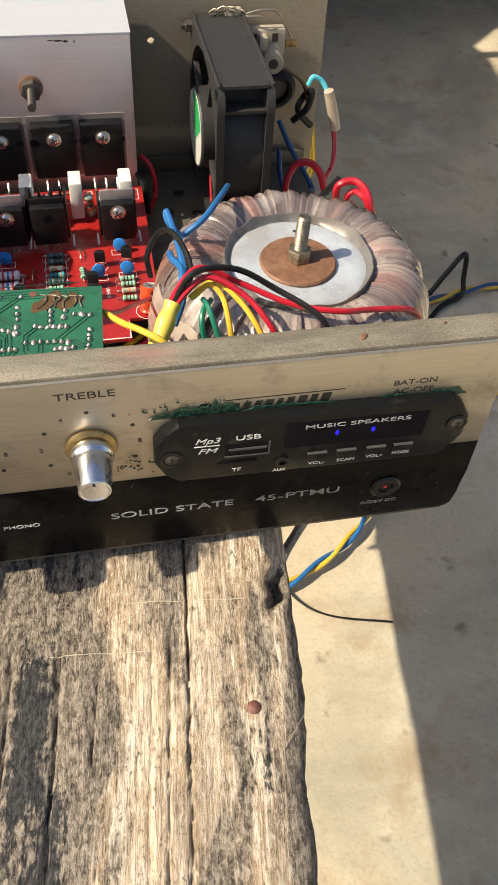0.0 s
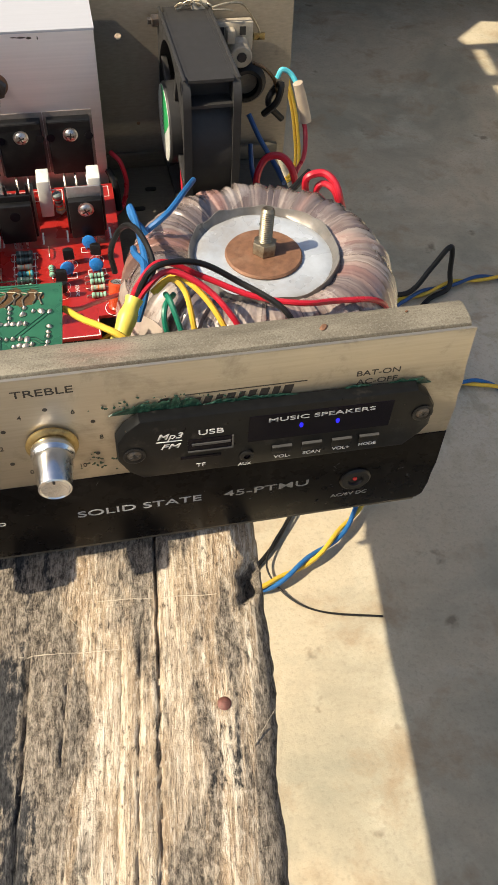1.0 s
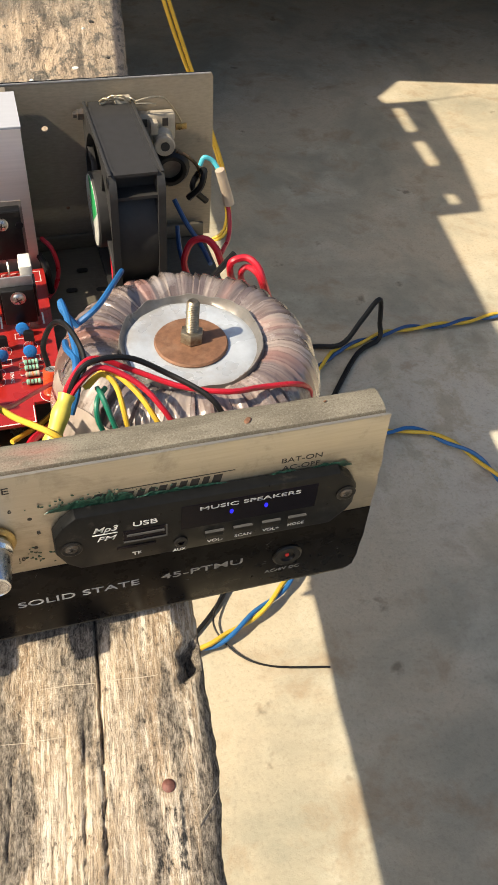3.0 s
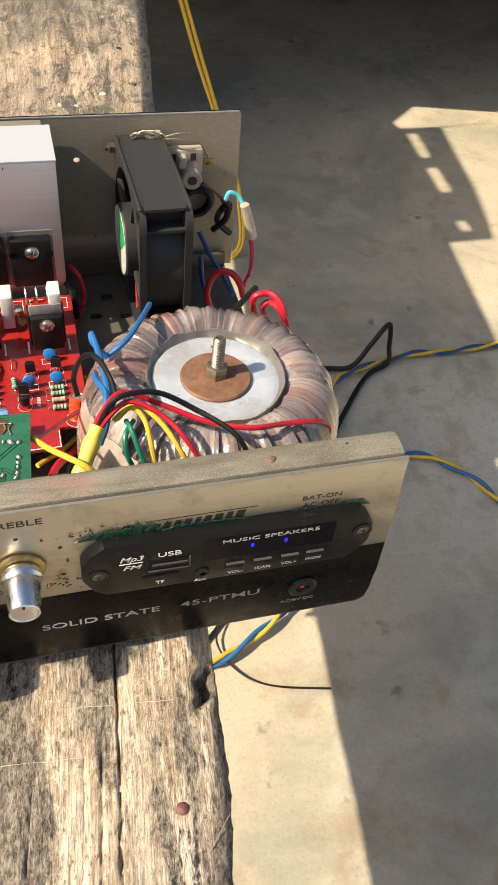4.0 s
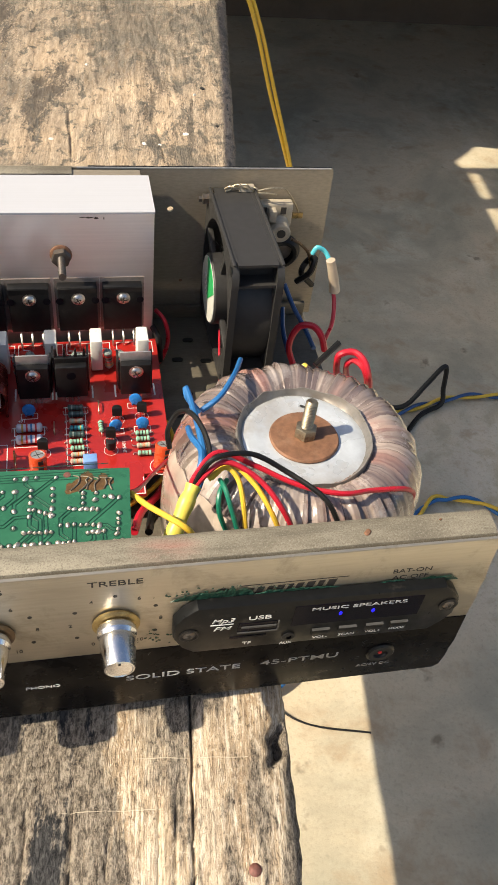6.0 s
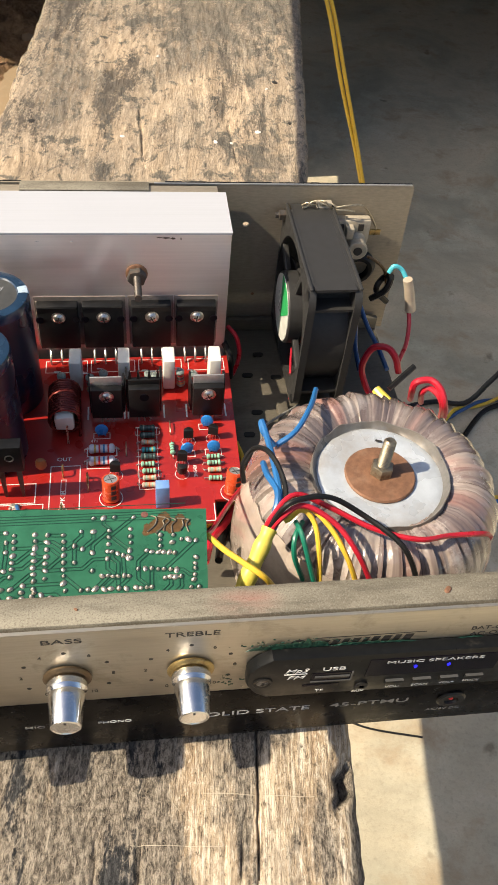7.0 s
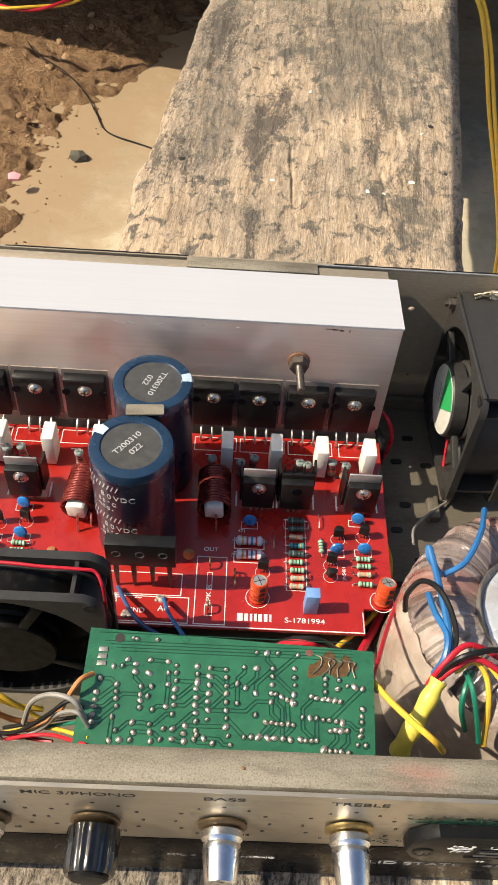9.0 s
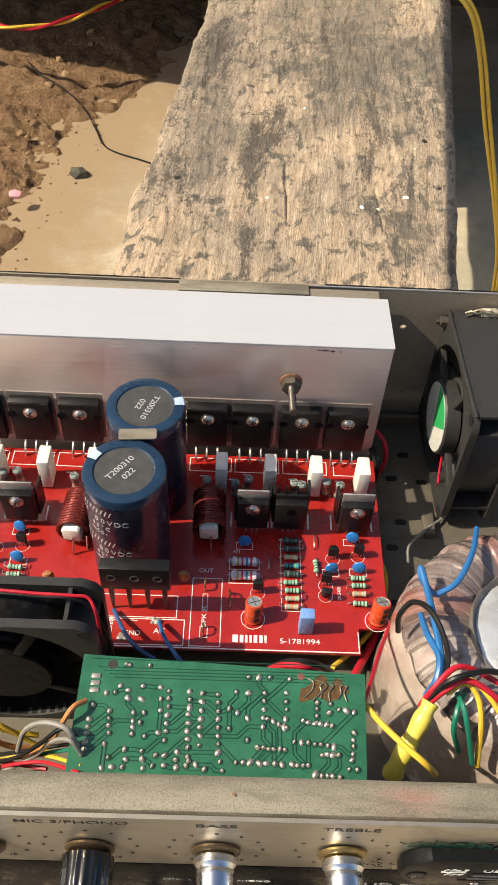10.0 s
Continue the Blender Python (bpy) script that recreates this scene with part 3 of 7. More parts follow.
def cylinder(bm, a, b, r, seg=16, bevel=0.0, mi=0):
    """A cylinder from point a to point b."""
    a, b = Vector(a), Vector(b)
    d = b - a
    q = d.to_track_quat("Z", "Y").to_matrix().to_4x4()
    return lathe(bm, disc(r, d.length, bevel), Matrix.Translation(a) @ q, seg, mi)


def lettering(name, text, size, m, mat, parent, label="", width=None, extrude=0.00005, slant=0.0):
    """Printed characters in the built-in font, as a mesh lying in the pose's xy plane, centred."""
    cu = bpy.data.curves.new(name, "FONT")
    cu.body, cu.size, cu.extrude = text, size, extrude
    cu.shear, cu.offset = slant, size * 0.003
    cu.align_x, cu.align_y = "CENTER", "CENTER"
    ob = bpy.data.objects.new(name, cu)
    scene.collection.objects.link(ob)
    bpy.context.view_layer.update()
    me = bpy.data.meshes.new_from_object(ob.evaluated_get(bpy.context.evaluated_depsgraph_get()))
    bpy.data.objects.remove(ob)
    bpy.data.curves.remove(cu)
    if width:
        xs = [v.co.x for v in me.vertices]
        me.transform(Matrix.Diagonal((width / (max(xs) - min(xs)), 1, 1, 1)))
    me.materials.clear()
    me.materials.append(mat)
    me.name = name
    return piece(name, me, parent, m, label)


def bars(name, sizes, m, mat, parent, h, label="", gap=0.25):
    """Plain bars in place of writing: widths in a row, centred."""
    x = -(sum(sizes) + gap * h * (len(sizes) - 1)) / 2
    for w in sizes:
        bm = bmesh.new()
        box(bm, x, x + w, -h / 2, h / 2, 0, 0.00008)
        piece(name, finish(bm, name, mat, 0), parent, m, label)
        x += w + gap * h


FRONT = Euler((radians(90), 0, 0)).to_matrix().to_4x4()


def on_front(x, z, y=0.0, roll=0.0):
    return Matrix.Translation((x, y, z)) @ FRONT @ pose(0, 0, 0, 0, 0, roll)


def flat(x, y, z, turn=0.0):
    return pose(x, y, z, 0, 0, turn)


# ---- ground, with walls and slabs added to shape the shade ----
FLOOR = -0.42


def fractal(x, y, z=0.0, octaves=4):
    return noise.fractal((x, y, z), 1.0, 2.0, octaves)


def ground():
    """One sheet to the horizon; near the bench it is finer."""
    bm = bmesh.new()
    steps = [-300, -60, -12, -5] + [-3 + 0.25 * i for i in range(25)] + [5, 12, 60, 300]
    grid = [[bm.verts.new((x, y, FLOOR)) for x in steps] for y in steps]
    for r0, r1 in zip(grid, grid[1:]):
        for i in range(len(steps) - 1):
            bm.faces.new((r0[i], r0[i + 1], r1[i + 1], r1[i]))
    return single("ground", bm, M_CONCRETE, "worn grey-green concrete yard with pale stains and grit", "ground", kind="structure")


ground()


def soil_bed():
    """Loose earth heaped on the concrete, higher away from its ragged edge."""
    bm = bmesh.new()
    nx, ny = 190, 240
    x0, x1, y0, y1 = -1.5, -0.18, 0.62, 2.01
    rows = []
    for j in range(ny + 1):
        row = []
        for i in range(nx + 1):
            x, y = x0 + (x1 - x0) * i / nx, y0 + (y1 - y0) * j / ny
            edge = -0.436 + 0.09 * (y - 0.93) + 0.022 * fractal(x * 4, y * 7, 3) + 0.018 * fractal(x * 19, y * 19, 5) + 0.015 * fractal(x * 70, y * 70, 6)
            if y > 1.36:
                edge = -0.40 + 1.9 * min(0.04, y - 1.36) + 0.37 * max(0.0, y - 1.40) + 0.03 * fractal(x * 5, y * 5, 2) + 0.015 * fractal(x * 30, y * 30, 5)
            inside = min(edge - x, x + 1.36 + 0.14 * fractal(x * 3, y * 3, 8) + 0.05 * fractal(x * 13, y * 13, 4), y - 0.74 - 0.04 * fractal(x * 3, y * 3, 6) - 0.03 * fractal(x * 15, y * 15, 3))
            h = -0.012 + 0.034 * (1 - math.exp(-max(0.0, inside + 0.02) * 9)) if inside > -0.02 else -0.012
            h += (0.012 * fractal(x * 14, y * 14) + 0.008 * fractal(x * 42, y * 42, 7) + 0.004 * fractal(x * 130, y * 130, 9, 2)) * (1.0 if inside > 0.03 else 0.35)
            row.append(bm.verts.new((x, y, FLOOR + h)))
        rows.append(row)
    for r0, r1 in zip(rows, rows[1:]):
        for i in range(nx):
            bm.faces.new((r0[i], r0[i + 1], r1[i + 1], r1[i]))
    return single("soil_bed", bm, M_SOIL, "loose reddish-brown earth with lumps beside the concrete", "soil", kind="stuff")


soil_bed()


def soil_crumbs():
    """Crumbs of earth scattered past the edge of the bed."""
    bm = bmesh.new()
    for i in range(110):
        y = random.uniform(0.80, 1.70)
        x = -0.430 + 0.09 * (y - 0.93) + random.gauss(-0.01, 0.022)
        r = 0.0016 * math.exp(random.gauss(0.0, 0.5))
        a = random.uniform(0, 6.28)
        base = [bm.verts.new((x + r * random.uniform(0.7, 1.2) * math.cos(a + k * 1.257), y + r * random.uniform(0.7, 1.2) * math.sin(a + k * 1.257), FLOOR + 0.0002)) for k in range(5)]
        tip = bm.verts.new((x + random.uniform(-0.3, 0.3) * r, y, FLOOR + r * random.uniform(0.6, 1.1)))
        for k in range(5):
            bm.faces.new((base[k], base[(k + 1) % 5], tip))
    return single("soil_crumbs", bm, M_SOIL, "small crumbs of brown earth strewn on concrete", "soil", kind="stuff")


soil_crumbs()


def shade_slab():
    """An unseen slab with a deep skirt, added so its edge throws the yard's shade."""
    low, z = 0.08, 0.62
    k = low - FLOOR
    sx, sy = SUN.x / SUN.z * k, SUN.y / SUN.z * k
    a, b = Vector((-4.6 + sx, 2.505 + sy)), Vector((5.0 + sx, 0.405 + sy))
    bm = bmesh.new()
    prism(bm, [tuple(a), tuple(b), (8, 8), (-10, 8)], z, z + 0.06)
    e = thing("porch_roof", (0, 2, z), "unseen dark slab with a deep skirt, added to shade the far yard", "roof", kind="structure")
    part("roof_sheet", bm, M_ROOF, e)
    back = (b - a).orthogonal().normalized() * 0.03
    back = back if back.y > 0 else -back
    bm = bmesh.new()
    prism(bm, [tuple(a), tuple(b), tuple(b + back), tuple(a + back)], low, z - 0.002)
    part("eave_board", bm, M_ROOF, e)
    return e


shade_slab()
# walls added to keep sky light off the far ground
bm = bmesh.new()
box(bm, -10, 8, 2.02, 2.2, FLOOR, 0.62)
single("wall_north", bm, M_WALL, "dark wall added to deepen the far yard's shade", "wall", kind="structure")


bm = bmesh.new()
box(bm, 2.3, 2.45, 0.75, 2.02, FLOOR, 0.62)
single("wall_east", bm, M_WALL, "unseen dark wall added to cut sky light on the yard", "wall", kind="structure")


bm = bmesh.new()
box(bm, -1.60, -1.45, 1.70, 2.02, FLOOR, 0.62)
single("wall_west", bm, M_WALL, "unseen dark wall added to cut sky light on the yard", "wall", kind="structure")


def slotted_board():
    """Unseen stepped board, added and shaped to throw a shadow with bright slots on concrete."""
    x = -0.175
    kx, ky = -SUN.x / SUN.z, -SUN.y / SUN.z

    def at(sx, sy):
        """The board's (y, z) whose shadow lies at sx, sy."""
        h = (sx - x) / kx
        return sy - ky * h, FLOOR + h
    stand = Matrix(((0, 0, 1, x), (1, 0, 0, 0), (0, 1, 0, 0), (0, 0, 0, 1)))
    e = thing("slotted_board", (x, 1.0, FLOOR), "unseen slotted board added to cast a shadow on the yard", "board")
    high = ((0.856, 0.692), (0.977, 0.727), (1.245, 0.768))

    def low(sy):
        return 0.138 * (sy - 0.045) + 0.429

    def top(sy):
        (y0, t0), (y1, t1) = (high[0], high[1]) if sy < high[1][0] else (high[1], high[2])
        return t0 + (t1 - t0) * (sy - y0) / (y1 - y0)

    def panel(y0, y1, lo0, lo1, hi0, hi1):
        b = bmesh.new()
        prism(b, [at(lo0, y0), at(lo1, y1), at(hi1, y1), at(hi0, y0)], -0.006, 0.006, stand)
        part("board", b, M_WOOD, e, "", 0)
    slots = ((0.886, 0.914, 0.649, 0.678), (1.008, 1.091, 0.667, 0.700), (1.130, 1.221, 0.680, 0.712))
    edge = 0.856
    for y0, y1, s0, s1 in slots:
        panel(edge, y0, low(edge), low(y0), top(edge), top(y0))
        lean = 0.5 * 0.09 * (y1 - y0)
        panel(y0, y1, low(y0), low(y1), s0 - lean, s0 + lean)
        panel(y0, y1, s1 - lean, s1 + lean, top(y0), top(y1))
        edge = y1
    panel(edge, 1.245, low(edge), low(1.245), top(edge), top(1.245))
    # extra pieces, nearer and farther, that fill out the shade on the yard
    panel(0.40, 0.856, low(0.40), low(0.856), 0.546, 0.612)
    panel(1.245, 1.268, low(1.245), low(1.268), 0.679, 0.674)
    panel(1.268, 1.40, low(1.268), low(1.40), 0.674, 0.815)
    y, z = at(0.70, 1.235)
    b = bmesh.new()
    cylinder(b, (x, y, z), (x, y, 0.62), 0.0012, 6)
    part("cord", b, M_W_GREY, e)
    return e


slotted_board()

# ---- the bench plank ----
def bench_height(x, y):
    z = 0.0024 + 0.0016 * max(0.0, min(1.0, 1 - (y - 0.02) / 0.3)) + 0.045 * x
    grain = fractal(x * 55, y * 3.2, 1.0, 5)
    z += 0.0011 * grain
    if y > 0.34:
        z += min(1.0, (y - 0.34) / 0.1) * (0.0011 * fractal(x * 80, y * 55, 2.0, 4) + 0.0007 * fractal(x * 240, y * 150, 5.0, 3))
    # long splits along the grain
    for cx, y0, y1, w, d in ((-0.0309, -0.4, 0.02, 0.00045, 0.0026), (-0.0371, -0.14, -0.03, 0.00045, 0.0015), (-0.0435, -0.115, -0.035, 0.00045, 0.0010), (-0.0738, -0.16, -0.032, 0.0006, 0.0022), (-0.0608, -0.077, -0.045, 0.0005, 0.0014), (-0.0905, -0.2, -0.03, 0.0006, 0.0018), (-0.005, 0.44, 0.50, 0.0009, 0.0015),
                             (-0.075, 0.46, 0.53, 0.0010, 0.002), (-0.128, -0.25, -0.03, 0.0008, 0.002)):
        if y0 < y < y1:
            c = cx + 0.113 * min(y, 0.1) + 0.0005 * math.sin(y * 31 + cx * 90) + 0.0006 * fractal(y * 22, cx * 100)
            z -= d * math.exp(-((x - c) / w) ** 2)
    # gouge at the edge
    z -= 0.011 * math.exp(-((x - 0.0005 - 0.3 * (y + 0.02) + 0.0012 * math.sin(y * 600)) / 0.0026) ** 2 - ((y + 0.0205) / 0.0075) ** 2)
    return z


def plank_right(y):
    base = 0.007 + 0.128 * y if y < 0.1 else 0.0 + 0.138 * y
    if 0.0 <= y < 0.1:
        base = 0.007 + (0.0138 - 0.007) * y / 0.1
    return base + 0.0012 + 0.0016 * fractal(y * 26, 3.3) + 0.0012 * fractal(y * 110, 8.1)


def plank_left(y):
    if y > 0.33:
        left = -0.1975 + 0.088 * (y - 0.30) + 0.02 * max(0, y - 0.62)
    elif y > 0.20:
        left = -0.210 + 0.116 * (y - 0.20)
    else:
        left = -0.2355 + 0.1275 * y
    rough = 1.0 if y > 0.28 else 0.3
    return left + rough * (0.005 * fractal(y * 11, 1.7) + 0.003 * fractal(y * 60, 5.2))


SHADE_BLOCK_Y = 1.10


def plank():
    bm = bmesh.new()
    ys = [-0.55 + 0.012 * i for i in range(30)] + [-0.19 + 0.0022 * i for i in range(96)] + [0.025 + 0.02 * i for i in range(16)] + [0.345 + 0.0045 * i for i in range(135)] + [0.96 + 0.03 * i for i in range(18)]
    nx = 270
    top, low = [], []
    for y in ys:
        l, r = plank_left(y), plank_right(y)
        row = []
        for i in range(nx + 1):
            u = i / nx
            x = l + (r - l) * u
            z = bench_height(x, y)
            d = min(x - l, r - x)
            z -= 0.004 * math.exp(-d / 0.0022) + 0.002 * math.exp(-d / 0.006)
            row.append(bm.verts.new((x, y, z)))
        top.append(row)
        low.append([bm.verts.new((l + 0.006, y, -0.03)), bm.verts.new((l + 0.030, y, -0.052)), bm.verts.new((r - 0.010, y, -0.052)), bm.verts.new((r - 0.003 + 0.0015 * fractal(y * 40, 4), y, -0.028))])
    for a, b, c, d in zip(top, top[1:], low, low[1:]):
        for i in range(nx):
            bm.faces.new((a[i], a[i + 1], b[i + 1], b[i]))
        bm.faces.new((c[0], a[0], b[0], d[0]))
        bm.faces.new((c[1], c[0], d[0], d[1]))
        bm.faces.new((c[2], c[1], d[1], d[2]))
        bm.faces.new((c[3], c[2], d[2], d[3]))
        bm.faces.new((a[nx], c[3], d[3], b[nx]))
    for row, l in ((top[0], low[0]), (top[-1], low[-1])):
        bm.faces.new(row + [l[3], l[2], l[1], l[0]])
    e = thing("wooden_bench", (-0.1, 0.3, FLOOR), "old weathered grey-brown plank bench, cracked and blackened in patches", "bench")
    part("plank", bm, M_WOOD, e, smooth=60)
    for x, y in ((-0.16, -0.42), (-0.06, -0.42), (-0.10, 1.36), (0.10, 1.36)):
        leg = bmesh.new()
        box(leg, x - 0.03, x + 0.03, y - 0.03, y + 0.03, FLOOR, -0.05, 0.004)
        part("leg", leg, M_WOOD, e)
    # unseen block, added so that shade cuts off the lit floor beside the plank
    leg = bmesh.new()
    box(leg, -0.060, 0.000, SHADE_BLOCK_Y + 0.02, SHADE_BLOCK_Y + 0.36, FLOOR, -0.05, 0.004)
    part("leg", leg, M_WOOD, e, "broad block under the bench, added to shade the floor")
    nail = bmesh.new()
    lathe(nail, [(0, -0.004), (0.0022, -0.003), (0.0023, 0.0004), (0.0016, 0.0010), (0, 0.0013)], Matrix.Translation((-0.0166, -0.0648, bench_height(-0.0166, -0.0648))), 14)
    part("nail", nail, M_NAIL, e, "rusty nail head")
    # pale scratches across the grain
    for x0, y0, x1, y1 in ((-0.082, -0.0350, -0.046, -0.0390), (-0.054, -0.0190, -0.012, -0.0250), (-0.066, -0.0215, -0.057, -0.0325), (-0.010, -0.0800, 0.000, -0.0690)):
        b = bmesh.new()
        prev = None
        for i in range(25):
            u = i / 24
            x, y = x0 + (x1 - x0) * u, y0 + (y1 - y0) * u + 0.0002 * fractal(u * 9, x0 * 100)
            w, z = 0.00013 * (0.4 + abs(fractal(u * 14, y0 * 300))), bench_height(x, y) + 0.00025
            now = [b.verts.new((x, y - w, z - 0.0006)), b.verts.new((x, y - w, z)), b.verts.new((x, y + w, z)), b.verts.new((x, y + w, z - 0.0006))]
            if prev:
                for j in range(3):
                    b.faces.new((prev[j], now[j], now[j + 1], prev[j + 1]))
            prev = now
        part("scratch", b, M_SCRATCH, e, "pale scratch across the grain")
    for x, y, r in ((0.0286, 0.4869, 0.0021), (-0.0063, 0.4741, 0.0020), (-0.0785, 0.4862, 0.0017), (0.006, 0.473, 0.0014), (-0.045, 0.63, 0.0017), (0.045, 0.56, 0.0012)):
        b = bmesh.new()
        lathe(b, [(0, 0.0009), (r * 0.6, 0.0008), (r, 0.0001), (r, -0.002)], Matrix.Translation((x, y, bench_height(x, y) + 0.0003)) @ pose(0, 0, 0, 0, 0, 40 * x), 9, 0, lambda q, h, a: (q * (1 + 0.3 * math.sin(2 * a + x * 300)), h))
        part("paint_spot", b, M_WHITE, e, "dried white paint spot")
    for x, y, r in ((-0.150, 0.5135, 0.0026), (0.0533, 0.5725, 0.0022), (0.056, 0.50, 0.0016)):
        b = bmesh.new()
        lathe(b, [(0, 0.0004), (r, 0.0002), (r, -0.002)], Matrix.Translation((x, y, bench_height(x, y) + 0.0003)), 12)
        part("nail_hole", b, M_BLACKINK, e, "dark old nail hole")
    return e


plank()

# ---- amplifier case ----
PT, PB, PR, PL = 0.0976, 0.0095, 0.0724, -0.236
RY, RT, RR = 0.249, 0.1003, 0.0752
BASE_Z = 0.0065
case = thing("amplifier_case", (-0.12, 0.125, 0.004), "open metal amplifier case with its lid off, standing on a bench", "amplifier")


def case_parts():
    bm = bmesh.new()
    box(bm, PL, 0.0705, 0.002, RY - 0.001, BASE_Z - 0.0015, BASE_Z)
    part("base_plate", bm, M_BASE, case, "dirty steel base plate, also darkened for the shade in the case", 0)
    # sub-plate behind the faceplate with its folded top flange
    bm = bmesh.new()
    prof = [(0.0012, PB + 0.001), (0.0012, PT - 0.0028), (0.0022, PT - 0.0008), (0.0042, PT), (0.0105, PT), (0.0128, PT - 0.0012), (0.0136, PT - 0.004), (0.0136, PT - 0.012),
            (0.0124, PT - 0.012), (0.0124, PT - 0.0045), (0.0104, PT - 0.0013), (0.0044, PT - 0.0013), (0.0026, PT - 0.004), (0.0026, PB + 0.001)]
    n = 60
    rings = []
    for i in range(n + 1):
        x = PL + (PR - 0.0015 - PL) * i / n
        rings.append([bm.verts.new((x, y, z + (0.00025 * fractal(x * 30, y * 90) if z > PT - 0.006 else 0))) for y, z in prof])
    k = len(prof)
    for a, b in zip(rings, rings[1:]):
        for i in range(k):
            bm.faces.new((a[i], a[(i + 1) % k], b[(i + 1) % k], b[i]))
    bm.faces.new(rings[0]), bm.faces.new(list(reversed(rings[-1])))
    part("front_flange", bm, M_STEEL, case, "grey tarnished folded steel edge")
    # faceplate: silver above, black below, one corner cut off
    split = 0.0486
    bm = bmesh.new()
    prism(bm, [(PL, split), (PR + 0.0012, split - 0.0008), (PR + 0.0014, split + 0.012), (PR + 0.0006, 0.066), (PR + 0.0012, 0.072), (PR + 0.0002, 0.080), (PR - 0.0003, PT - 0.0015), (PL, PT - 0.0012)], -0.0012, 0.0, FRONT, 0, 0.0002)
    part("silver_faceplate", bm, M_SILVER, case, "satin silver aluminium faceplate, scuffed")
    bm = bmesh.new()
    prism(bm, [(PL, PB), (0.0700, PB - 0.0002), (0.0722, PB + 0.0018), (0.0733, 0.018), (0.0730, 0.024), (0.0738, 0.030), (PR + 0.0012, split - 0.0008), (PL, split)], -0.0012, 0.0002, FRONT, 0, 0.0002)
    part("black_faceplate", bm, M_BLACKPAINT, case, "glossy black painted lower faceplate")
    # bright cut edge along the top of the faceplate
    bm = bmesh.new()
    box(bm, PL, PR - 0.0004, -0.0002, 0.0009, PT - 0.0014, PT - 0.0010)
    part("faceplate_edge", bm, M_SILVER, case, "bare edge of the faceplate", 0)
    for x, y, r in ((0.025, 0.0062, 0.0013), (-0.095, 0.0070, 0.0006), (0.052, 0.0090, 0.0005)):
        b2 = bmesh.new()
        lathe(b2, [(0, 0.0004), (r * 0.7, 0.00038), (r, 0.0001)], Matrix.Translation((x, y, PT + 0.0001)), 11, 0, lambda q, h, a: (q * (1 + 0.3 * math.sin(2 * a + x * 500)), h))
        part("rust_spot", b2, M_RUST, case, "rust spot")
    # back plate
    bm = bmesh.new()
    stand = Matrix.Translation((0, RY, 0)) @ FRONT
    hx, hz, hr = -0.0133, 0.0762, 0.0017
    arc = [(hr * math.cos(radians(a)), hr * math.sin(radians(a))) for a in range(-90, 91, 18)]
    prism(bm, [(PL, 0.004), (hx, 0.004)] + [(hx - x, hz + z) for x, z in arc] + [(hx, RT), (PL, RT)], -0.0016, 0.0, stand)
    prism(bm, [(hx, 0.004), (RR + 0.0005, 0.004), (RR + 0.0008, 0.055), (RR, RT - 0.002), (RR - 0.001, RT), (hx, RT)] + [(hx + x, hz + z) for x, z in reversed(arc)], -0.0016, 0.0, stand)
    part("rear_panel", bm, M_REAR, case, "dull grey-brown rear panel")
    bm = bmesh.new()
    box(bm, PL, -0.030, 0.2412, RY - 0.0017, RT - 0.0015, RT - 0.0003, 0.0002)
    part("rear_flange", bm, M_REAR, case, "narrow lip folded from the rear panel")
    bm = bmesh.new()
    box(bm, -0.128, -0.0645, 0.2414, RY + 0.0002, RT - 0.0002, RT + 0.0006, 0.0002)
    part("rear_strip", bm, M_STEEL, case, "bare metal strip on the rear panel's edge")
    bm = bmesh.new()
    box(bm, -0.062, RR - 0.0012, RY - 0.0001, RY + 0.0007, RT - 0.0006, RT + 0.0001, 0.0001)
    part("worn_edge", bm, M_TAB, case, "bright worn top edge of the rear panel", 0)
    # bead of torn black lining along the top edge
    bm = bmesh.new()
    for i in range(90):
        x = PL + 0.02 + i * 0.0042
        if -0.13 < x < -0.06 or x > 0.07:
            continue
        r = random.uniform(0.0001, 0.0004)
        box(bm, x, x + 0.0045, RY + 0.0008, RY + 0.0015, RT - 0.0004, RT + r)
    tagged(part("lining", bm, M_BLACK, case, "ragged black lining", 0), kind="stuff")
    for x, z in ((-0.006, 0.03), (0.060, 0.043), (0.030, 0.02)):
        b2 = bmesh.new()
        lathe(b2, [(0, 0), (0.0010, 0), (0.0008, 0.0001), (0, 0.0001)], Matrix.Translation((x, RY - 0.0002, z)) @ FRONT, 8)
        part("rust_spot", b2, M_RUST, case)
    # lip of the floor at the far end and holes in it
    bm = bmesh.new()
    box(bm, PL, 0.0705, 0.2435, 0.2465, BASE_Z + 0.0003, 0.015, 0.0005)
    part("rear_lip", bm, M_BASE, case)
    for x, y in ((-0.004, 0.222), (-0.012, 0.205), (-0.010, 0.176), (-0.016, 0.160), (-0.006, 0.142), (-0.017, 0.128), (0.004, 0.203)):
        b2 = bmesh.new()
        prism(b2, rounded(0.0062, 0.0034, 0.0016, 3, x, y), BASE_Z + 0.0001, BASE_Z + 0.0005)
        part("floor_slot", b2, M_BLACK, case)


case_parts()


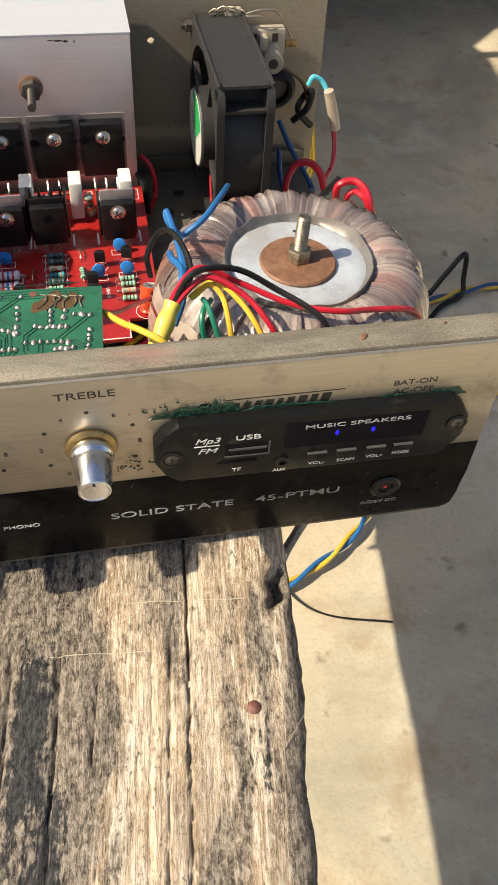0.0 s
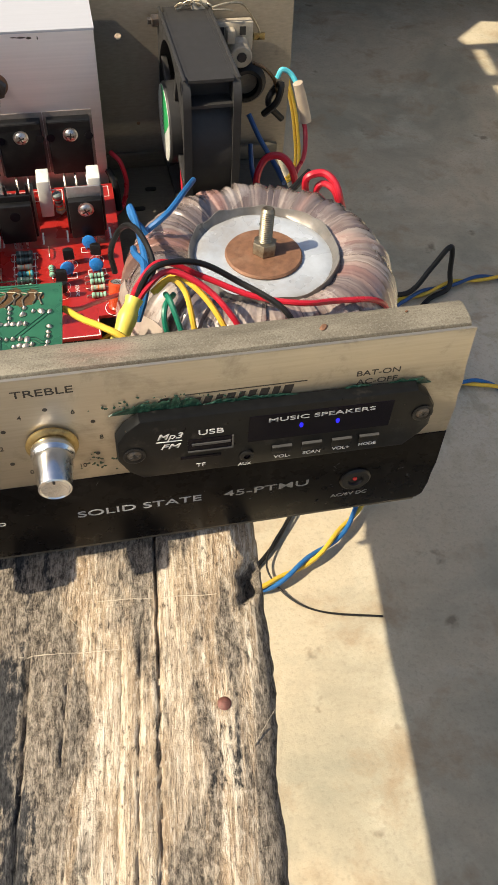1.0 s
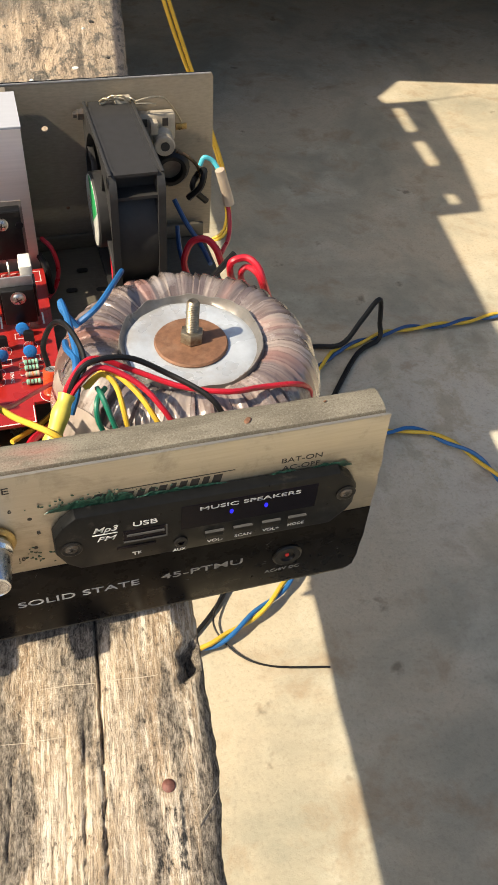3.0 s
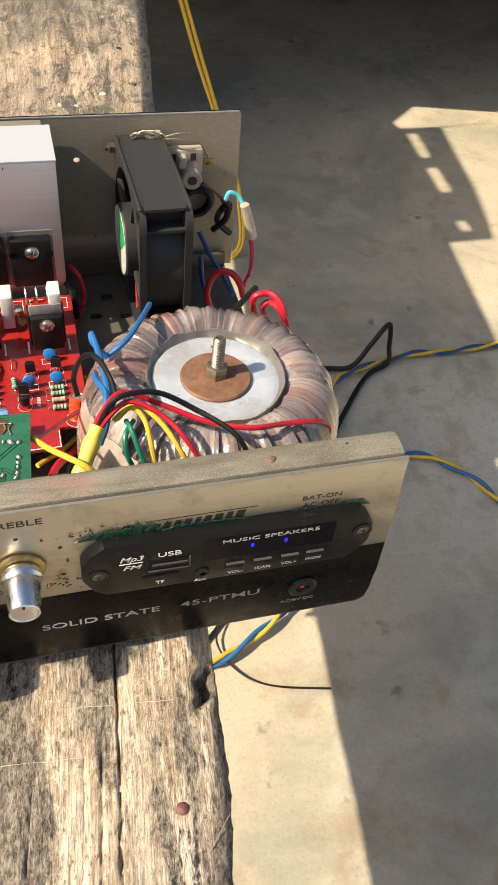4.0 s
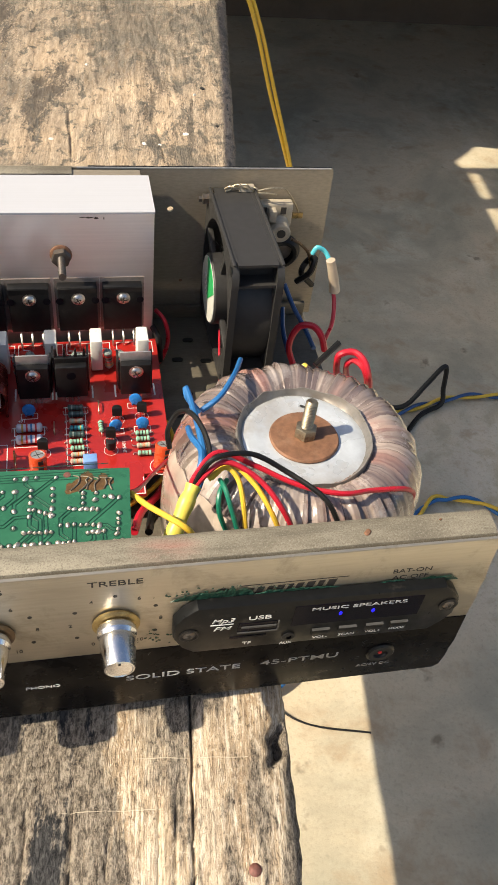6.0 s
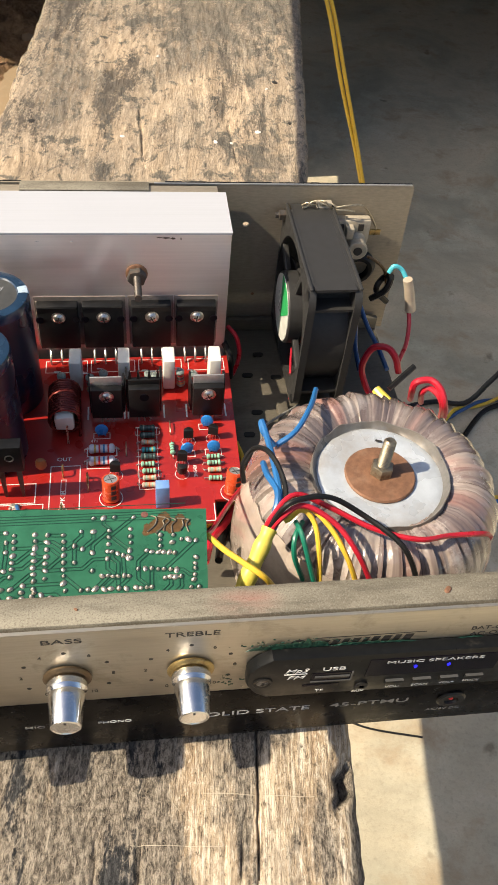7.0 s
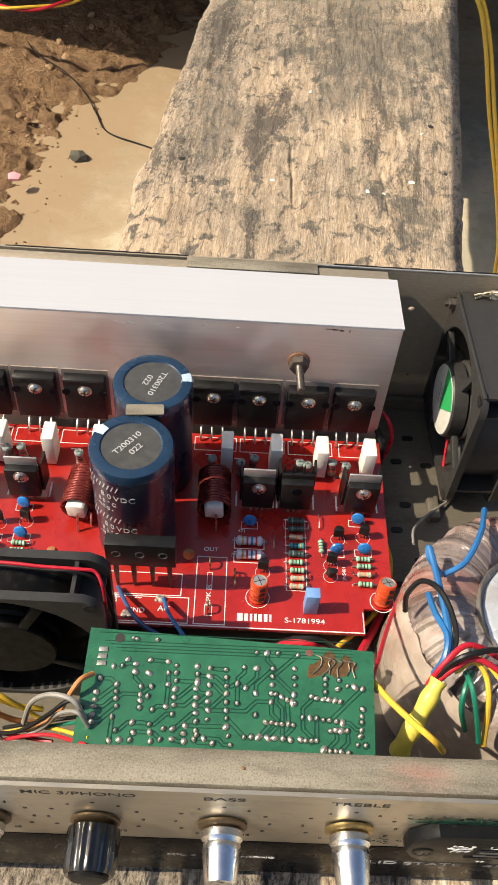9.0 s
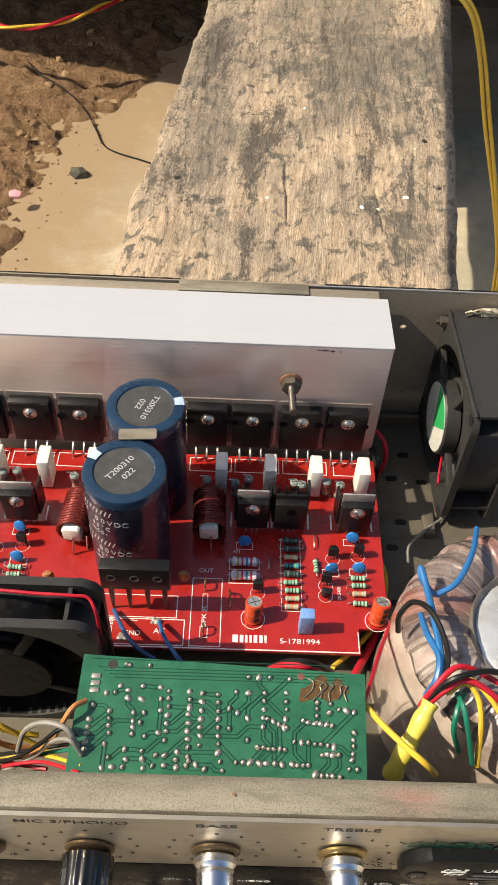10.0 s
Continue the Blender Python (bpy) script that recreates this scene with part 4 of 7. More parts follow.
def paint_scratches():
    """Fine pale scratches scattered over the black lower faceplate."""
    g = bmesh.new()
    spread = random.Random(5)
    for i in range(60):
        cx, cz, s = spread.choice(((-0.088, 0.029, 0.012), (-0.113, 0.024, 0.012), (0.010, 0.030, 0.022), (-0.04, 0.027, 0.03), (0.045, 0.028, 0.014)))
        x, z = spread.gauss(cx, s), min(0.045, max(0.013, spread.gauss(cz, 0.008)))
        n = spread.uniform(0.0006, 0.0026) if i % 3 else 0.0005
        box(g, -n / 2, n / 2, -0.00005, 0.00005, 0, 0.00006 + 0.0000003 * i, 0, Matrix.Translation((x, -0.0002, z)) @ FRONT @ pose(0, 0, 0, 0, 0, spread.uniform(-70, 70)))
    tagged(part("scratches", g, M_EDGE, case, "fine pale scratches in black paint", 0), kind="stuff")


paint_scratches()

# ---- knobs ----
def knob(x, z, metal):
    spin = Matrix.Translation((x, -0.0006, z)) @ FRONT
    k = thing("knob", (x, 0, z), "tapered chrome control knob on a brass-coloured washer" if metal else "glossy black ribbed control knob on a brown washer", "knob", "front panel knobs")
    bm = bmesh.new()
    lathe(bm, [(0.0035, 0), (0.0079, 0), (0.0080, 0.0007), (0.0074, 0.0013), (0.0066, 0.0016), (0.0035, 0.0020)], spin, 32)
    part("washer", bm, M_BRASS if x > -0.08 else M_BRONZE, k, "brassy washer" if x > -0.08 else "dark bronze washer")
    bm = bmesh.new()
    if metal:
        prof = [(0, 0.0022), (0.0064, 0.0022), (0.0066, 0.0026), (0.0066, 0.0046), (0.0060, 0.0054), (0.0058, 0.0060), (0.0061, 0.0066), (0.0060, 0.0080), (0.0051, 0.0164), (0.0049, 0.0172), (0.0044, 0.0175), (0.0040, 0.0172), (0, 0.0172)]
        lathe(bm, prof, spin, 40)
        part("cap", bm, M_CHROME, k)
        b2 = bmesh.new()
        box(b2, -0.0004, 0.0004, 0.0026, 0.0037, 0.0171, 0.0174, 0, spin)
        part("pointer", b2, M_BLACKINK, k)
    else:
        def rib(r, h, a):
            return (r * (1 + 0.035 * math.copysign(1, math.sin(a * 18))), h) if 0.004 < h < 0.016 else (r, h)
        lathe(bm, [(0, 0.003), (0.0082, 0.003), (0.0082, 0.005), (0.0078, 0.0150), (0.0072, 0.0164), (0, 0.0164)], spin, 72, 0, rib)
        part("body", bm, M_KNOB, k)
        b2 = bmesh.new()
        lathe(b2, [(0, 0.0164), (0.0060, 0.0164), (0.0062, 0.0170), (0.0054, 0.0176), (0, 0.0176)], spin, 32)
        part("cap", b2, M_BLACK, k, "flat black end")
    return k


KNOBS = ((-0.0592, 0.0680, True), (-0.0998, 0.0680, True), (-0.1400, 0.0680, False), (-0.1745, 0.0680, True))
for x, z, metal in KNOBS:
    knob(x, z, metal)

# ---- heat sink ----
sink = thing("heat_sink", (-0.16, 0.222, BASE_Z), "long aluminium heat sink with a smooth bright top", "heat sink")
bm = bmesh.new()
HX = -0.0265
box(bm, PL + 0.001, HX, 0.2053, 0.2088, BASE_Z + 0.0005, 0.0993, 0.0002)
part("face", bm, M_ALU, sink, "smooth brushed aluminium face")
bm = bmesh.new()
# flat bright top
prof = [(0.205, 0.0994)]
prof += [(0.205, 0.1004), (0.2053, 0.1006), (0.2405, 0.1006), (0.2408, 0.1004), (0.2408, 0.0994)]
a = [bm.verts.new((PL + 0.001, y, z)) for y, z in prof]
b = [bm.verts.new((HX + 0.0003, y, z)) for y, z in prof]
for i in range(len(prof)):
    j = (i + 1) % len(prof)
    bm.faces.new((a[i], a[j], b[j], b[i]))
bm.faces.new(a), bm.faces.new(list(reversed(b)))
part("top", bm, M_ALU_TOP, sink, "smooth bright top", 20)
for i in range(6):
    bm = bmesh.new()
    z = 0.016 + i * 0.0145
    box(bm, PL + 0.0015, HX - 0.0004, 0.2088, 0.2395, z, z + 0.002)
    part("fin", bm, M_ALU_TOP, sink, smooth=0)

# chips and scuffs along the upper edge of the face
for x, z, w, h, mat in ((-0.0578, 0.0975, 0.0022, 0.0008, M_DARKSTEEL), (-0.0545, 0.0972, 0.0012, 0.0011, M_DARKSTEEL), (-0.0610, 0.0977, 0.0015, 0.0005, M_DARKSTEEL), (-0.0508, 0.0970, 0.0003, 0.0016, M_DARKSTEEL),
                        (-0.1180, 0.0958, 0.0010, 0.0004, M_ALU_TOP), (-0.1020, 0.0955, 0.0008, 0.0004, M_ALU_TOP), (-0.1370, 0.0948, 0.0013, 0.0006, M_ALU_TOP), (-0.1520, 0.0950, 0.0016, 0.0006, M_ALU_TOP), (-0.1580, 0.0955, 0.0007, 0.0004, M_ALU_TOP)):
    bm = bmesh.new()
    prism(bm, [(x - w, z), (x - w * 0.3, z + h * 0.6), (x + w * 0.8, z + h * 0.3), (x + w, z - h * 0.2), (x - w * 0.2, z - h * 0.5)], -0.0001, 0.0001, Matrix.Translation((0, 0.2053, 0)) @ FRONT)
    part("scuff", bm, mat, sink, "small scuff on the metal")

# ---- media player panel on the faceplate ----
def player():
    tilt = Matrix.Translation((0.0115, -0.0004, 0.0645)) @ FRONT @ pose(0, 0, 0, 0, 0, -0.8)
    e = thing("media_player_panel", (0.0115, 0, 0.0645), "black plastic music player panel screwed to the faceplate", "player panel")
    bm = bmesh.new()
    w, h, c, up = 0.1035, 0.0300, 0.0075, 0.0128
    out = [(-w / 2 + c, -h / 2), (w / 2 - c, -h / 2), (w / 2 - 0.002, -h / 2 + 0.006), (w / 2, -h / 2 + 0.010), (w / 2, up - 0.009), (w / 2 - 0.003, up - 0.004), (w / 2 - c, up),
           (-w / 2 + c, up), (-w / 2 + 0.003, up - 0.004), (-w / 2, up - 0.009), (-w / 2, -h / 2 + 0.010), (-w / 2 + 0.003, -h / 2 + 0.004)]
    prism(bm, out, 0, 0.0047, tilt, 0, 0.0017)
    part("bezel", bm, M_BEZEL, e)
    f = 0.00475

    def block(name, x0, x1, y0, y1, z1, mat, label="", bevel=0.0):
        b = bmesh.new()
        box(b, x0, x1, y0, y1, f - 0.0002, z1, bevel, tilt)
        return part(name, b, mat, e, label)
    # measures from the middle of the panel
    block("display", -0.0105, 0.0365, -0.0022, 0.0096, f + 0.0002, M_DISPLAY, "dark display window")
    usb = block("usb_socket", -0.0297, -0.0153, -0.0030, 0.0022, f + 0.0002, M_DISPLAY, "recessed metal socket")
    b = bmesh.new()
    for x0, x1, y0, y1 in ((-0.0297, -0.0153, -0.0035, -0.0031), (-0.0157, -0.0152, -0.0034, 0.0024), (-0.0285, -0.0162, -0.0004, 0.0004)):
        box(b, x0, x1, y0, y1, f, f + 0.0006, 0, tilt)
    part("shell", b, M_EDGE, usb, "", 0)
    block("card_slot", -0.0320, -0.0190, -0.0070, -0.0060, f + 0.0002, M_DISPLAY, "thin card slot")
    for i, x in enumerate((0.0010, 0.0110, 0.0212, 0.0306)):
        k = block("button", x - 0.0032, x + 0.0032, -0.0092, -0.0058, f + 0.0007, M_BEZEL, "small rocker button", 0.0003)
        b = bmesh.new()
        box(b, x - 0.0033, x + 0.0033, -0.0059, -0.0056, f, f + 0.0010, 0, tilt)
        part("edge", b, M_EDGE, k, "", 0)
    b = bmesh.new()
    lathe(b, [(0.0011, 0), (0.0024, 0), (0.0024, 0.0006), (0.0019, 0.0009), (0.0011, 0.0009)], tilt @ Matrix.Translation((-0.0105, -0.0088, f)), 20)
    part("aux_jack", b, M_BLACK, e, "round black jack")
    b = bmesh.new()
    lathe(b, disc(0.0012, 0.0004), tilt @ Matrix.Translation((-0.0105, -0.0088, f)), 14)
    part("jack_hole", b, M_DISPLAY, e)
    for x, y in ((-0.0465, -0.0022), (0.0476, 0.0018)):
        b = bmesh.new()
        m = tilt @ Matrix.Translation((x, y, f - 0.0006))
        lathe(b, [(0.0024, 0.0006), (0.0034, 0.0006), (0.0036, 0.0009), (0.0032, 0.0011), (0.0024, 0.0009)], m, 20)
        part("screw_recess", b, M_BLACK, e)
        s = bmesh.new()
        lathe(s, [(0, 0.0014), (0.0008, 0.0013), (0.0017, 0.0012), (0.0023, 0.0008), (0.0024, 0.0003)], m, 18)
        head = part("screw", s, M_DARKSTEEL, e, "small cross-head screw")
        for a in (20, 110):
            c2 = bmesh.new()
            box(c2, -0.0015, 0.0015, -0.0003, 0.0003, 0.0012, 0.0015, 0, m @ pose(0, 0, 0, 0, 0, a))
            part("cross", c2, M_BLACKINK, head, "", 0)
    top = tilt @ Matrix.Translation((0, 0, f + 0.00025))
    for text, size, x, y, w2, mat in (("MUSIC SPEAKERS", 0.0025, 0.0130, 0.0072, 0.0348, M_CAPPRINT), ("USB", 0.0032, -0.0225, 0.0053, 0.0080, M_WHITEINK), ("Mp3", 0.0036, -0.0355, 0.0052, 0.0080, M_WHITEINK),
                                      ("FM", 0.0032, -0.0355, 0.0004, 0.0064, M_WHITEINK), ("TF", 0.0024, -0.0255, -0.0106, 0.0030, M_WHITEINK), ("AUX", 0.0020, -0.0110, -0.0130, 0.0044, M_WHITEINK),
                                      ("VOL-", 0.0021, 0.0015, -0.0114, 0.0056, M_WHITEINK), ("SCAN", 0.0021, 0.0115, -0.0112, 0.0060, M_WHITEINK), ("VOL+", 0.0021, 0.0215, -0.0110, 0.0060, M_WHITEINK), ("MODE", 0.0020, 0.0306, -0.0105, 0.0060, M_WHITEINK)):
        lettering("print", text, size, top @ Matrix.Translation((x, y, 0)), mat, e, "white printed lettering", w2, slant=0.3 if text in ("Mp3", "FM") else 0.0)
    b = bmesh.new()
    box(b, -0.0395, -0.0315, 0.0027, 0.0029, f, f + 0.0003, 0, tilt)
    part("print_line", b, M_WHITEINK, e, "", 0)
    for x in (0.0065, 0.0185):
        b = bmesh.new()
        lathe(b, disc(0.0008, 0.0002), top @ Matrix.Translation((x, 0.0034, 0)) @ Matrix.Diagonal((0.8, 1.4, 1, 1)), 12)
        part("indicator", b, M_LED_BLUE, e, "small glowing blue light")
    # dark green glue squeezed out round the upper edge
    def smear(x0, x1, y0, h, seed):
        """A thin ragged film of dried glue."""
        g = bmesh.new()
        n, k = int((x1 - x0) / 0.0004), 7
        rows = []
        for i in range(n + 1):
            u = i / n
            x = x0 + (x1 - x0) * u
            hh = h * (0.35 + 0.65 * abs(noise.noise((x * 260, seed, 0.5)))) * min(1, 6 * u, 6 * (1 - u)) + 0.0003
            rows.append([g.verts.new(tilt @ Vector((x, y0 + hh * j / k, 0.0002 + (0.0004 * max(0.0, noise.noise((x * 700, j * 1.7, seed)) + 0.25)) * (1 if 0 < j < k else 0)))) for j in range(k + 1)])
        for p, q in zip(rows, rows[1:]):
            for j in range(k):
                g.faces.new((p[j], q[j], q[j + 1], p[j + 1]))
        part("glue", g, M_GLUE, e, "smear of dried dark green glue", 60)
    smear(-0.0530, -0.0270, 0.0122, 0.0050, 1.3)
    smear(-0.0430, -0.0300, 0.0122, 0.0085, 4.1)
    smear(-0.0330, -0.0240, 0.0120, 0.0062, 9.4)
    smear(-0.0250, 0.0060, 0.0124, 0.0030, 2.2)
    smear(0.0200, 0.0300, 0.0122, 0.0024, 5.8)
    smear(0.0330, 0.0500, 0.0110, 0.0052, 7.7)
    for i in range(64):
        r = random.uniform(0.0002, 0.0006)
        g = bmesh.new()
        lathe(g, [(0, r * 0.4), (r * 0.7, r * 0.3), (r, 0)], tilt @ Matrix.Translation((-0.0575 + random.gauss(0, 0.0030), -0.0090 + random.gauss(0, 0.0026), 0.0002) if i < 22 else (random.choice((-0.046, -0.036, -0.024)) + random.gauss(0, 0.006), 0.0150 + abs(random.gauss(0, 0.0016)), 0.0002)), 8, 0, lambda q, h, a: (q * (1 + 0.3 * math.sin(2 * a + i)), h))
        part("glue_fleck", g, M_GLUE, e, "fleck of dried green glue")
    return e


M_LED_BLUE, lt, lb = nodes_of("blue_light")
lb.inputs["Base Color"].default_value, lb.inputs["Emission Color"].default_value, lb.inputs["Emission Strength"].default_value = (0.01, 0.01, 0.4, 1), (0.006, 0.004, 0.8, 1), 0.8
M_LED_RED, lt, lb = nodes_of("red_light")
lb.inputs["Base Color"].default_value, lb.inputs["Emission Color"].default_value, lb.inputs["Emission Strength"].default_value = (0.5, 0.02, 0.02, 1), (1.0, 0.05, 0.05, 1), 0.04
player()


# ---- print on the faceplate ----
def faceplate_print():
    for text, size, x, z, w, mat in (("TREBLE", 0.0040, -0.0590, 0.0905, 0.0176, M_BLACKINK), ("BASS", 0.0040, -0.1000, 0.0907, 0.0125, M_BLACKINK), ("BAT-ON", 0.0032, 0.0430, 0.0822, 0.0142, M_BLACKINK), ("AC-OFF", 0.0032, 0.0430, 0.0784, 0.0135, M_BLACKINK)):
        lettering("print", text, size, on_front(x, z, -0.0001), mat, case, "black printed word", w)
    lettering("print", "MIC 3/PHONO", 0.0040, on_front(-0.1435, 0.0912, -0.0001), M_BLACKINK, case, "black printed words", 0.034)
    for text, size, x, z, w, mat in (("SOLID STATE", 0.0046, -0.0347, 0.0288, 0.0428, M_CAPPRINT), ("45-PTMU", 0.0046, 0.0103, 0.0288, 0.0308, M_GREYINK), ("PHONO", 0.0026, -0.0860, 0.0294, 0.0120, M_WHITEINK), ("MIC 3", 0.0026, -0.1130, 0.0294, 0.0100, M_GREYINK),
                                     ("AC/6V DC", 0.0026, 0.0420, 0.0182, 0.0140, M_GREYINK)):
        lettering("print", text, size, on_front(x, z, -0.0003), mat, case, "pale printed words", w)
    dot = bmesh.new()
    lathe(dot, disc(0.00075, 0.0001), None, 10)
    dot = finish(dot, "dot", M_BLACKINK, 0)
    for kx, kz, metal in KNOBS:
        for a in (210, 150, 90, 30, -30):
            x, z = kx + 0.0152 * math.cos(radians(a)), kz + 0.0152 * math.sin(radians(a))
            if x > PL + 0.01:
                piece("dot", dot, case, on_front(x, z, 0.00002))
        for number, a in (("0", 238), ("2", 180), ("4", 121), ("6", 59), ("8", 0), ("10", -58)):
            lettering("print", number, 0.0026, on_front(kx + 0.0150 * math.cos(radians(a)), kz + 0.0150 * math.sin(radians(a)), -0.0001), M_BLACKINK, case)
    # maker's mark: plain shapes, slanted bars between two rules
    g = bmesh.new()
    x = -0.0165
    for i, w in enumerate((0.0030, 0.0024, 0.0021, 0.0026, 0.0018, 0.0024, 0.0028, 0.0022, 0.0030)):
        hi = 0.0015 + 0.0008 * (i / 8)
        prism(g, [(x - 0.0004, -hi), (x + w - 0.0004, -hi), (x + w + 0.0006, hi), (x + 0.0006, hi)], 0, 0.0001, on_front(0, 0.0790, 0.00002))
        x += w + 0.0012
    box(g, -0.0180, 0.0200, -0.0002, 0.0002, 0, 0.0001, 0, on_front(0, 0.0822, 0.00002))
    lathe(g, [(0.0014, 0), (0.0028, 0), (0.0028, 0.0001), (0.0014, 0.0001)], on_front(-0.0238, 0.0792, 0.00002), 20)
    part("maker_mark", g, M_BLACKINK, case, "black slanted emblem under a thin rule", 0)
    tagged(case.children[-1], kind="stuff")
    # socket with a tiny red light in the black part
    g = bmesh.new()
    lathe(g, [(0.0, 0.0002), (0.0026, 0.0002), (0.0030, 0.0012), (0.0050, 0.0012), (0.0058, 0.0006), (0.0058, 0)], on_front(0.0430, 0.0275, -0.0003), 26)
    lamp = part("power_socket", g, M_BLACK, case, "round black socket with a red light")
    g = bmesh.new()
    lathe(g, [(0, 0), (0.0009, 0), (0.0007, 0.0005), (0, 0.0006)], on_front(0.0430, 0.0275, -0.0004), 14)
    part("red_light", g, M_LED_RED, lamp, "dim red light")


faceplate_print()


# ---- power amplifier board ----
PZ = 0.0262
board = thing("power_board", (-0.14, 0.146, PZ - 0.0016), "red circuit board crowded with parts, mounted in the case", "circuit board")
bm = bmesh.new()
prism(bm, [(-0.262, 0.0905), (-0.0402, 0.0905), (-0.0402, 0.1028), (-0.0267, 0.1028), (-0.0252, 0.2005), (-0.262, 0.2005)], PZ - 0.0016, PZ)
part("board", bm, M_RED, board, "glossy red laminate", 0)
for x, y in ((-0.25, 0.10), (-0.05, 0.106), (-0.25, 0.19), (-0.04, 0.19)):
    b2 = bmesh.new()
    cylinder(b2, (x, y, BASE_Z), (x, y, PZ - 0.0016), 0.003, 10)
    part("spacer", b2, M_SCREW, board)


def silk(x0, x1, y0, y1, t=0.0004):
    """A printed white rectangle on the board."""
    b = bmesh.new()
    for a in ((x0, x1, y0, y0 + t), (x0, x1, y1 - t, y1), (x0, x0 + t, y0 + t, y1 - t), (x1 - t, x1, y0 + t, y1 - t)):
        box(b, *a, PZ, PZ + 0.00006)
    return part("print_frame", b, M_WHITEINK, board, "", 0)


def arc_mesh(r, t=0.0004, start=0, end=360):
    b = bmesh.new()
    n = 20
    pts = [(rr * math.cos(radians(start + (end - start) * i / n)), rr * math.sin(radians(start + (end - start) * i / n))) for rr in (r, r - t) for i in range(n + 1)]
    v = [b.verts.new((x, y, 0.00006)) for x, y in pts]
    for i in range(n):
        b.faces.new((v[i], v[i + 1], v[n + 2 + i], v[n + 1 + i]))
    return finish(b, "print_ring", M_WHITEINK, 0)


RING = arc_mesh(0.0054, 0.0003)


def resistor_mesh(length, r, mats, bands):
    """A banded body along x with a lead at each end; material 0 body, 1 lead, others bands."""
    b = bmesh.new()
    turn = Matrix.Rotation(radians(90), 4, "Y")
    n = len(bands)
    prof = [(0, -length / 2), (r * 0.7, -length / 2 + r * 0.05), (r * 1.06, -length / 2 + r * 0.4), (r * 1.06, -length / 2 + length * 0.16), (r * 0.9, -length / 2 + length * 0.22)]
    prof += [(rr, -h) for rr, h in reversed(prof)]
    lathe(b, prof, turn, 12)
    for i, k in enumerate(bands):
        x = -length * 0.34 + length * 0.68 * (i + 0.5) / n
        rr = r * (1.08 if abs(x) > length * 0.28 else 0.95)
        lathe(b, [(rr * 0.8, x - length * 0.035), (rr, x - length * 0.035), (rr, x + length * 0.035), (rr * 0.8, x + length * 0.035)], turn, 12, k)
    for s in (-1, 1):
        sweep(b, [(s * (length / 2 - 0.0004), 0, 0), (s * (length / 2 + 0.0014), 0, 0), (s * (length / 2 + 0.0019), 0, -0.0006), (s * (length / 2 + 0.002), 0, -r - 0.0012)], 0.00028, 6, 3, 1)
    return finish(b, "resistor", mats)


M_BAND = [plain("band_" + n, c, 0.4) for n, c in (("red", (0.5, 0.02, 0.02)), ("brown", (0.12, 0.03, 0.01)), ("gold", (0.45, 0.28, 0.05)), ("black", (0.02, 0.02, 0.02)), ("orange", (0.7, 0.2, 0.03)))]
RES = {
    "green": resistor_mesh(0.0066, 0.00125, [M_RESIST, M_SCREW, M_BAND[1], M_BAND[3]], [2, 3, 2]),
    "orange": resistor_mesh(0.0066, 0.00125, [plain("pinkish_resistor", (0.50, 0.36, 0.28), 0.4), M_SCREW, M_BAND[4], M_RESIST], [3, 2, 3]),
    "dark": resistor_mesh(0.0076, 0.0016, [M_RESDARK, M_SCREW, M_RESGREY, M_BAND[3]], [2, 3, 3]),
    "teal": resistor_mesh(0.0070, 0.0014, [plain("teal_resistor", (0.03, 0.22, 0.27), 0.4), M_SCREW, M_BAND[3], M_BAND[2]], [2, 2, 3]),
    "lilac": resistor_mesh(0.0122, 0.0022, [M_RESBLUE, M_SCREW, M_BAND[0], M_W_BLUE, M_BAND[2]], [4, 2, 3, 2]),
    "grey": resistor_mesh(0.0118, 0.0021, [M_RESGREY, M_SCREW, M_BAND[0], M_BAND[3], M_BAND[2]], [2, 3, 2, 4]),
}


def disc_cap():
    b = bmesh.new()
    lathe(b, [(0, -0.0011), (0.0018, -0.0010), (0.0029, -0.0006), (0.0032, 0), (0.0029, 0.0006), (0.0018, 0.0010), (0, 0.0011)], Matrix.Translation((0, 0, 0.0042)) @ Matrix.Rotation(radians(78), 4, "X"), 16)
    for x in (-0.0016, 0.0016):
        sweep(b, [(x, 0.0002, 0.0025), (x, 0, 0.0012), (x, 0, -0.0005)], lambda u: 0.0007 - 0.0004 * u, 6, 3)
    return finish(b, "ceramic_capacitor", M_DISC)


def small_transistor():
    b = bmesh.new()
    pts = [(0.0024 * math.cos(radians(a)), 0.0024 * math.sin(radians(a))) for a in range(-25, 206, 21)]
    prism(b, pts, 0.0030, 0.0078, None, 0, 0.0003)
    for x in (-0.0013, 0, 0.0013):
        box(b, x - 0.00025, x + 0.00025, -0.0002, 0.0003, -0.0005, 0.0031, 0, None, 1)
    return finish(b, "transistor", [M_BLACK, M_SCREW])


def electrolytic():
    b = bmesh.new()
    lathe(b, [(0, 0), (0.0037, 0), (0.0039, 0.0005), (0.0035, 0.0012), (0.0039, 0.0018), (0.0039, 0.0112), (0.0037, 0.0117), (0.0031, 0.0118)], None, 24, 0)
    lathe(b, [(0.0031, 0.0118), (0.0030, 0.0115), (0, 0.0115)], None, 24, 1)
    for a in (0, 90):
        box(b, -0.0026, 0.0026, -0.00012, 0.00012, 0.0115, 0.01165, 0, pose(0, 0, 0, 0, 0, a), 2)
    for i in range(3):
        box(b, -0.0012, 0.0012, -0.00402, -0.0038, 0.0022 + i * 0.0031, 0.0042 + i * 0.0031, 0, None, 2)
    return finish(b, "electrolytic_capacitor", [M_ORANGE, M_TAB, M_BLACKINK])


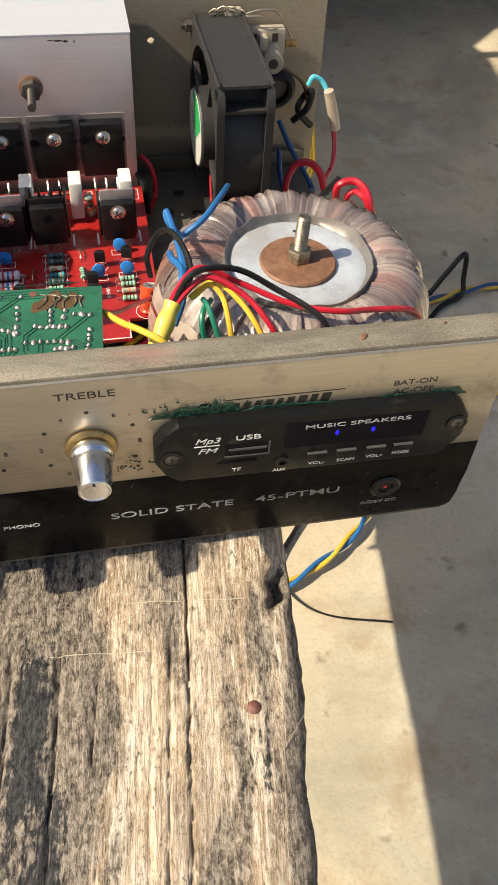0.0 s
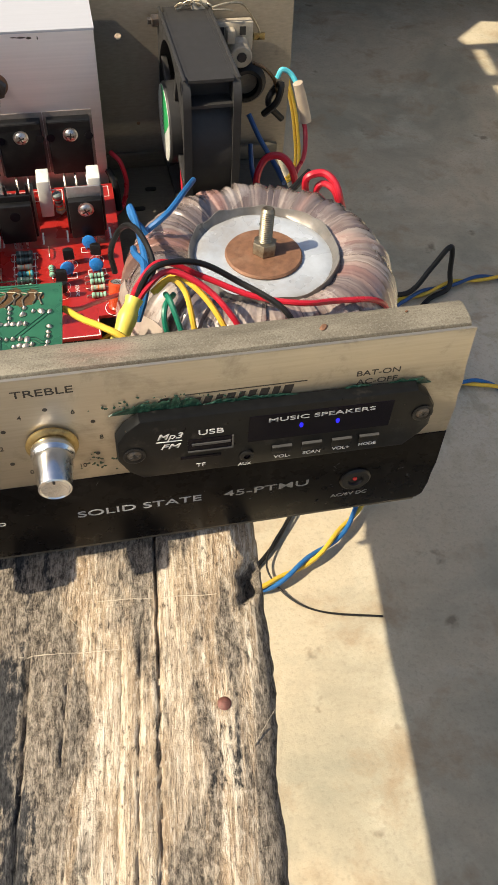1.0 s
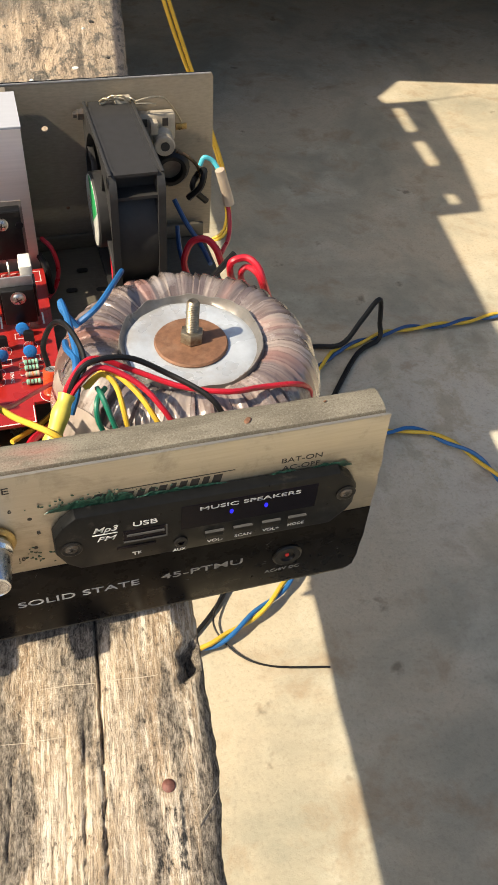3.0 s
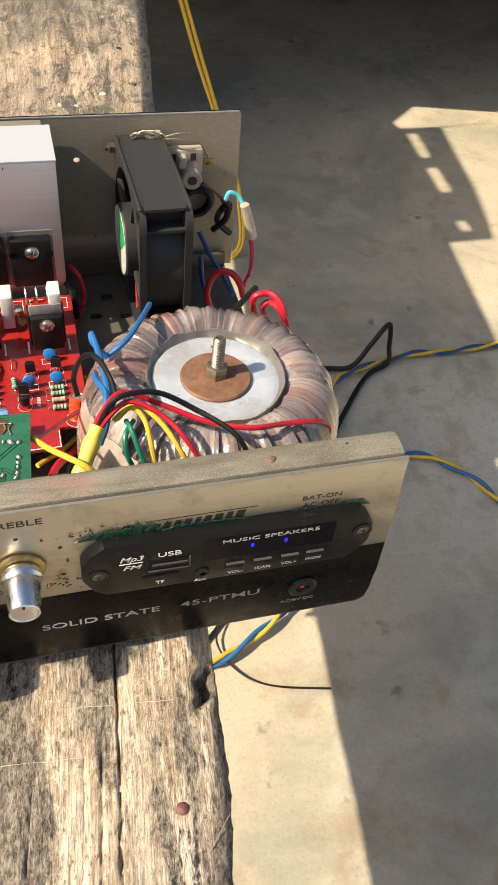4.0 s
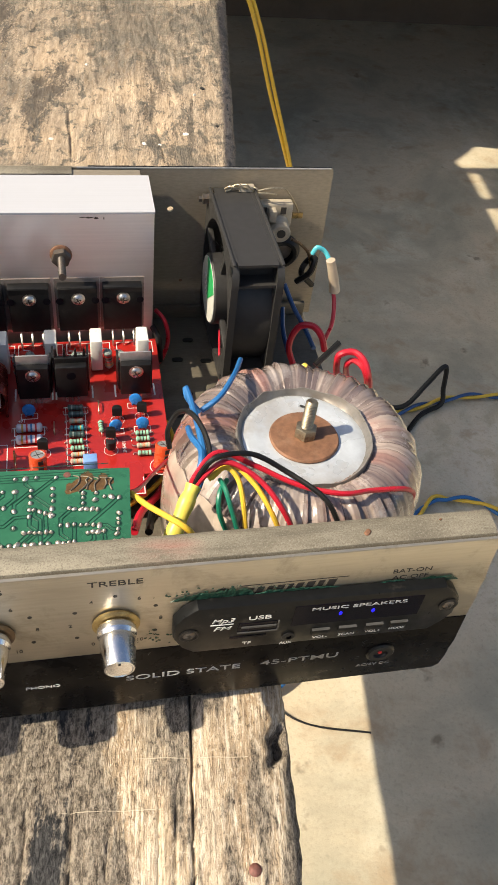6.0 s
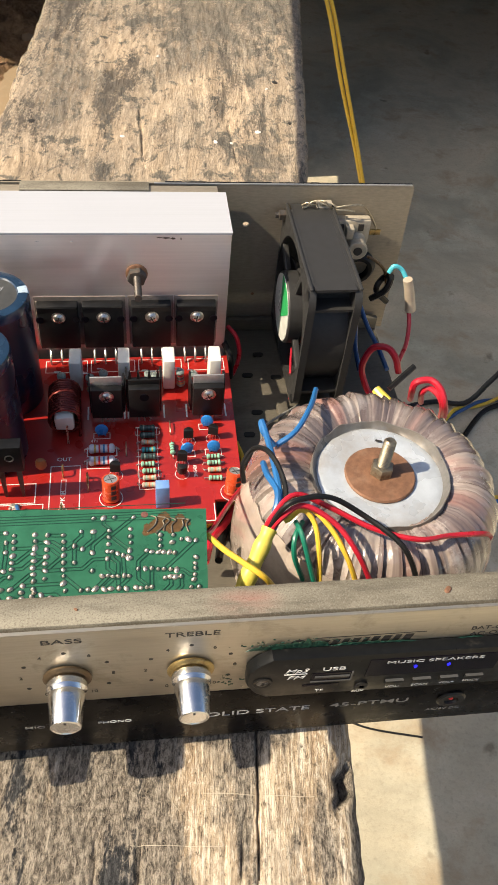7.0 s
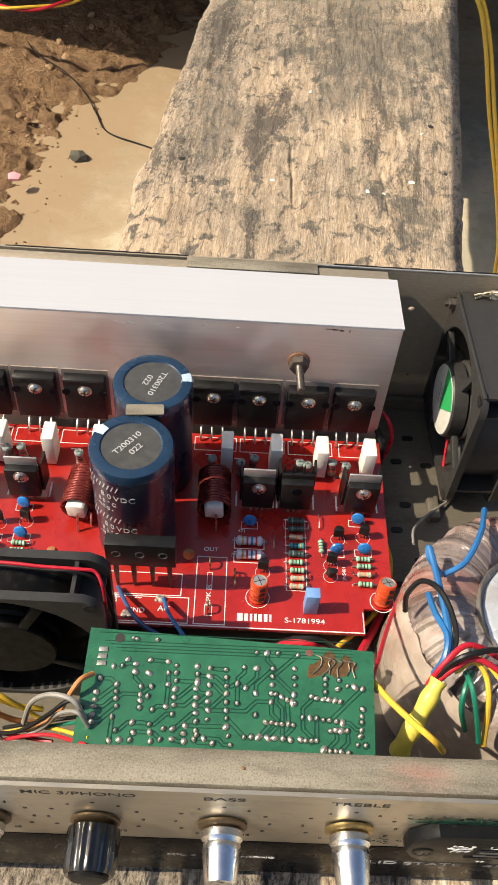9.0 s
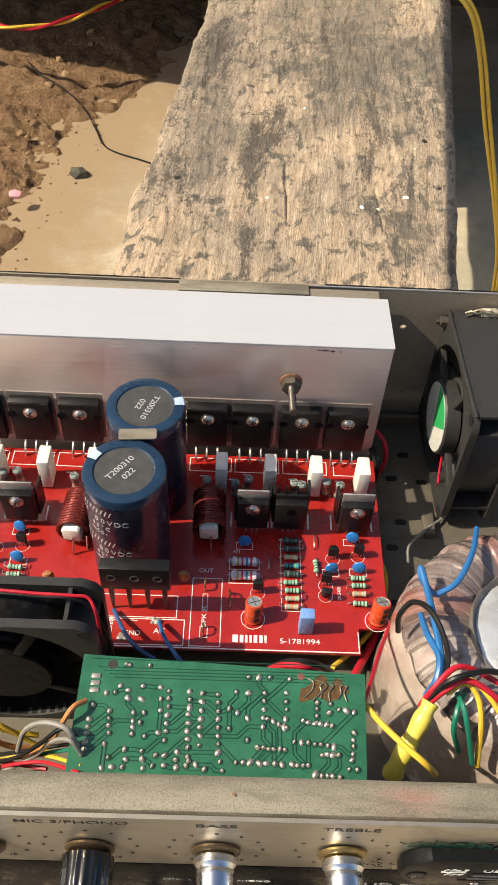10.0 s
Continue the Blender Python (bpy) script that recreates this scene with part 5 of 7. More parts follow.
DISC, TO92, ELEC = disc_cap(), small_transistor(), electrolytic()


def screw_mesh(r=0.0028):
    b = bmesh.new()
    lathe(b, [(0, 0), (r * 1.25, 0), (r * 1.25, 0.0004), (r, 0.0005), (r, 0.0009), (r * 0.75, 0.0017), (r * 0.3, 0.0021), (0, 0.0021)], None, 18)
    for a in (35, 125):
        box(b, -r * 0.62, r * 0.62, -r * 0.11, r * 0.11, 0.0017, 0.00215, 0, pose(0, 0, 0, 0, 0, a), 1)
    return finish(b, "screw", [M_SCREW, M_BLACKINK])


SCREW = screw_mesh()


def power_transistor(x):
    """Large black package clamped to the heat sink, on a mica sheet, with its three leads bent down into the board."""
    t = part("power_transistor", box(bmesh.new(), x - 0.0100, x + 0.0100, 0.1995, 0.2050, 0.0340, 0.0612, 0.0006), M_BLACK, board, "large black power transistor with a bright screw")
    b = bmesh.new()
    box(b, x - 0.0113, x + 0.0113, 0.2049, 0.20528, 0.0320, 0.0634)
    part("mica_sheet", b, M_MICA, t, "thin greyish insulating sheet", 0)
    b = bmesh.new()
    box(b, x - 0.0096, x + 0.0096, 0.1992, 0.1996, 0.0580, 0.0607)
    part("step", b, M_BLACK, t, "", 0)
    for s in (-1, 1):
        b = bmesh.new()
        lathe(b, disc(0.0019, 0.0004), Matrix.Translation((x + s * 0.0089, 0.1993, 0.0535)) @ FRONT, 14)
        part("notch", b, M_DISPLAY, t)
    piece("screw", SCREW, t, Matrix.Translation((x + 0.0003, 0.1995, 0.0545)) @ FRONT @ pose(0, 0, 0, 0, 0, random.uniform(0, 90)), "bright cross-head screw")
    for dx in (-0.0055, 0, 0.0055):
        b = bmesh.new()
        sweep(b, [(x + dx, 0.2018, 0.0350), (x + dx, 0.2012, 0.0330), (x + dx, 0.1985, 0.0310), (x + dx, 0.1962, 0.0285), (x + dx, 0.1960, PZ)], 0.00055, 6, 4)
        part("lead", b, M_SCREW, t)


for x in (-0.1120, -0.0897, -0.0655, -0.0427, -0.1748, -0.1990, -0.2230, -0.2465):
    power_transistor(x)


for z, r in ((0.0535, 0.0010), (0.0490, 0.0008), (0.0440, 0.0009), (0.0605, 0.0006)):
    b = bmesh.new()
    lathe(b, [(0, r * 0.7), (r * 0.7, r * 0.5), (r, 0)], Matrix.Translation((-0.1229 + r, 0.2048, z)) @ FRONT, 9)
    part("paste", b, M_CREAM, board, "dab of dried heat paste")


def clip_transistor(x, screwed=True):
    """A small power transistor on a black folded heat sink standing on the board."""
    y = 0.1565
    b = bmesh.new()
    prism(b, [(-0.0083, 0), (0.0083, 0), (0.0088, 0.006), (0.0088, 0.0090), (0.0077, 0.0090), (0.0077, 0.0014), (-0.0077, 0.0014), (-0.0077, 0.0090), (-0.0088, 0.0090), (-0.0088, 0.006)], PZ + 0.004, PZ + (0.022 if screwed else 0.026), Matrix.Translation((x, y, 0)))
    t = part("finned_clip", b, M_BLACK, board, "black folded heat sink clip with a transistor")
    for i, dx in enumerate((-0.0066, -0.0026, 0.0026, 0.0066)):
        b = bmesh.new()
        prism(b, [(-0.0008, 0), (0.0008, 0), (0.0003, 0.005), (-0.0003, 0.005)], y + 0.0002, y + 0.0013, Matrix.Translation((x + dx, 2 * y + 0.0016, PZ + (0.0217 if screwed else 0.0257))) @ FRONT)
        part("prong", b, M_BLACK, t)
    b = bmesh.new()
    box(b, x - 0.0074, x + 0.0074, y - 0.0010, y - 0.0001, PZ + 0.0195, PZ + 0.0285 if screwed else PZ + 0.0262, 0.0003)
    part("tab", b, M_TAB if screwed else M_BLACK, t, "metal mounting tab" if screwed else "")
    b = bmesh.new()
    box(b, x - 0.0074, x + 0.0074, y - 0.0048, y - 0.0006, PZ + 0.0045, PZ + 0.0236, 0.0007)
    part("body", b, M_BLACK, t)
    for dx in (-0.0027, 0, 0.0027):
        b = bmesh.new()
        box(b, x + dx - 0.0005, x + dx + 0.0005, y - 0.0028, y - 0.0022, PZ - 0.0003, PZ + 0.006)
        part("lead", b, M_SCREW, t, "", 0)
    if screwed:
        piece("screw", SCREW, t, Matrix.Translation((x, y - 0.0048, PZ + 0.0195)) @ FRONT @ pose(0, 0, 0, 0, 0, random.uniform(0, 90)), "bright cross-head screw")
    else:
        b = bmesh.new()
        lathe(b, disc(0.0022, 0.0006), Matrix.Translation((x, y - 0.0046, PZ + 0.0185)) @ FRONT, 16)
        part("dimple", b, M_DISPLAY, t)
    for s in (-1, 1):
        b = bmesh.new()
        box(b, x + s * 0.0098 - 0.0004, x + s * 0.0098 + 0.0004, y - 0.001, y + 0.008, PZ, PZ + 0.00008)
        part("print_line", b, M_WHITEINK, t, "", 0)


def cement_resistor(x):
    b = bmesh.new()
    box(b, x - 0.0029, x + 0.0029, 0.1745, 0.1858, PZ + 0.0012, PZ + 0.0202, 0.0006)
    t = part("cement_resistor", b, M_WHITE, board, "white ceramic block resistor standing on end")
    for y in (0.1770, 0.1835):
        b = bmesh.new()
        cylinder(b, (x, y, PZ - 0.0003), (x, y, PZ + 0.002), 0.0004, 6)
        part("lead", b, M_SCREW, t)


def upright(kind, x, y, lean=0):
    piece("resistor", RES[kind], board, Matrix.Translation((x, y, PZ + 0.0075)) @ pose(0, 0, 0, 0, 90 + lean, 0) @ pose(0, 0, 0, 0, 0, 8), "upright grey banded resistor")


def channel(dx):
    for i, (k, y) in enumerate(zip(("dark", "dark", "orange", "teal", "dark", "green", "green", "orange", "orange"), (0.1475, 0.1429, 0.1382, 0.1334, 0.1290, 0.1245, 0.1202, 0.1160, 0.1118))):
        piece("resistor", RES[k], board, Matrix.Translation((dx - 0.0697 + random.uniform(-0.0004, 0.0004), y, PZ + 0.0016)) @ pose(0, 0, 0, random.uniform(0, 90), 0, random.uniform(-3, 3)), k + " banded resistor")
    silk(dx - 0.0745, dx - 0.0650, 0.1103, 0.1495, 0.0003)
    for y, k in ((0.1279, "green"), (0.1240, "green"), (0.1196, "orange"), (0.1146, "green")):
        piece("resistor", RES[k], board, Matrix.Translation((dx - 0.0388, y, PZ + 0.0015)) @ pose(0, 0, 0, random.uniform(0, 90), 0, random.uniform(-3, 3)), k + " banded resistor")
    for y in (0.1343, 0.1268):
        piece("resistor", RES["lilac"], board, Matrix.Translation((dx - 0.0914, y, PZ + 0.0024)), "large pale lilac banded resistor")
        silk(dx - 0.0985, dx - 0.0843, y - 0.003, y + 0.003)
    piece("resistor", RES["green"], board, Matrix.Translation((dx - 0.0581, 0.1337, PZ + 0.0015)) @ pose(0, 0, 0, 0, 0, 92), "green banded resistor")
    for x, y, a in ((-0.0403, 0.1488, -10), (-0.0512, 0.1313, 8), (-0.0384, 0.1321, -6), (-0.0915, 0.1448, 0)):
        piece("ceramic_capacitor", DISC, board, Matrix.Translation((dx + x, y, PZ)) @ pose(0, 0, 0, 0, 0, a), "blue disc capacitor")
        silk(dx + x - 0.004, dx + x + 0.004, y - 0.0022, y + 0.0018, 0.0003)
    for x, y, a in ((-0.0499, 0.1388, 10), (-0.0380, 0.1405, -8), (-0.0539, 0.1243, 0), (-0.0542, 0.1188, 180), (-0.0851, 0.1192, 0)):
        piece("small_transistor", TO92, board, Matrix.Translation((dx + x, y, PZ)) @ pose(0, 0, 0, -6, 0, a), "small black transistor")
        piece("print_ring", RING, board, Matrix.Translation((dx + x, y, PZ)) @ Matrix.Diagonal((0.62, 0.62, 1, 1)))
    for x, y, lx, ly in ((-0.0872, 0.1062, 8, -4), (-0.0318, 0.1068, 14, -12)):
        if dx + x > -0.26:
            piece("electrolytic_capacitor", ELEC, board, Matrix.Translation((dx + x, y, PZ)) @ pose(0, 0, 0, -lx, -ly, 20), "small orange electrolytic capacitor")
            piece("print_ring", RING, board, Matrix.Translation((dx + x, y, PZ)))
    for x, s in ((-0.0884, True), (-0.0706, False), (-0.0398, True)):
        clip_transistor(dx + x, s)
    for x, k in ((-0.0969, 0), (-0.0908, 6), (-0.0645, 0), (-0.0518, -4), (-0.0456, 0), (-0.0680, 0)):
        upright("grey", dx + x, 0.1755 + random.uniform(-0.002, 0.002), k)
    for x, y in ((-0.0585, 0.148), (-0.0974, 0.1149), (-0.080, 0.1352)):
        b = bmesh.new()
        sweep(b, [(dx + x, y - 0.004, PZ), (dx + x, y - 0.003, PZ + 0.002), (dx + x, y + 0.003, PZ + 0.002), (dx + x, y + 0.004, PZ)], 0.0003, 6, 3)
        part("jumper", b, M_WIRE, board, "bare jumper wire")
    lettering("print", "471", 0.0024, flat(dx - 0.0950, 0.1412, PZ + 0.0001), M_WHITEINK, board)
    lettering("print", "2N5401", 0.0023, flat(dx - 0.0478, 0.1205, PZ + 0.0001, 90), M_WHITEINK, board)


channel(0.0)
channel(-0.1575)
for x in (-0.1038, -0.0800, -0.0576, -0.0344, -0.1660, -0.1898, -0.2132, -0.2365):
    cement_resistor(x)
upright("grey", -0.1108, 0.1752)
upright("grey", -0.1751, 0.1745)
for x0, x1 in ((-0.1205, -0.0990), (-0.0974, -0.0745), (-0.0728, -0.0500), (-0.0467, -0.0275), (-0.188, -0.166), (-0.211, -0.190), (-0.234, -0.213)):
    silk(x0, x1, 0.1895, 0.1985)


def choke(x, y, lean):
    """Air-cored coil of red enamelled wire on a pale core."""
    m = Matrix.Translation((x, y, PZ + 0.0098)) @ pose(0, 0, 0, 0, 0, lean)
    b = bmesh.new()
    pts = []
    turns, n = 14, 14
    for i in range(turns * n + 1):
        a = 2 * math.pi * i / n
        pts.append(m @ Vector((0.0072 * math.cos(a), 0.0105 - 0.0215 * i / (turns * n), 0.0072 * math.sin(a))))
    pts = [m @ Vector((0.0066, 0.0112, -0.0095))] + pts + [m @ Vector((0.0066, -0.0118, -0.0095))]
    sweep(b, pts, 0.00078, 8, 1)
    t = part("choke", b, M_COPPERRED, board, "coil of red enamelled copper wire")
    b = bmesh.new()
    prism(b, [(-0.0042, -0.0036), (0.0034, -0.0044), (0.0044, -0.0030), (0.0040, 0.0036), (0.0030, 0.0044), (-0.0036, 0.0040), (-0.0046, 0.0026)], -0.011, 0.0128, m @ FRONT, 0, 0.0007)
    part("core", b, M_WHITE, t, "off-white core")
    b = bmesh.new()
    cylinder(b, m @ Vector((0.001, -0.0135, 0)), m @ Vector((0.001, -0.0165, -0.0095)), 0.0005, 6)
    part("lead", b, M_SCREW, t)


choke(-0.1088, 0.1565, 2)
choke(-0.1705, 0.1530, -5)


def filter_capacitor(x, y, turn, flip):
    r, top = 0.0175, 0.0895
    c = part("filter_capacitor", lathe(bmesh.new(), [(0, PZ), (r - 0.001, PZ), (r, PZ + 0.001), (r, top - 0.005)], Matrix.Translation((x, y, 0)), 48), M_CAPBODY, board, "tall navy blue filter capacitor")
    b = bmesh.new()
    lathe(b, [(r, top - 0.005), (r, top - 0.0013), (r - 0.0005, top - 0.0003), (r - 0.0016, top), (r - 0.0046, top), (r - 0.0052, top - 0.0006)], Matrix.Translation((x, y, 0)), 48)
    part("collar", b, M_CAPBLUE, c, "dark blue sleeve rim")
    b = bmesh.new()
    lathe(b, [(r - 0.0050, top - 0.0006), (0, top - 0.0006)], Matrix.Translation((x, y, 0)), 40)
    part("cap_end", b, M_CAPTOP, c, "grey end disc")
    # pale stripe over the rim
    b = bmesh.new()
    a0 = radians(turn)
    rim = [(r + 0.00012, top - 0.012), (r + 0.00012, top - 0.0012), (r - 0.0004, top - 0.0001), (r - 0.0016, top + 0.00015), (r - 0.0046, top + 0.00015)]
    rows = [[b.verts.new((x + q * math.cos(a0 + da), y + q * math.sin(a0 + da), z)) for q, z in rim] for da in (-0.16, -0.08, 0, 0.08, 0.16)]
    for p, q in zip(rows, rows[1:]):
        for i in range(len(rim) - 1):
            b.faces.new((p[i], p[i + 1], q[i + 1], q[i]))
    part("stripe", b, plain("pale_stripe", (0.42, 0.52, 0.62), 0.35), c, "pale polarity stripe")
    for text, dy in (("T200310", 0.0022), ("022", -0.0026)):
        m = Matrix.Translation((x, y, top - 0.0004)) @ pose(0, 0, 0, 0, 0, flip) @ Matrix.Translation((0, dy, 0))
        lettering("print", text, 0.0037, m, M_CAPPRINT, c, "", 0.0150 if dy > 0 else 0.0062)
    return c


def side_print(c, x, y, z, text, size, a0, r=0.0176):
    """Printed words wrapped round the sleeve, letter by letter."""
    a = radians(a0)
    for ch in text:
        if ch != " ":
            m = Matrix.Translation((x + r * math.cos(a), y + r * math.sin(a), z)) @ pose(0, 0, 0, 90, 0, math.degrees(a) + 90)
            lettering("print", ch, size, m, M_CAPPRINT, c)
        a += size * 0.78 / r


cap_front = filter_capacitor(-0.1432, 0.1372, 150, 52)
cap_rear = filter_capacitor(-0.1380, 0.1742, 12, 248)
for z in (0.0745, 0.0530):
    side_print(cap_front, -0.1432, 0.1372, z, "\u00b5F 80VDC", 0.0042, 200)
    side_print(cap_front, -0.1432, 0.1372, z - 0.0046, "85\u00b0C", 0.0032, 225)
    side_print(cap_front, -0.1432, 0.1372, z - 0.0086, "-NEG-", 0.0028, 218)
    m = Matrix.Translation((-0.1432, 0.1372, z + 0.006))
    b = bmesh.new()
    for i in range(9):
        a = radians(203 + i * 6.5)
        prism(b, [(-0.0009, -0.0016), (-0.0003, -0.0016), (0.0009, 0.0016), (0.0003, 0.0016)], 0, 0.00008, m @ Matrix.Translation((0.0176 * math.cos(a), 0.0176 * math.sin(a), 0)) @ pose(0, 0, 0, 90, 0, math.degrees(a) + 90))
    tagged(part("maker_bars", b, M_CAPPRINT, cap_front, "pale bars", 0), kind="stuff")
b = bmesh.new()
prism(b, rounded(0.016, 0.0058, 0.0008, 3), 0.0900, 0.0906, Matrix.Translation((-0.1395, 0.1562, 0)) @ pose(0, 0, 0, 0, 0, 4))
single("tape_scrap", b, M_STEEL, "scrap of dull silver tape between two capacitors", "tape")

def header_pin(x, y):
    """A bent brass tab soldered upright in the board."""
    b = bmesh.new()
    sweep(b, [(x, y + 0.0020, PZ - 0.0004), (x, y + 0.0020, PZ + 0.0040), (x, y + 0.0008, PZ + 0.0052), (x, y - 0.0010, PZ + 0.0050), (x, y - 0.0020, PZ + 0.0036), (x, y - 0.0020, PZ - 0.0004)], 0.0004, 6, 4)
    part("header_pin", b, M_BRASS, board, "bent brass terminal pin")


header_pin(-0.1090, 0.1215)
header_pin(-0.1088, 0.0990)
header_pin(-0.0978, 0.1160)

# bridge rectifier on its edge
b = bmesh.new()
box(b, -0.1525, -0.1232, 0.1068, 0.1126, 0.0462, 0.0618, 0.0005)
bridge = part("bridge_rectifier", b, M_BLACK, board, "black slab rectifier standing on four legs")
for x in (-0.1490, -0.1392, -0.1296):
    b = bmesh.new()
    lathe(b, [(0.0010, -0.0004), (0.0019, -0.0002), (0.0021, 0.0003), (0.0018, 0.0004), (0.0010, -0.0002)], Matrix.Translation((x + 0.0012, 0.1069, 0.0552)) @ FRONT, 14)
    part("hole", b, M_EDGE, bridge)
# legs take the dark steel to paint in the shade beneath the rectifier
for x in (-0.1500, -0.1425, -0.1345, -0.1270):
    b = bmesh.new()
    prism(b, [(-0.0011, 0.0225), (0.0011, 0.0225), (0.0011, 0.0130), (0.0005, 0), (-0.0005, 0), (-0.0011, 0.0130)], -0.0004, 0.0004, Matrix.Translation((x + 0.001, 0.1097, PZ - 0.001)) @ FRONT)
    part("leg", b, M_DARKSTEEL, bridge)
silk(-0.1558, -0.1209, 0.1050, 0.1165)
silk(-0.1560, -0.1172, 0.0918, 0.1045)
silk(-0.1150, -0.1012, 0.0918, 0.1263)
silk(-0.1100, -0.1075, 0.1090, 0.1180, 0.0003)
silk(-0.1105, -0.1070, 0.0960, 0.1015, 0.0003)
for text, size, x, y, w, turn in (("OUT", 0.0030, -0.1089, 0.1302, 0.0066, 0), ("SPK R", 0.0030, -0.1088, 0.1065, 0.0105, 90), ("AC", 0.0036, -0.1280, 0.0985, 0.0052, 0), ("GND", 0.0034, -0.1400, 0.0972, 0.0075, 0), ("S-1781994", 0.0034, -0.0665, 0.0955, 0.0175, 0), ("~", 0.0040, -0.1490, 0.1035, 0.003, 0), ("~", 0.0040, -0.1395, 0.1035, 0.003, 0), ("-", 0.0040, -0.1300, 0.1035, 0.003, 0), ("D25XB60", 0.0026, -0.1495, 0.1000, 0.0095, 90)):
    lettering("print", text, size, flat(x, y, PZ + 0.0001, turn), M_WHITEINK, board, "white printed characters", w)
bars("maker_bar", [0.0024, 0.0016, 0.0010, 0.0011, 0.0016, 0.0015, 0.0010], flat(-0.0885, 0.0962, PZ), M_WHITEINK, board, 0.0036, "white bar", 0.22)
for x, y in ((-0.1305, 0.1030), (-0.1437, 0.0955)):
    b = bmesh.new()
    for i in range(6):
        r = random.uniform(0.0009, 0.0018)
        lathe(b, [(0, 0), (r, 0), (r * 0.8, r * 0.7), (0, r)], Matrix.Translation((x + random.uniform(-0.002, 0.002), y + random.uniform(-0.001, 0.001), PZ)), 8)
    part("solder_joint", b, M_SOLDER, board, "untidy solder joint")
for x, y in ((-0.1188, 0.1239), (-0.1795, 0.1215)):
    b = bmesh.new()
    lathe(b, [(0, 0.002), (0.0018, 0.0022), (0.0026, 0.0035), (0.0026, 0.0062), (0.0017, 0.0078), (0, 0.0082)], Matrix.Translation((x, y, PZ)) @ Matrix.Diagonal((1, 0.7, 1, 1)), 14)
    part("film_capacitor", b, M_TAN, board, "brown dipped capacitor")
b = bmesh.new()
box(b, -0.0672, -0.0611, 0.0990, 0.1040, PZ, PZ + 0.0145, 0.0004)
box_cap = part("box_capacitor", b, M_PALEBLUE, board, "pale blue box capacitor")
b = bmesh.new()
box(b, -0.0409, -0.0405, 0.0913, 0.1010, PZ, PZ + 0.00008)
box(b, -0.262, -0.0405, 0.0908, 0.0913, PZ, PZ + 0.00008)
part("print_edge", b, M_WHITEINK, board, "", 0)


# ---- control board, solder side up ----
GZ = 0.0872
control = thing("control_board", (-0.099, 0.03, GZ - 0.0016), "green circuit board lying solder side up behind the faceplate", "circuit board")
bm = bmesh.new()
prism(bm, [(-0.1480, 0.0562), (-0.0506, 0.0518), (-0.0528, 0.0150), (-0.1482, 0.0150)], GZ - 0.0016, GZ)
part("board", bm, M_GREEN, control, "green laminate", 0)
for x in (-0.1445, -0.1010, -0.0612):
    b = bmesh.new()
    box(b, x - 0.008, x + 0.008, 0.0060, 0.0165, 0.0590, GZ - 0.0016, 0.0006)
    part("potentiometer", b, M_STEEL, control, "metal control body")
for x, y in ((-0.140, 0.052), (-0.056, 0.050)):
    b = bmesh.new()
    cylinder(b, (x, y, BASE_Z), (x, y, GZ - 0.0016), 0.002, 8)
    part("stand", b, M_BLACK, control)
pads_back_1 = [(15.1, 52.8, 16.3, 52.8, 2), (23.3, 52.7, 23.3, 52.7, 1), (14.0, 45.0, 16.6, 43.6, 2), (21.4, 45.1, 21.4, 40.5, 2), (9.4, 42.4, 12.3, 42.6, 2), (16.8, 40.6, 16.8, 40.6, 1), (5.6, 38.0, 5.6, 38.0, 1), (27.5, 44.7, 28.0, 36.8, 3), (30.6, 43.8, 30.4, 26.9, 7), (11.5, 36.2, 11.9, 28.8, 4), (5.0, 33.2, 4.7, 23.3, 5)]
pads_back_2 = [(19.1, 35.8, 22.9, 36.0, 2), (19.4, 33.1, 19.3, 28.7, 3), (23.8, 28.2, 23.8, 28.2, 1), (10.9, 25.2, 13.0, 21.0, 2), (17.9, 23.5, 18.2, 20.4, 2), (23.4, 23.3, 23.9, 17.7, 3), (27.7, 21.9, 30.9, 21.9, 2), (34.4, 23.3, 34.5, 18.2, 3), (37.4, 43.7, 37.9, 19.1, 10), (10.8, 17.6, 17.5, 17.9, 3), (27.0, 18.4, 30.6, 18.6, 2), (21.6, 32.6, 28.1, 29.4, 2)]
pads_front_1 = [(41.5, 43.3, 41.7, 25.5, 7), (47.1, 42.8, 47.6, 23.3, 8), (53.2, 44.2, 57.3, 43.8, 2), (57.1, 49.5, 64.6, 49.5, 3), (71.3, 49.4, 71.3, 49.4, 1), (62.7, 44.1, 62.3, 32.4, 5), (70.1, 44.2, 69.8, 32.3, 5), (50.8, 38.0, 53.8, 36.6, 2), (57.1, 35.2, 50.9, 31.4, 2), (63.6, 35.0, 69.3, 32.3, 4), (75.4, 34.6, 85.3, 33.4, 6), (80.7, 41.1, 80.2, 34.4, 4)]
pads_front_2 = [(84.8, 40.8, 84.4, 37.7, 2), (87.7, 38.9, 92.5, 38.1, 3), (57.1, 27.7, 57.1, 27.7, 1), (60.3, 25.4, 69.5, 24.9, 6), (72.6, 27.7, 85.3, 26.5, 7), (81.2, 23.5, 86.6, 23.8, 4), (53.4, 20.5, 68.4, 20.2, 7), (71.8, 20.2, 76.7, 20.0, 4), (92.3, 31.0, 91.2, 22.1, 5), (78.9, 17.3, 86.6, 16.7, 5), (89.7, 19.2, 92.6, 19.2, 2), (38.5, 20.5, 43.4, 17.9, 3)]
pads_front_3 = [(48.6, 20.5, 49.1, 17.7, 2)]


def pad_mesh(r, h):
    b = bmesh.new()
    lathe(b, [(r, 0), (r * 0.95, h * 0.25), (r * 0.6, h * 0.6), (r * 0.28, h), (0, h * 1.05)], None, 9)
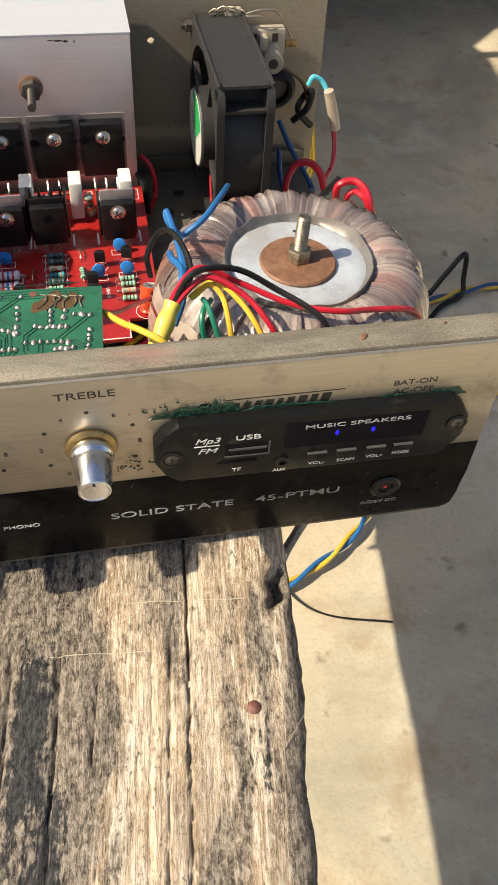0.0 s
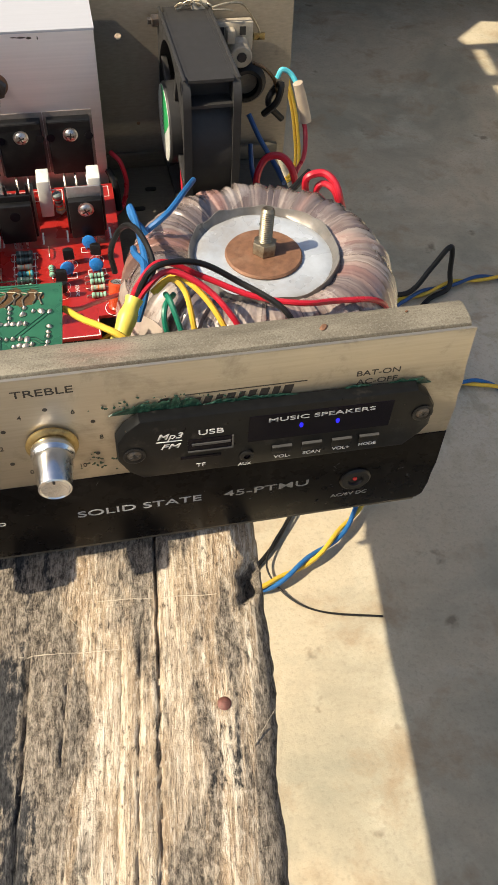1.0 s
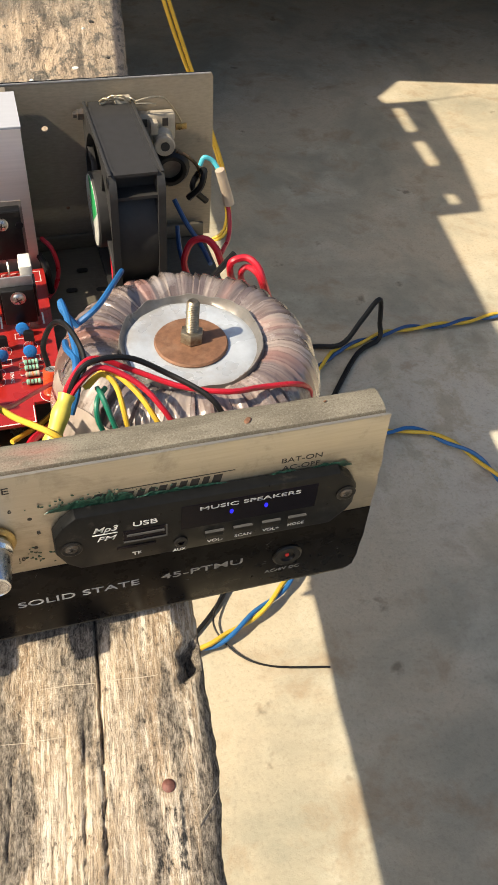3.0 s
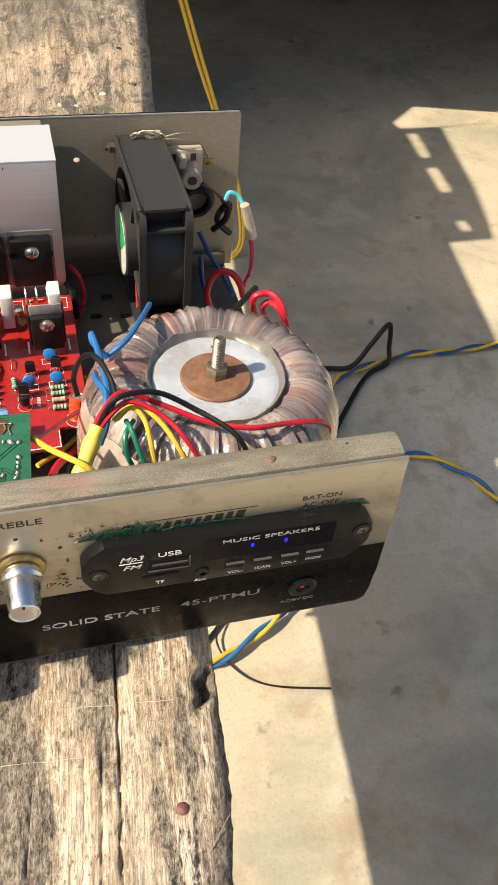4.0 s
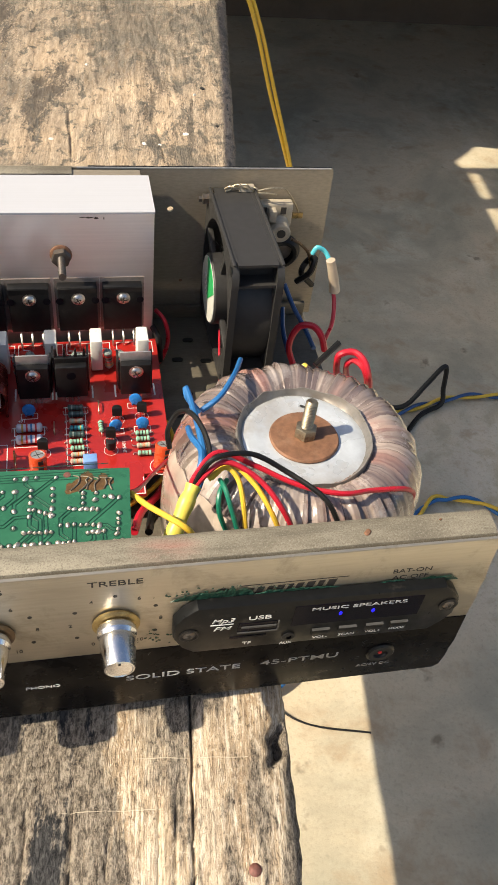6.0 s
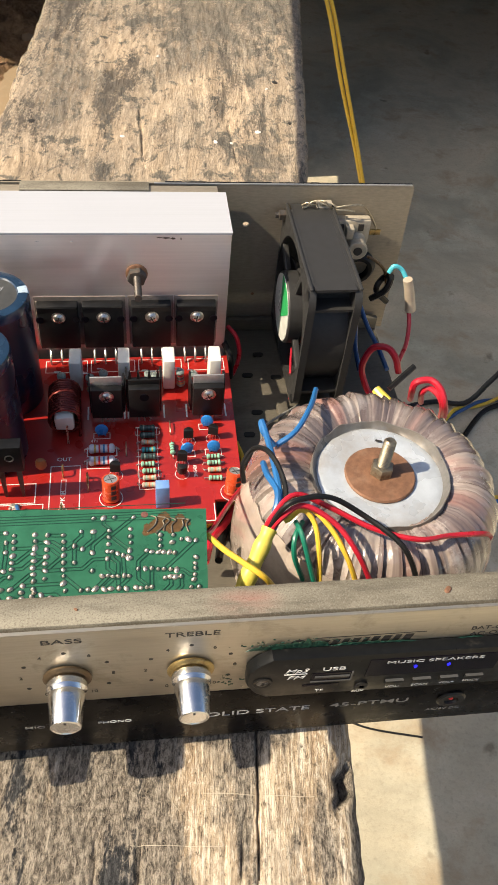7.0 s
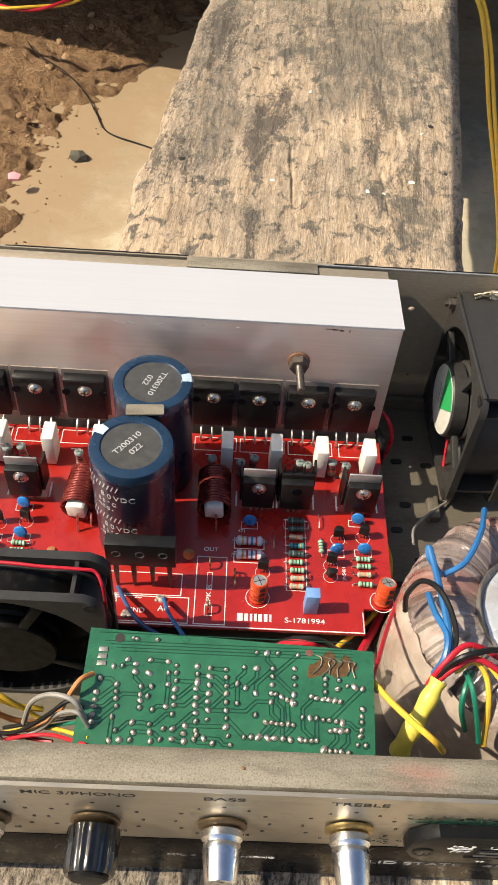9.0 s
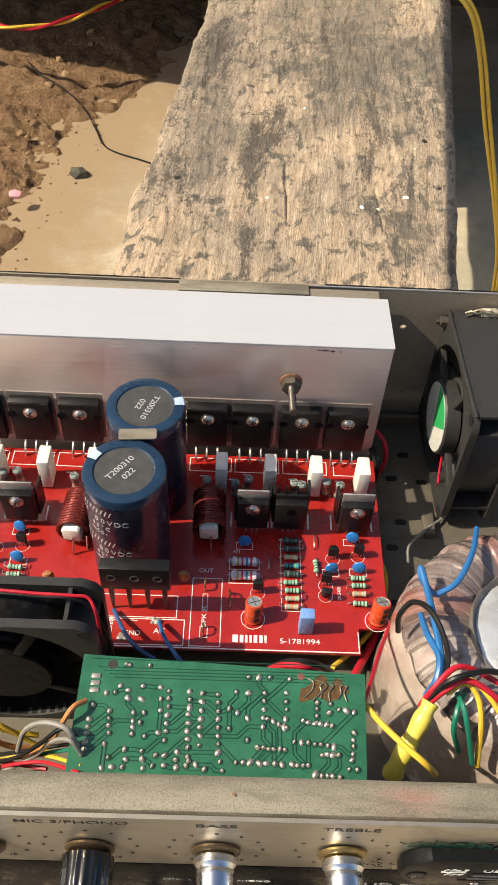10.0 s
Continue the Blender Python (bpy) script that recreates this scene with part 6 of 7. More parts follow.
    return finish(b, "solder_joint", M_SOLDER, 60)


PADS = [pad_mesh(0.00102, 0.0010), pad_mesh(0.00115, 0.0008), pad_mesh(0.0009, 0.0012)]
spots = []
for rows in (pads_back_1, pads_back_2, pads_front_1, pads_front_2, pads_front_3):
    for ax, ay, bx, by, n in rows:
        for i in range(n):
            u = i / max(1, n - 1)
            spots.append(((ax + (bx - ax) * u) / 1000 - 0.148 + random.uniform(-0.00025, 0.00025), (ay + (by - ay) * u) / 1000 + random.uniform(-0.0002, 0.0002)))
for x, y in spots:
    s = random.uniform(0.8, 1.15)
    piece("solder_joint", random.choice(PADS), control, Matrix.Translation((x, y, GZ)) @ pose(0, 0, 0, 0, 0, random.uniform(0, 360)) @ Matrix.Diagonal((s * random.uniform(0.85, 1.25), s * 0.85, s * 0.9, 1)))
# tinned contact pads by the board's end
for y in (0.0483, 0.0458, 0.0433):
    b = bmesh.new()
    box(b, -0.1442, -0.1411, y - 0.0009, y + 0.0009, GZ - 0.0001, GZ + 0.0004, 0.0003)
    part("contact_pad", b, M_SOLDER, control, "flat tinned pad")
# flux rings round the joints
b = bmesh.new()
for i, (x, y) in enumerate(spots):
    r = random.uniform(0.0010, 0.0014)
    lathe(b, [(0, 0.00010 + 0.0000002 * i), (r, 0.00008), (r * 1.05, -0.0001)], Matrix.Translation((x, y - 0.0001, GZ)) @ pose(0, 0, 0, 0, 0, 37 * i), 7)
tagged(part("flux_ring", b, M_TRACE, control, "dark flux round the joints", 0), kind="stuff")
# copper tracks under the lacquer: each shows as two dark lines that turn at 45 degrees and keep clear of the others
b = bmesh.new()
level = 0
taken = {}
for i, (x, y) in enumerate(spots):
    for p in range(-2, 3):
        for q in range(-2, 3):
            taken[(round(x / 0.0005) + p, round(y / 0.0005) + q)] = i


def track_line(p0, p1):
    """One thin dark line on the board."""
    global level
    v = Vector((p1[0] - p0[0], p1[1] - p0[1]))
    if v.length > 0.0003:
        level += 1
        box(b, 0, v.length, -0.00014, 0.00014, -0.00002, 0.00013 + 0.0000002 * level, 0, Matrix.Translation((*p0, GZ)) @ pose(0, 0, 0, 0, 0, math.degrees(math.atan2(v.y, v.x))))


def track(points, own):
    """Lays a track along the points if the way is free."""
    cells = []
    for (ax, ay), (bx, by) in zip(points, points[1:]):
        n = max(1, int(math.hypot(bx - ax, by - ay) / 0.00035))
        for i in range(n + 1):
            x, y = ax + (bx - ax) * i / n, ay + (by - ay) * i / n
            if not (-0.1470 < x < -0.0520 and 0.0158 < y < 0.0500):
                return False
            c = (round(x / 0.0005), round(y / 0.0005))
            if taken.get(c, own[0]) not in own:
                return False
            cells.append(c)
    for cx, cy in cells:
        for p in (-1, 0, 1):
            for q in (-1, 0, 1):
                taken.setdefault((cx + p, cy + q), own[0] if len(own) == 1 else -own[0] - 1)
    for side in (-0.00062, 0.00062):
        line = []
        for i, (x, y) in enumerate(points):
            d0 = Vector(points[i]) - Vector(points[max(i - 1, 0)])
            d1 = Vector(points[min(i + 1, len(points) - 1)]) - Vector(points[i])
            d = (d0.normalized() if d0.length else Vector((0, 0))) + (d1.normalized() if d1.length else Vector((0, 0)))
            d.normalize()
            line.append((x - d.y * side, y + d.x * side))
        for p, q in zip(line, line[1:]):
            track_line(p, q)
    return True


laid = 0
for tries in range(2600):
    i, j = random.sample(range(len(spots)), 2)
    (ax, ay), (bx, by) = spots[i], spots[j]
    dx, dy = bx - ax, by - ay
    if not 0.003 < math.hypot(dx, dy) < 0.024:
        continue
    k = min(abs(dx), abs(dy))
    sx, sy = math.copysign(1, dx), math.copysign(1, dy)
    if abs(dx) > abs(dy):
        u = random.uniform(0, abs(dx) - k)
        way = [(ax, ay), (ax + sx * u, ay), (ax + sx * (u + k), by), (bx, by)]
    else:
        u = random.uniform(0, abs(dy) - k)
        way = [(ax, ay), (ax, ay + sy * u), (bx, ay + sy * (u + k)), (bx, by)]
    way = [p for n, p in enumerate(way) if n == 0 or math.hypot(p[0] - way[n - 1][0], p[1] - way[n - 1][1]) > 0.0006]
    if len(way) > 1 and track(way, (i, j)):
        laid += 1
        if laid > 120:
            break
for k in range(5):
    box(b, -0.1445 + 0.002 * k, -0.058, 0.0545 - 0.0012 * k, 0.05478 - 0.0012 * k, GZ - 0.00002, GZ + 0.00009, 0, pose(0, 0, 0) if k == 0 else Matrix.Translation((0, -0.0018, 0)))
tagged(part("track_print", b, M_TRACE, control, "dark track outlines", 0), kind="stuff")
# scorched repair: bare tinned tracks curving side by side
for i in range(6):
    x = -0.0690 + 0.0023 * i
    b = bmesh.new()
    bow = 0.0012 * math.sin(i * 1.9)
    sweep(b, [(x - 0.0030 + 0.0006 * i, 0.0425 - 0.0008 * (i % 2), GZ + 0.0002), (x - 0.0006 + bow, 0.0448, GZ + 0.0003), (x + 0.0003, 0.0468, GZ + 0.0004), (x + 0.0002 + bow, 0.0486 - 0.0003 * i, GZ + 0.0003), (x - 0.0016, 0.0495 - 0.0004 * i, GZ + 0.0002)], 0.00028, 6, 4)
    part("bare_track", b, M_BOLT, control, "bare tinned track from a repair")
for x, y, r in ((-0.0665, 0.0463, 0.0042), (-0.0715, 0.0435, 0.0024), (-0.0600, 0.0465, 0.0030), (-0.0625, 0.0440, 0.0026)):
    b = bmesh.new()
    lathe(b, [(0, 0.0001), (r * 0.7, 0.00012), (r, 0.00002)], Matrix.Translation((x, y, GZ)), 14, 0, lambda q, h, a: (q * (1 + 0.25 * math.sin(3 * a + r * 900)), h))
    part("flux_stain", b, M_FLUX, control, "brown flux stain")
b = bmesh.new()
lathe(b, disc(0.0017, 0.00012), Matrix.Translation((-0.1376, 0.0527, GZ)), 18)
part("mounting_hole", b, M_BLACKINK, control)
b = bmesh.new()
lathe(b, disc(0.0013, 0.00012), Matrix.Translation((-0.0728, 0.0502, GZ)), 18)
part("mounting_hole", b, M_NAIL, control)


# ---- toroidal transformer ----
TX, TY = 0.0238, 0.0812


STRIPS = [0.0]
while STRIPS[-1] < 2 * math.pi:
    STRIPS.append(STRIPS[-1] + random.uniform(0.07, 0.30))


def torus_wobble(r, h, a):
    """Overlapping turns of film: uneven flat strips, each lapping a little over the next, with folds."""
    k = max(i for i, q in enumerate(STRIPS) if q <= a)
    u = (a - STRIPS[k]) / (STRIPS[k + 1] - STRIPS[k])
    lap = 0.0014 * (u - 0.5) + 0.0010 * noise.noise((k * 3.7, 0.3, 1.5))
    fold = 0.00045 * noise.noise((a * 30, h * 20, 2.2)) + 0.0005 * noise.noise((a * 9, r * 40, 7.2))
    w = 1 if r > 0.03 else 0.35
    return r + (lap + fold) * w, h + (0.8 * lap + fold) * (1 if h > 0.05 else 0.2)


trafo = thing("toroidal_transformer", (TX, TY, BASE_Z), "ring transformer wound in brown film, bolted through a pale plate", "transformer")
b = bmesh.new()
ring = [(0.012, 0.058), (0.020, 0.0630), (0.0260, 0.0668), (0.0310, 0.0698), (0.0360, 0.0713), (0.0405, 0.0708), (0.0445, 0.0688), (0.0482, 0.0655), (0.0512, 0.0610), (0.0534, 0.0550), (0.0548, 0.0470), (0.0553, 0.0380), (0.0550, 0.0280), (0.0538, 0.0180), (0.0512, 0.0110), (0.0465, 0.0075), (0.020, BASE_Z)]
lathe(b, [(r, h - BASE_Z) for r, h in ring], None, 420, 0, torus_wobble)
w = part("winding", b, M_FILM, trafo, "brown film over copper windings", 50)
w.matrix_parent_inverse = Matrix.Identity(4)


def rim_wobble(r, h, a):
    q = (math.cos(a) * 1.7, math.sin(a) * 1.7, 3.3)
    crimp = noise.noise((q[0] * 2.6, q[1] * 2.6, 0.4))
    return r * (1 + 0.016 * noise.noise(q) + 0.014 * crimp), h + (0.0016 * crimp + 0.0008 * noise.noise((q[0], q[1], 9.1)) if r > 0.0265 else 0)


b = bmesh.new()
mid = Matrix.Translation((0.0240, 0.0788, 0.0678))
lathe(b, [(0.0262, 0.0006), (0.0270, 0.0012), (0.0278, 0.0026), (0.0283, 0.0038), (0.0286, 0.0039), (0.0290, 0.0020), (0.0294, -0.0010), (0.0290, -0.003), (0.0262, -0.003)], mid, 120, 0, rim_wobble)
part("rim", b, M_RIM, trafo, "crinkled pale plastic rim")
b = bmesh.new()
lathe(b, [(0.0268, 0.0004), (0.0258, 0.0009), (0.0235, 0.0013), (0.0200, 0.0012), (0.0150, 0.0008), (0, 0.0008)], mid, 64, 0, lambda r, h, a: (r, h + 0.0003 * noise.noise((r * 120 * math.cos(a), r * 120 * math.sin(a), 2.0))))
part("plate", b, M_PLATE, trafo, "pale bluish metal plate")
b = bmesh.new()
lathe(b, [(0, 0.0008), (0.0146, 0.0010), (0.0148, 0.0016), (0.0142, 0.0024), (0.0060, 0.0027), (0, 0.0027)], mid, 48)
part("washer", b, M_RUST, trafo, "rusty steel washer")
b = bmesh.new()
hexa = [(0.0048 * math.cos(radians(60 * i + 12)), 0.0048 * math.sin(radians(60 * i + 12))) for i in range(6)]
lean = mid @ pose(0, 0, 0, -5, 3, 0)
prism(b, hexa, 0.0027, 0.0073, lean, 0, 0.0005)
part("nut", b, M_BOLT, trafo, "dull steel nut")
b = bmesh.new()
prof = [(0, 0.006)]
for i in range(18):
    z = 0.006 + i * 0.00078
    prof += [(0.00235, z), (0.00262, z + 0.0004)]
prof += [(0.0023, 0.0202), (0.0018, 0.0207), (0, 0.0207)]
lathe(b, prof, lean, 18)
part("bolt", b, M_BOLT, trafo, "threaded steel bolt")
b = bmesh.new()
prism(b, rounded(0.0030, 0.0012, 0.0005, 3), 0, 0.0001, mid @ Matrix.Translation((0.0035, 0.0182, 0.0018)) @ pose(0, 0, 0, 0, 0, -20))
part("slot", b, M_BLACKINK, trafo)
# cream paper round the lower side
b = bmesh.new()
rows = []
for i in range(27):
    a = radians(166 + i * 4.0)
    r = 0.0565 + 0.0005 * math.sin(i * 0.9)
    top = 0.048 + 0.011 * math.sin((i + 2) / 28 * math.pi) + 0.0008 * math.sin(i * 1.3)
    rows.append([b.verts.new((TX + q * math.cos(a), TY + q * math.sin(a), z)) for q, z in ((r + 0.001, BASE_Z), (r + 0.0014, 0.025), (r + 0.0006, top - 0.012), (r - 0.0022, top), (r - 0.0042, top + 0.0035), (r - 0.0048, top + 0.003), (r - 0.003, top - 0.001), (r - 0.0006, BASE_Z))])
for p, q in zip(rows, rows[1:]):
    for i in range(7):
        b.faces.new((p[i], q[i], q[i + 1], p[i + 1]))
b.faces.new(rows[0]), b.faces.new(list(reversed(rows[-1])))
part("paper_wrap", b, M_WRAP, trafo, "cream paper wrapped round the lower side")


# ---- cooling fans ----
def fan_parts(e, m, size, thick, sticker, mat, closed=True, core=None):
    """A square fan: its axis is local z and its face with the struts lies at z = 0."""
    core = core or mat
    h, hole, c = size / 2, size / 2 - 0.0022, 0.005
    for z0 in (0.0, thick - 0.0036):
        b = bmesh.new()
        n = 64
        inner = [(hole * math.cos(2 * math.pi * i / n), hole * math.sin(2 * math.pi * i / n)) for i in range(n)]
        outer = []
        for x, y in inner:
            k = h / max(abs(x), abs(y))
            ox, oy = x * k, y * k
            over = max(0.0, abs(ox) + abs(oy) - (2 * h - c))
            outer.append((ox - math.copysign(over / 2, ox), oy - math.copysign(over / 2, oy)))
        lo = [[b.verts.new(m @ Vector((x, y, z))) for x, y in ring] for z in (z0, z0 + 0.0036) for ring in (inner, outer)]
        for i in range(n):
            j = (i + 1) % n
            for p, q in ((lo[0], lo[1]), (lo[1], lo[3]), (lo[3], lo[2]), (lo[2], lo[0])):
                b.faces.new((p[i], p[j], q[j], q[i]))
        part("flange", b, mat, e)
    b = bmesh.new()
    lathe(b, [(hole, 0.0008), (hole + 0.0012, 0.0008), (hole + 0.0012, thick - 0.0008), (hole, thick - 0.0008), (hole, 0.0008)], m, 56)
    part("tunnel", b, core, e)
    if closed:
        b = bmesh.new()
        box(b, -h * 0.97, h * 0.93, h - 0.0016, h - 0.0002, 0.0030, thick - 0.0030, 0, m)
        part("side_wall", b, mat, e, "", 0)
        for z0 in (0.0002, thick - 0.0018):
            b = bmesh.new()
            box(b, -h * 0.95, h * 0.95, h - 0.0004, h + 0.0007, z0, z0 + 0.0016, 0.0004, m)
            part("ridge", b, mat, e)
    # corner webs between the two flanges
    for sx, sy in ((-1, -1), (1, -1), (1, 1), (-1, 1)):
        b = bmesh.new()
        box(b, min(sx * (h - 0.012), sx * (h - 0.0105)), max(sx * (h - 0.012), sx * (h - 0.0105)), min(sy * (h - 0.0012), sy * (h - 0.013)), max(sy * (h - 0.0012), sy * (h - 0.013)), 0.0034, thick - 0.0034, 0, m)
        part("web", b, mat, e, "", 0)
        b = bmesh.new()
        box(b, min(sx * (h - 0.0012), sx * (h - 0.013)), max(sx * (h - 0.0012), sx * (h - 0.013)), min(sy * (h - 0.0125), sy * (h - 0.0110)), max(sy * (h - 0.0125), sy * (h - 0.0110)), 0.0034, thick - 0.0034, 0, m)
        part("web", b, mat, e, "", 0)
    for sx, sy in ((-1, -1), (1, -1), (1, 1), (-1, 1)):
        b = bmesh.new()
        q = m @ Matrix.Translation((sx * (h - 0.0043), sy * (h - 0.0043), -0.0002))
        lathe(b, [(0.0016, 0), (0.0027, 0), (0.0027, 0.0005), (0.0016, 0.0005)], q, 14)
        part("screw_hole", b, M_BLACK, e)
    hr = size * 0.245
    out = 0.0035 if sticker else 0.0
    for k in range(4):
        a = radians(45 + 90 * k + 18)
        b = bmesh.new()
        box(b, hr * 0.9, hole + 0.0008, -0.0018, 0.0018, 0.0004, 0.0034, 0.0003, m @ pose(0, 0, 0, 0, 0, math.degrees(a)))
        part("strut", b, core, e)
    b = bmesh.new()
    lathe(b, [(0, 0.0002 - out), (hr - 0.0006, 0.0002 - out), (hr, 0.0010 - out), (hr, 0.0042), (0, 0.0042)], m, 36)
    hub = part("motor", b, core, e)
    if sticker:
        b = bmesh.new()
        lathe(b, [(0, -0.0001 - out), (hr - 0.0012, -0.0001 - out), (hr - 0.0012, 0.0002 - out)], m, 36)
        lab = part("label", b, M_LABEL, hub, "silver and green round label")
        b = bmesh.new()
        pts = [((hr - 0.0013) * math.cos(radians(t)), (hr - 0.0013) * math.sin(radians(t))) for t in range(25, 106, 10)]
        prism(b, pts + [(0.0005, -0.006)], -0.0003 - out, -0.0001 - out, m)
        part("band", b, M_LABELGREEN, lab)
        for k in range(4):
            b = bmesh.new()
            box(b, -0.009 + 0.001 * k, -0.002, 0.0035 - 0.0028 * k, 0.0042 - 0.0028 * k, -0.00025 - out, -0.0001 - out, 0, m)
            part("print_bar", b, M_GREYINK, lab, "", 0)
    b = bmesh.new()
    lathe(b, [(0, 0.0052), (hr, 0.0052), (hr + 0.0012, 0.0065), (hr + 0.0012, thick - 0.004), (hr, thick - 0.002), (0, thick - 0.002)], m, 36)
    rotor = part("rotor", b, core, e)
    for k in range(7):
        b = bmesh.new()
        a0 = 2 * math.pi * k / 7
        grid = []
        for i in range(7):
            r = hr + (hole - 0.0012 - hr) * i / 6
            row = []
            for j in range(4):
                u = j / 3
                a = a0 + (0.75 - 0.1 * i / 6) * u + 0.25 * (i / 6) ** 2
                row.append((r * math.cos(a), r * math.sin(a), 0.0062 + (thick - 0.0105) * u))
            grid.append(row)
        up = [[b.verts.new(m @ Vector(p)) for p in row] for row in grid]
        dn = [[b.verts.new(m @ Vector((p[0], p[1], p[2] + 0.0011))) for p in row] for row in grid]
        for i in range(6):
            for j in range(3):
                b.faces.new((up[i][j], up[i + 1][j], up[i + 1][j + 1], up[i][j + 1]))
                b.faces.new((dn[i][j], dn[i][j + 1], dn[i + 1][j + 1], dn[i + 1][j]))
        rim = [(i, 0) for i in range(7)] + [(6, j) for j in range(1, 4)] + [(i, 3) for i in range(5, -1, -1)] + [(0, j) for j in range(2, 0, -1)]
        for (i, j), (k2, l) in zip(rim, rim[1:] + rim[:1]):
            b.faces.new((up[i][j], dn[i][j], dn[k2][l], up[k2][l]))
        part("blade", b, core, rotor)


fan_a = thing("cooling_fan", (0.020, 0.2085, BASE_Z), "dusty black square cooling fan standing on edge by the rear panel", "fan", "cooling fans")
face_left = pose(0.0070, 0.2108, 0.0508, 0, 0, 1.0) @ Matrix(((0, 0, 1, 0), (-1, 0, 0, 0), (0, 1, 0, 0), (0, 0, 0, 1)))
fan_parts(fan_a, face_left, 0.0775, 0.0262, True, M_FANBLACK)
b = bmesh.new()
box(b, 0.0005, 0.0065, 0.166, 0.180, BASE_Z, 0.0110, 0.0008)
part("bracket", b, M_BASE, fan_a, "grey metal mounting foot")
b = bmesh.new()
lathe(b, [(0, 0), (0.0030, 0), (0.0030, 0.003), (0.0018, 0.0034), (0.0018, 0.0052), (0, 0.0052)], Matrix.Translation((0.0064, 0.2445, 0.0850)) @ pose(0, 0, 0, 0, -90, 0), 6)
part("nut", b, M_DARKSTEEL, fan_a, "rusty nut")
fan_b = thing("cooling_fan", (-0.1855, 0.077, BASE_Z), "black square cooling fan beside the red power board", "fan", "cooling fans")
face_front = Matrix.Translation((-0.1857, 0.0662, 0.0462)) @ FRONT @ Matrix.Rotation(math.pi, 4, "Y")
face_front = Matrix(((1, 0, 0, -0.1857), (0, 0, 1, 0.0662), (0, 1, 0, 0.0462), (0, 0, 0, 1)))
# inner parts get the darker plastic, which paints in the shade behind the flange
fan_parts(fan_b, face_front, 0.0795, 0.0212, False, M_FANBLACK, False, M_FANSHADE)


# ---- fuse holder, switch and terminals on the rear panel ----
fuse = thing("fuse_holder", (0.046, 0.24, 0.075), "cream plastic socket with soldered tags on the rear panel", "socket")
b = bmesh.new()
box(b, 0.0345, 0.0535, 0.2415, RY - 0.0014, 0.0690, 0.0835, 0.0012)
body = part("body", b, M_FUSE, fuse)
b = bmesh.new()
lathe(b, [(0, 0), (0.0024, 0), (0.0026, 0.0002), (0.0026, -0.004), (0.0052, -0.004), (0.0055, -0.0034), (0.0055, 0.0), (0.0048, 0.0005), (0.0026, 0.0005)], Matrix.Translation((0.0462, 0.2335, 0.0700)) @ FRONT, 22)
cylinder(b, (0.0462, 0.2375, 0.0700), (0.0462, 0.2425, 0.0720), 0.0054, 20)
part("barrel", b, M_FUSE, fuse, "cream tube with a dark bore")
b = bmesh.new()
cylinder(b, (0.0462, 0.2326, 0.0700), (0.0462, 0.2332, 0.0700), 0.0024, 16)
part("bore", b, M_BLACKINK, fuse)
b = bmesh.new()
box(b, 0.0395, 0.0435, 0.2365, 0.2420, 0.0750, 0.0815, 0.0005)
part("latch", b, M_FUSE, fuse)
for x in (0.0370, 0.0480):
    b = bmesh.new()
    box(b, x - 0.0015, x + 0.0015, 0.2408, 0.2416, 0.0775, 0.0815)
    part("slot", b, M_BLACKINK, fuse, "", 0)
b = bmesh.new()
box(b, 0.0540, 0.0600, 0.2430, 0.2440, 0.0735, 0.0770, 0.0003)
part("tag", b, M_BRASS, fuse, "brassy solder tag")
tag = bmesh.new()
box(tag, 0.0230, 0.0310, 0.2440, RY - 0.0014, 0.0850, 0.0925, 0.0006)
single("terminal_block", tag, M_FUSE, "small pale terminal block with twisted bare wires", "terminal")
def loose(name, pts, r, mat, label, category="wire", group="", seg=8):
    b = bmesh.new()
    sweep(b, pts, r, seg, 6)
    return single(name, b, mat, label, category, group)


for k in range(2):
    pts = [(0.0150 + 0.0024 * i, 0.2440 + 0.0011 * math.cos(i * 1.6 + k * math.pi), 0.0905 + 0.0022 * math.sin(i * 0.45) + 0.0011 * math.sin(i * 1.6 + k * math.pi)) for i in range(9)]
    loose("bare_wire", pts, 0.0005, M_WIRE, "twisted bare wire at the terminals", "wire", "bare terminal wires")
loose("bare_wire", [(0.0330, 0.2430, 0.0905), (0.0400, 0.2420, 0.0925), (0.0470, 0.2425, 0.0920), (0.0510, 0.2430, 0.0880), (0.0555, 0.2436, 0.0810), (0.0575, 0.2436, 0.0765)], 0.0005, M_WIRE, "thin bare wire bent over to a solder tag", "wire", "bare terminal wires")
loose("bare_wire", [(0.0330, 0.2425, 0.0895), (0.0390, 0.2410, 0.0900), (0.0430, 0.2415, 0.0890)], 0.0005, M_WIRE, "thin bare wire at the terminals", "wire", "bare terminal wires")
b = bmesh.new()
lathe(b, [(0.0065, 0), (0.0110, 0), (0.0110, 0.0015), (0.0085, 0.0050), (0.0065, 0.0050)], Matrix.Translation((0.0515, RY - 0.0014, 0.0500)) @ FRONT, 24)
single("cable_grommet", b, M_BLACK, "black rubber cable grommet in the rear panel", "grommet")

# sleeve over the mains joint, tape and ties
loose("insulating_sleeve", [(0.0716, 0.2168, 0.0635), (0.0740, 0.2165, 0.0560), (0.0765, 0.2160, 0.0470), (0.0772, 0.2158, 0.0435)], lambda u: 0.0026 + 0.0005 * u, M_CREAM, "cream sleeve over a mains joint", "sleeve", "", 12)
loose("yellow_joint", [(0.0480, 0.1640, 0.034), (0.0505, 0.1600, 0.033), (0.0530, 0.1560, 0.032)], lambda u: 0.0024 + 0.0006 * u, M_TAPE, "yellow crimped cable joint", "joint", "", 10)
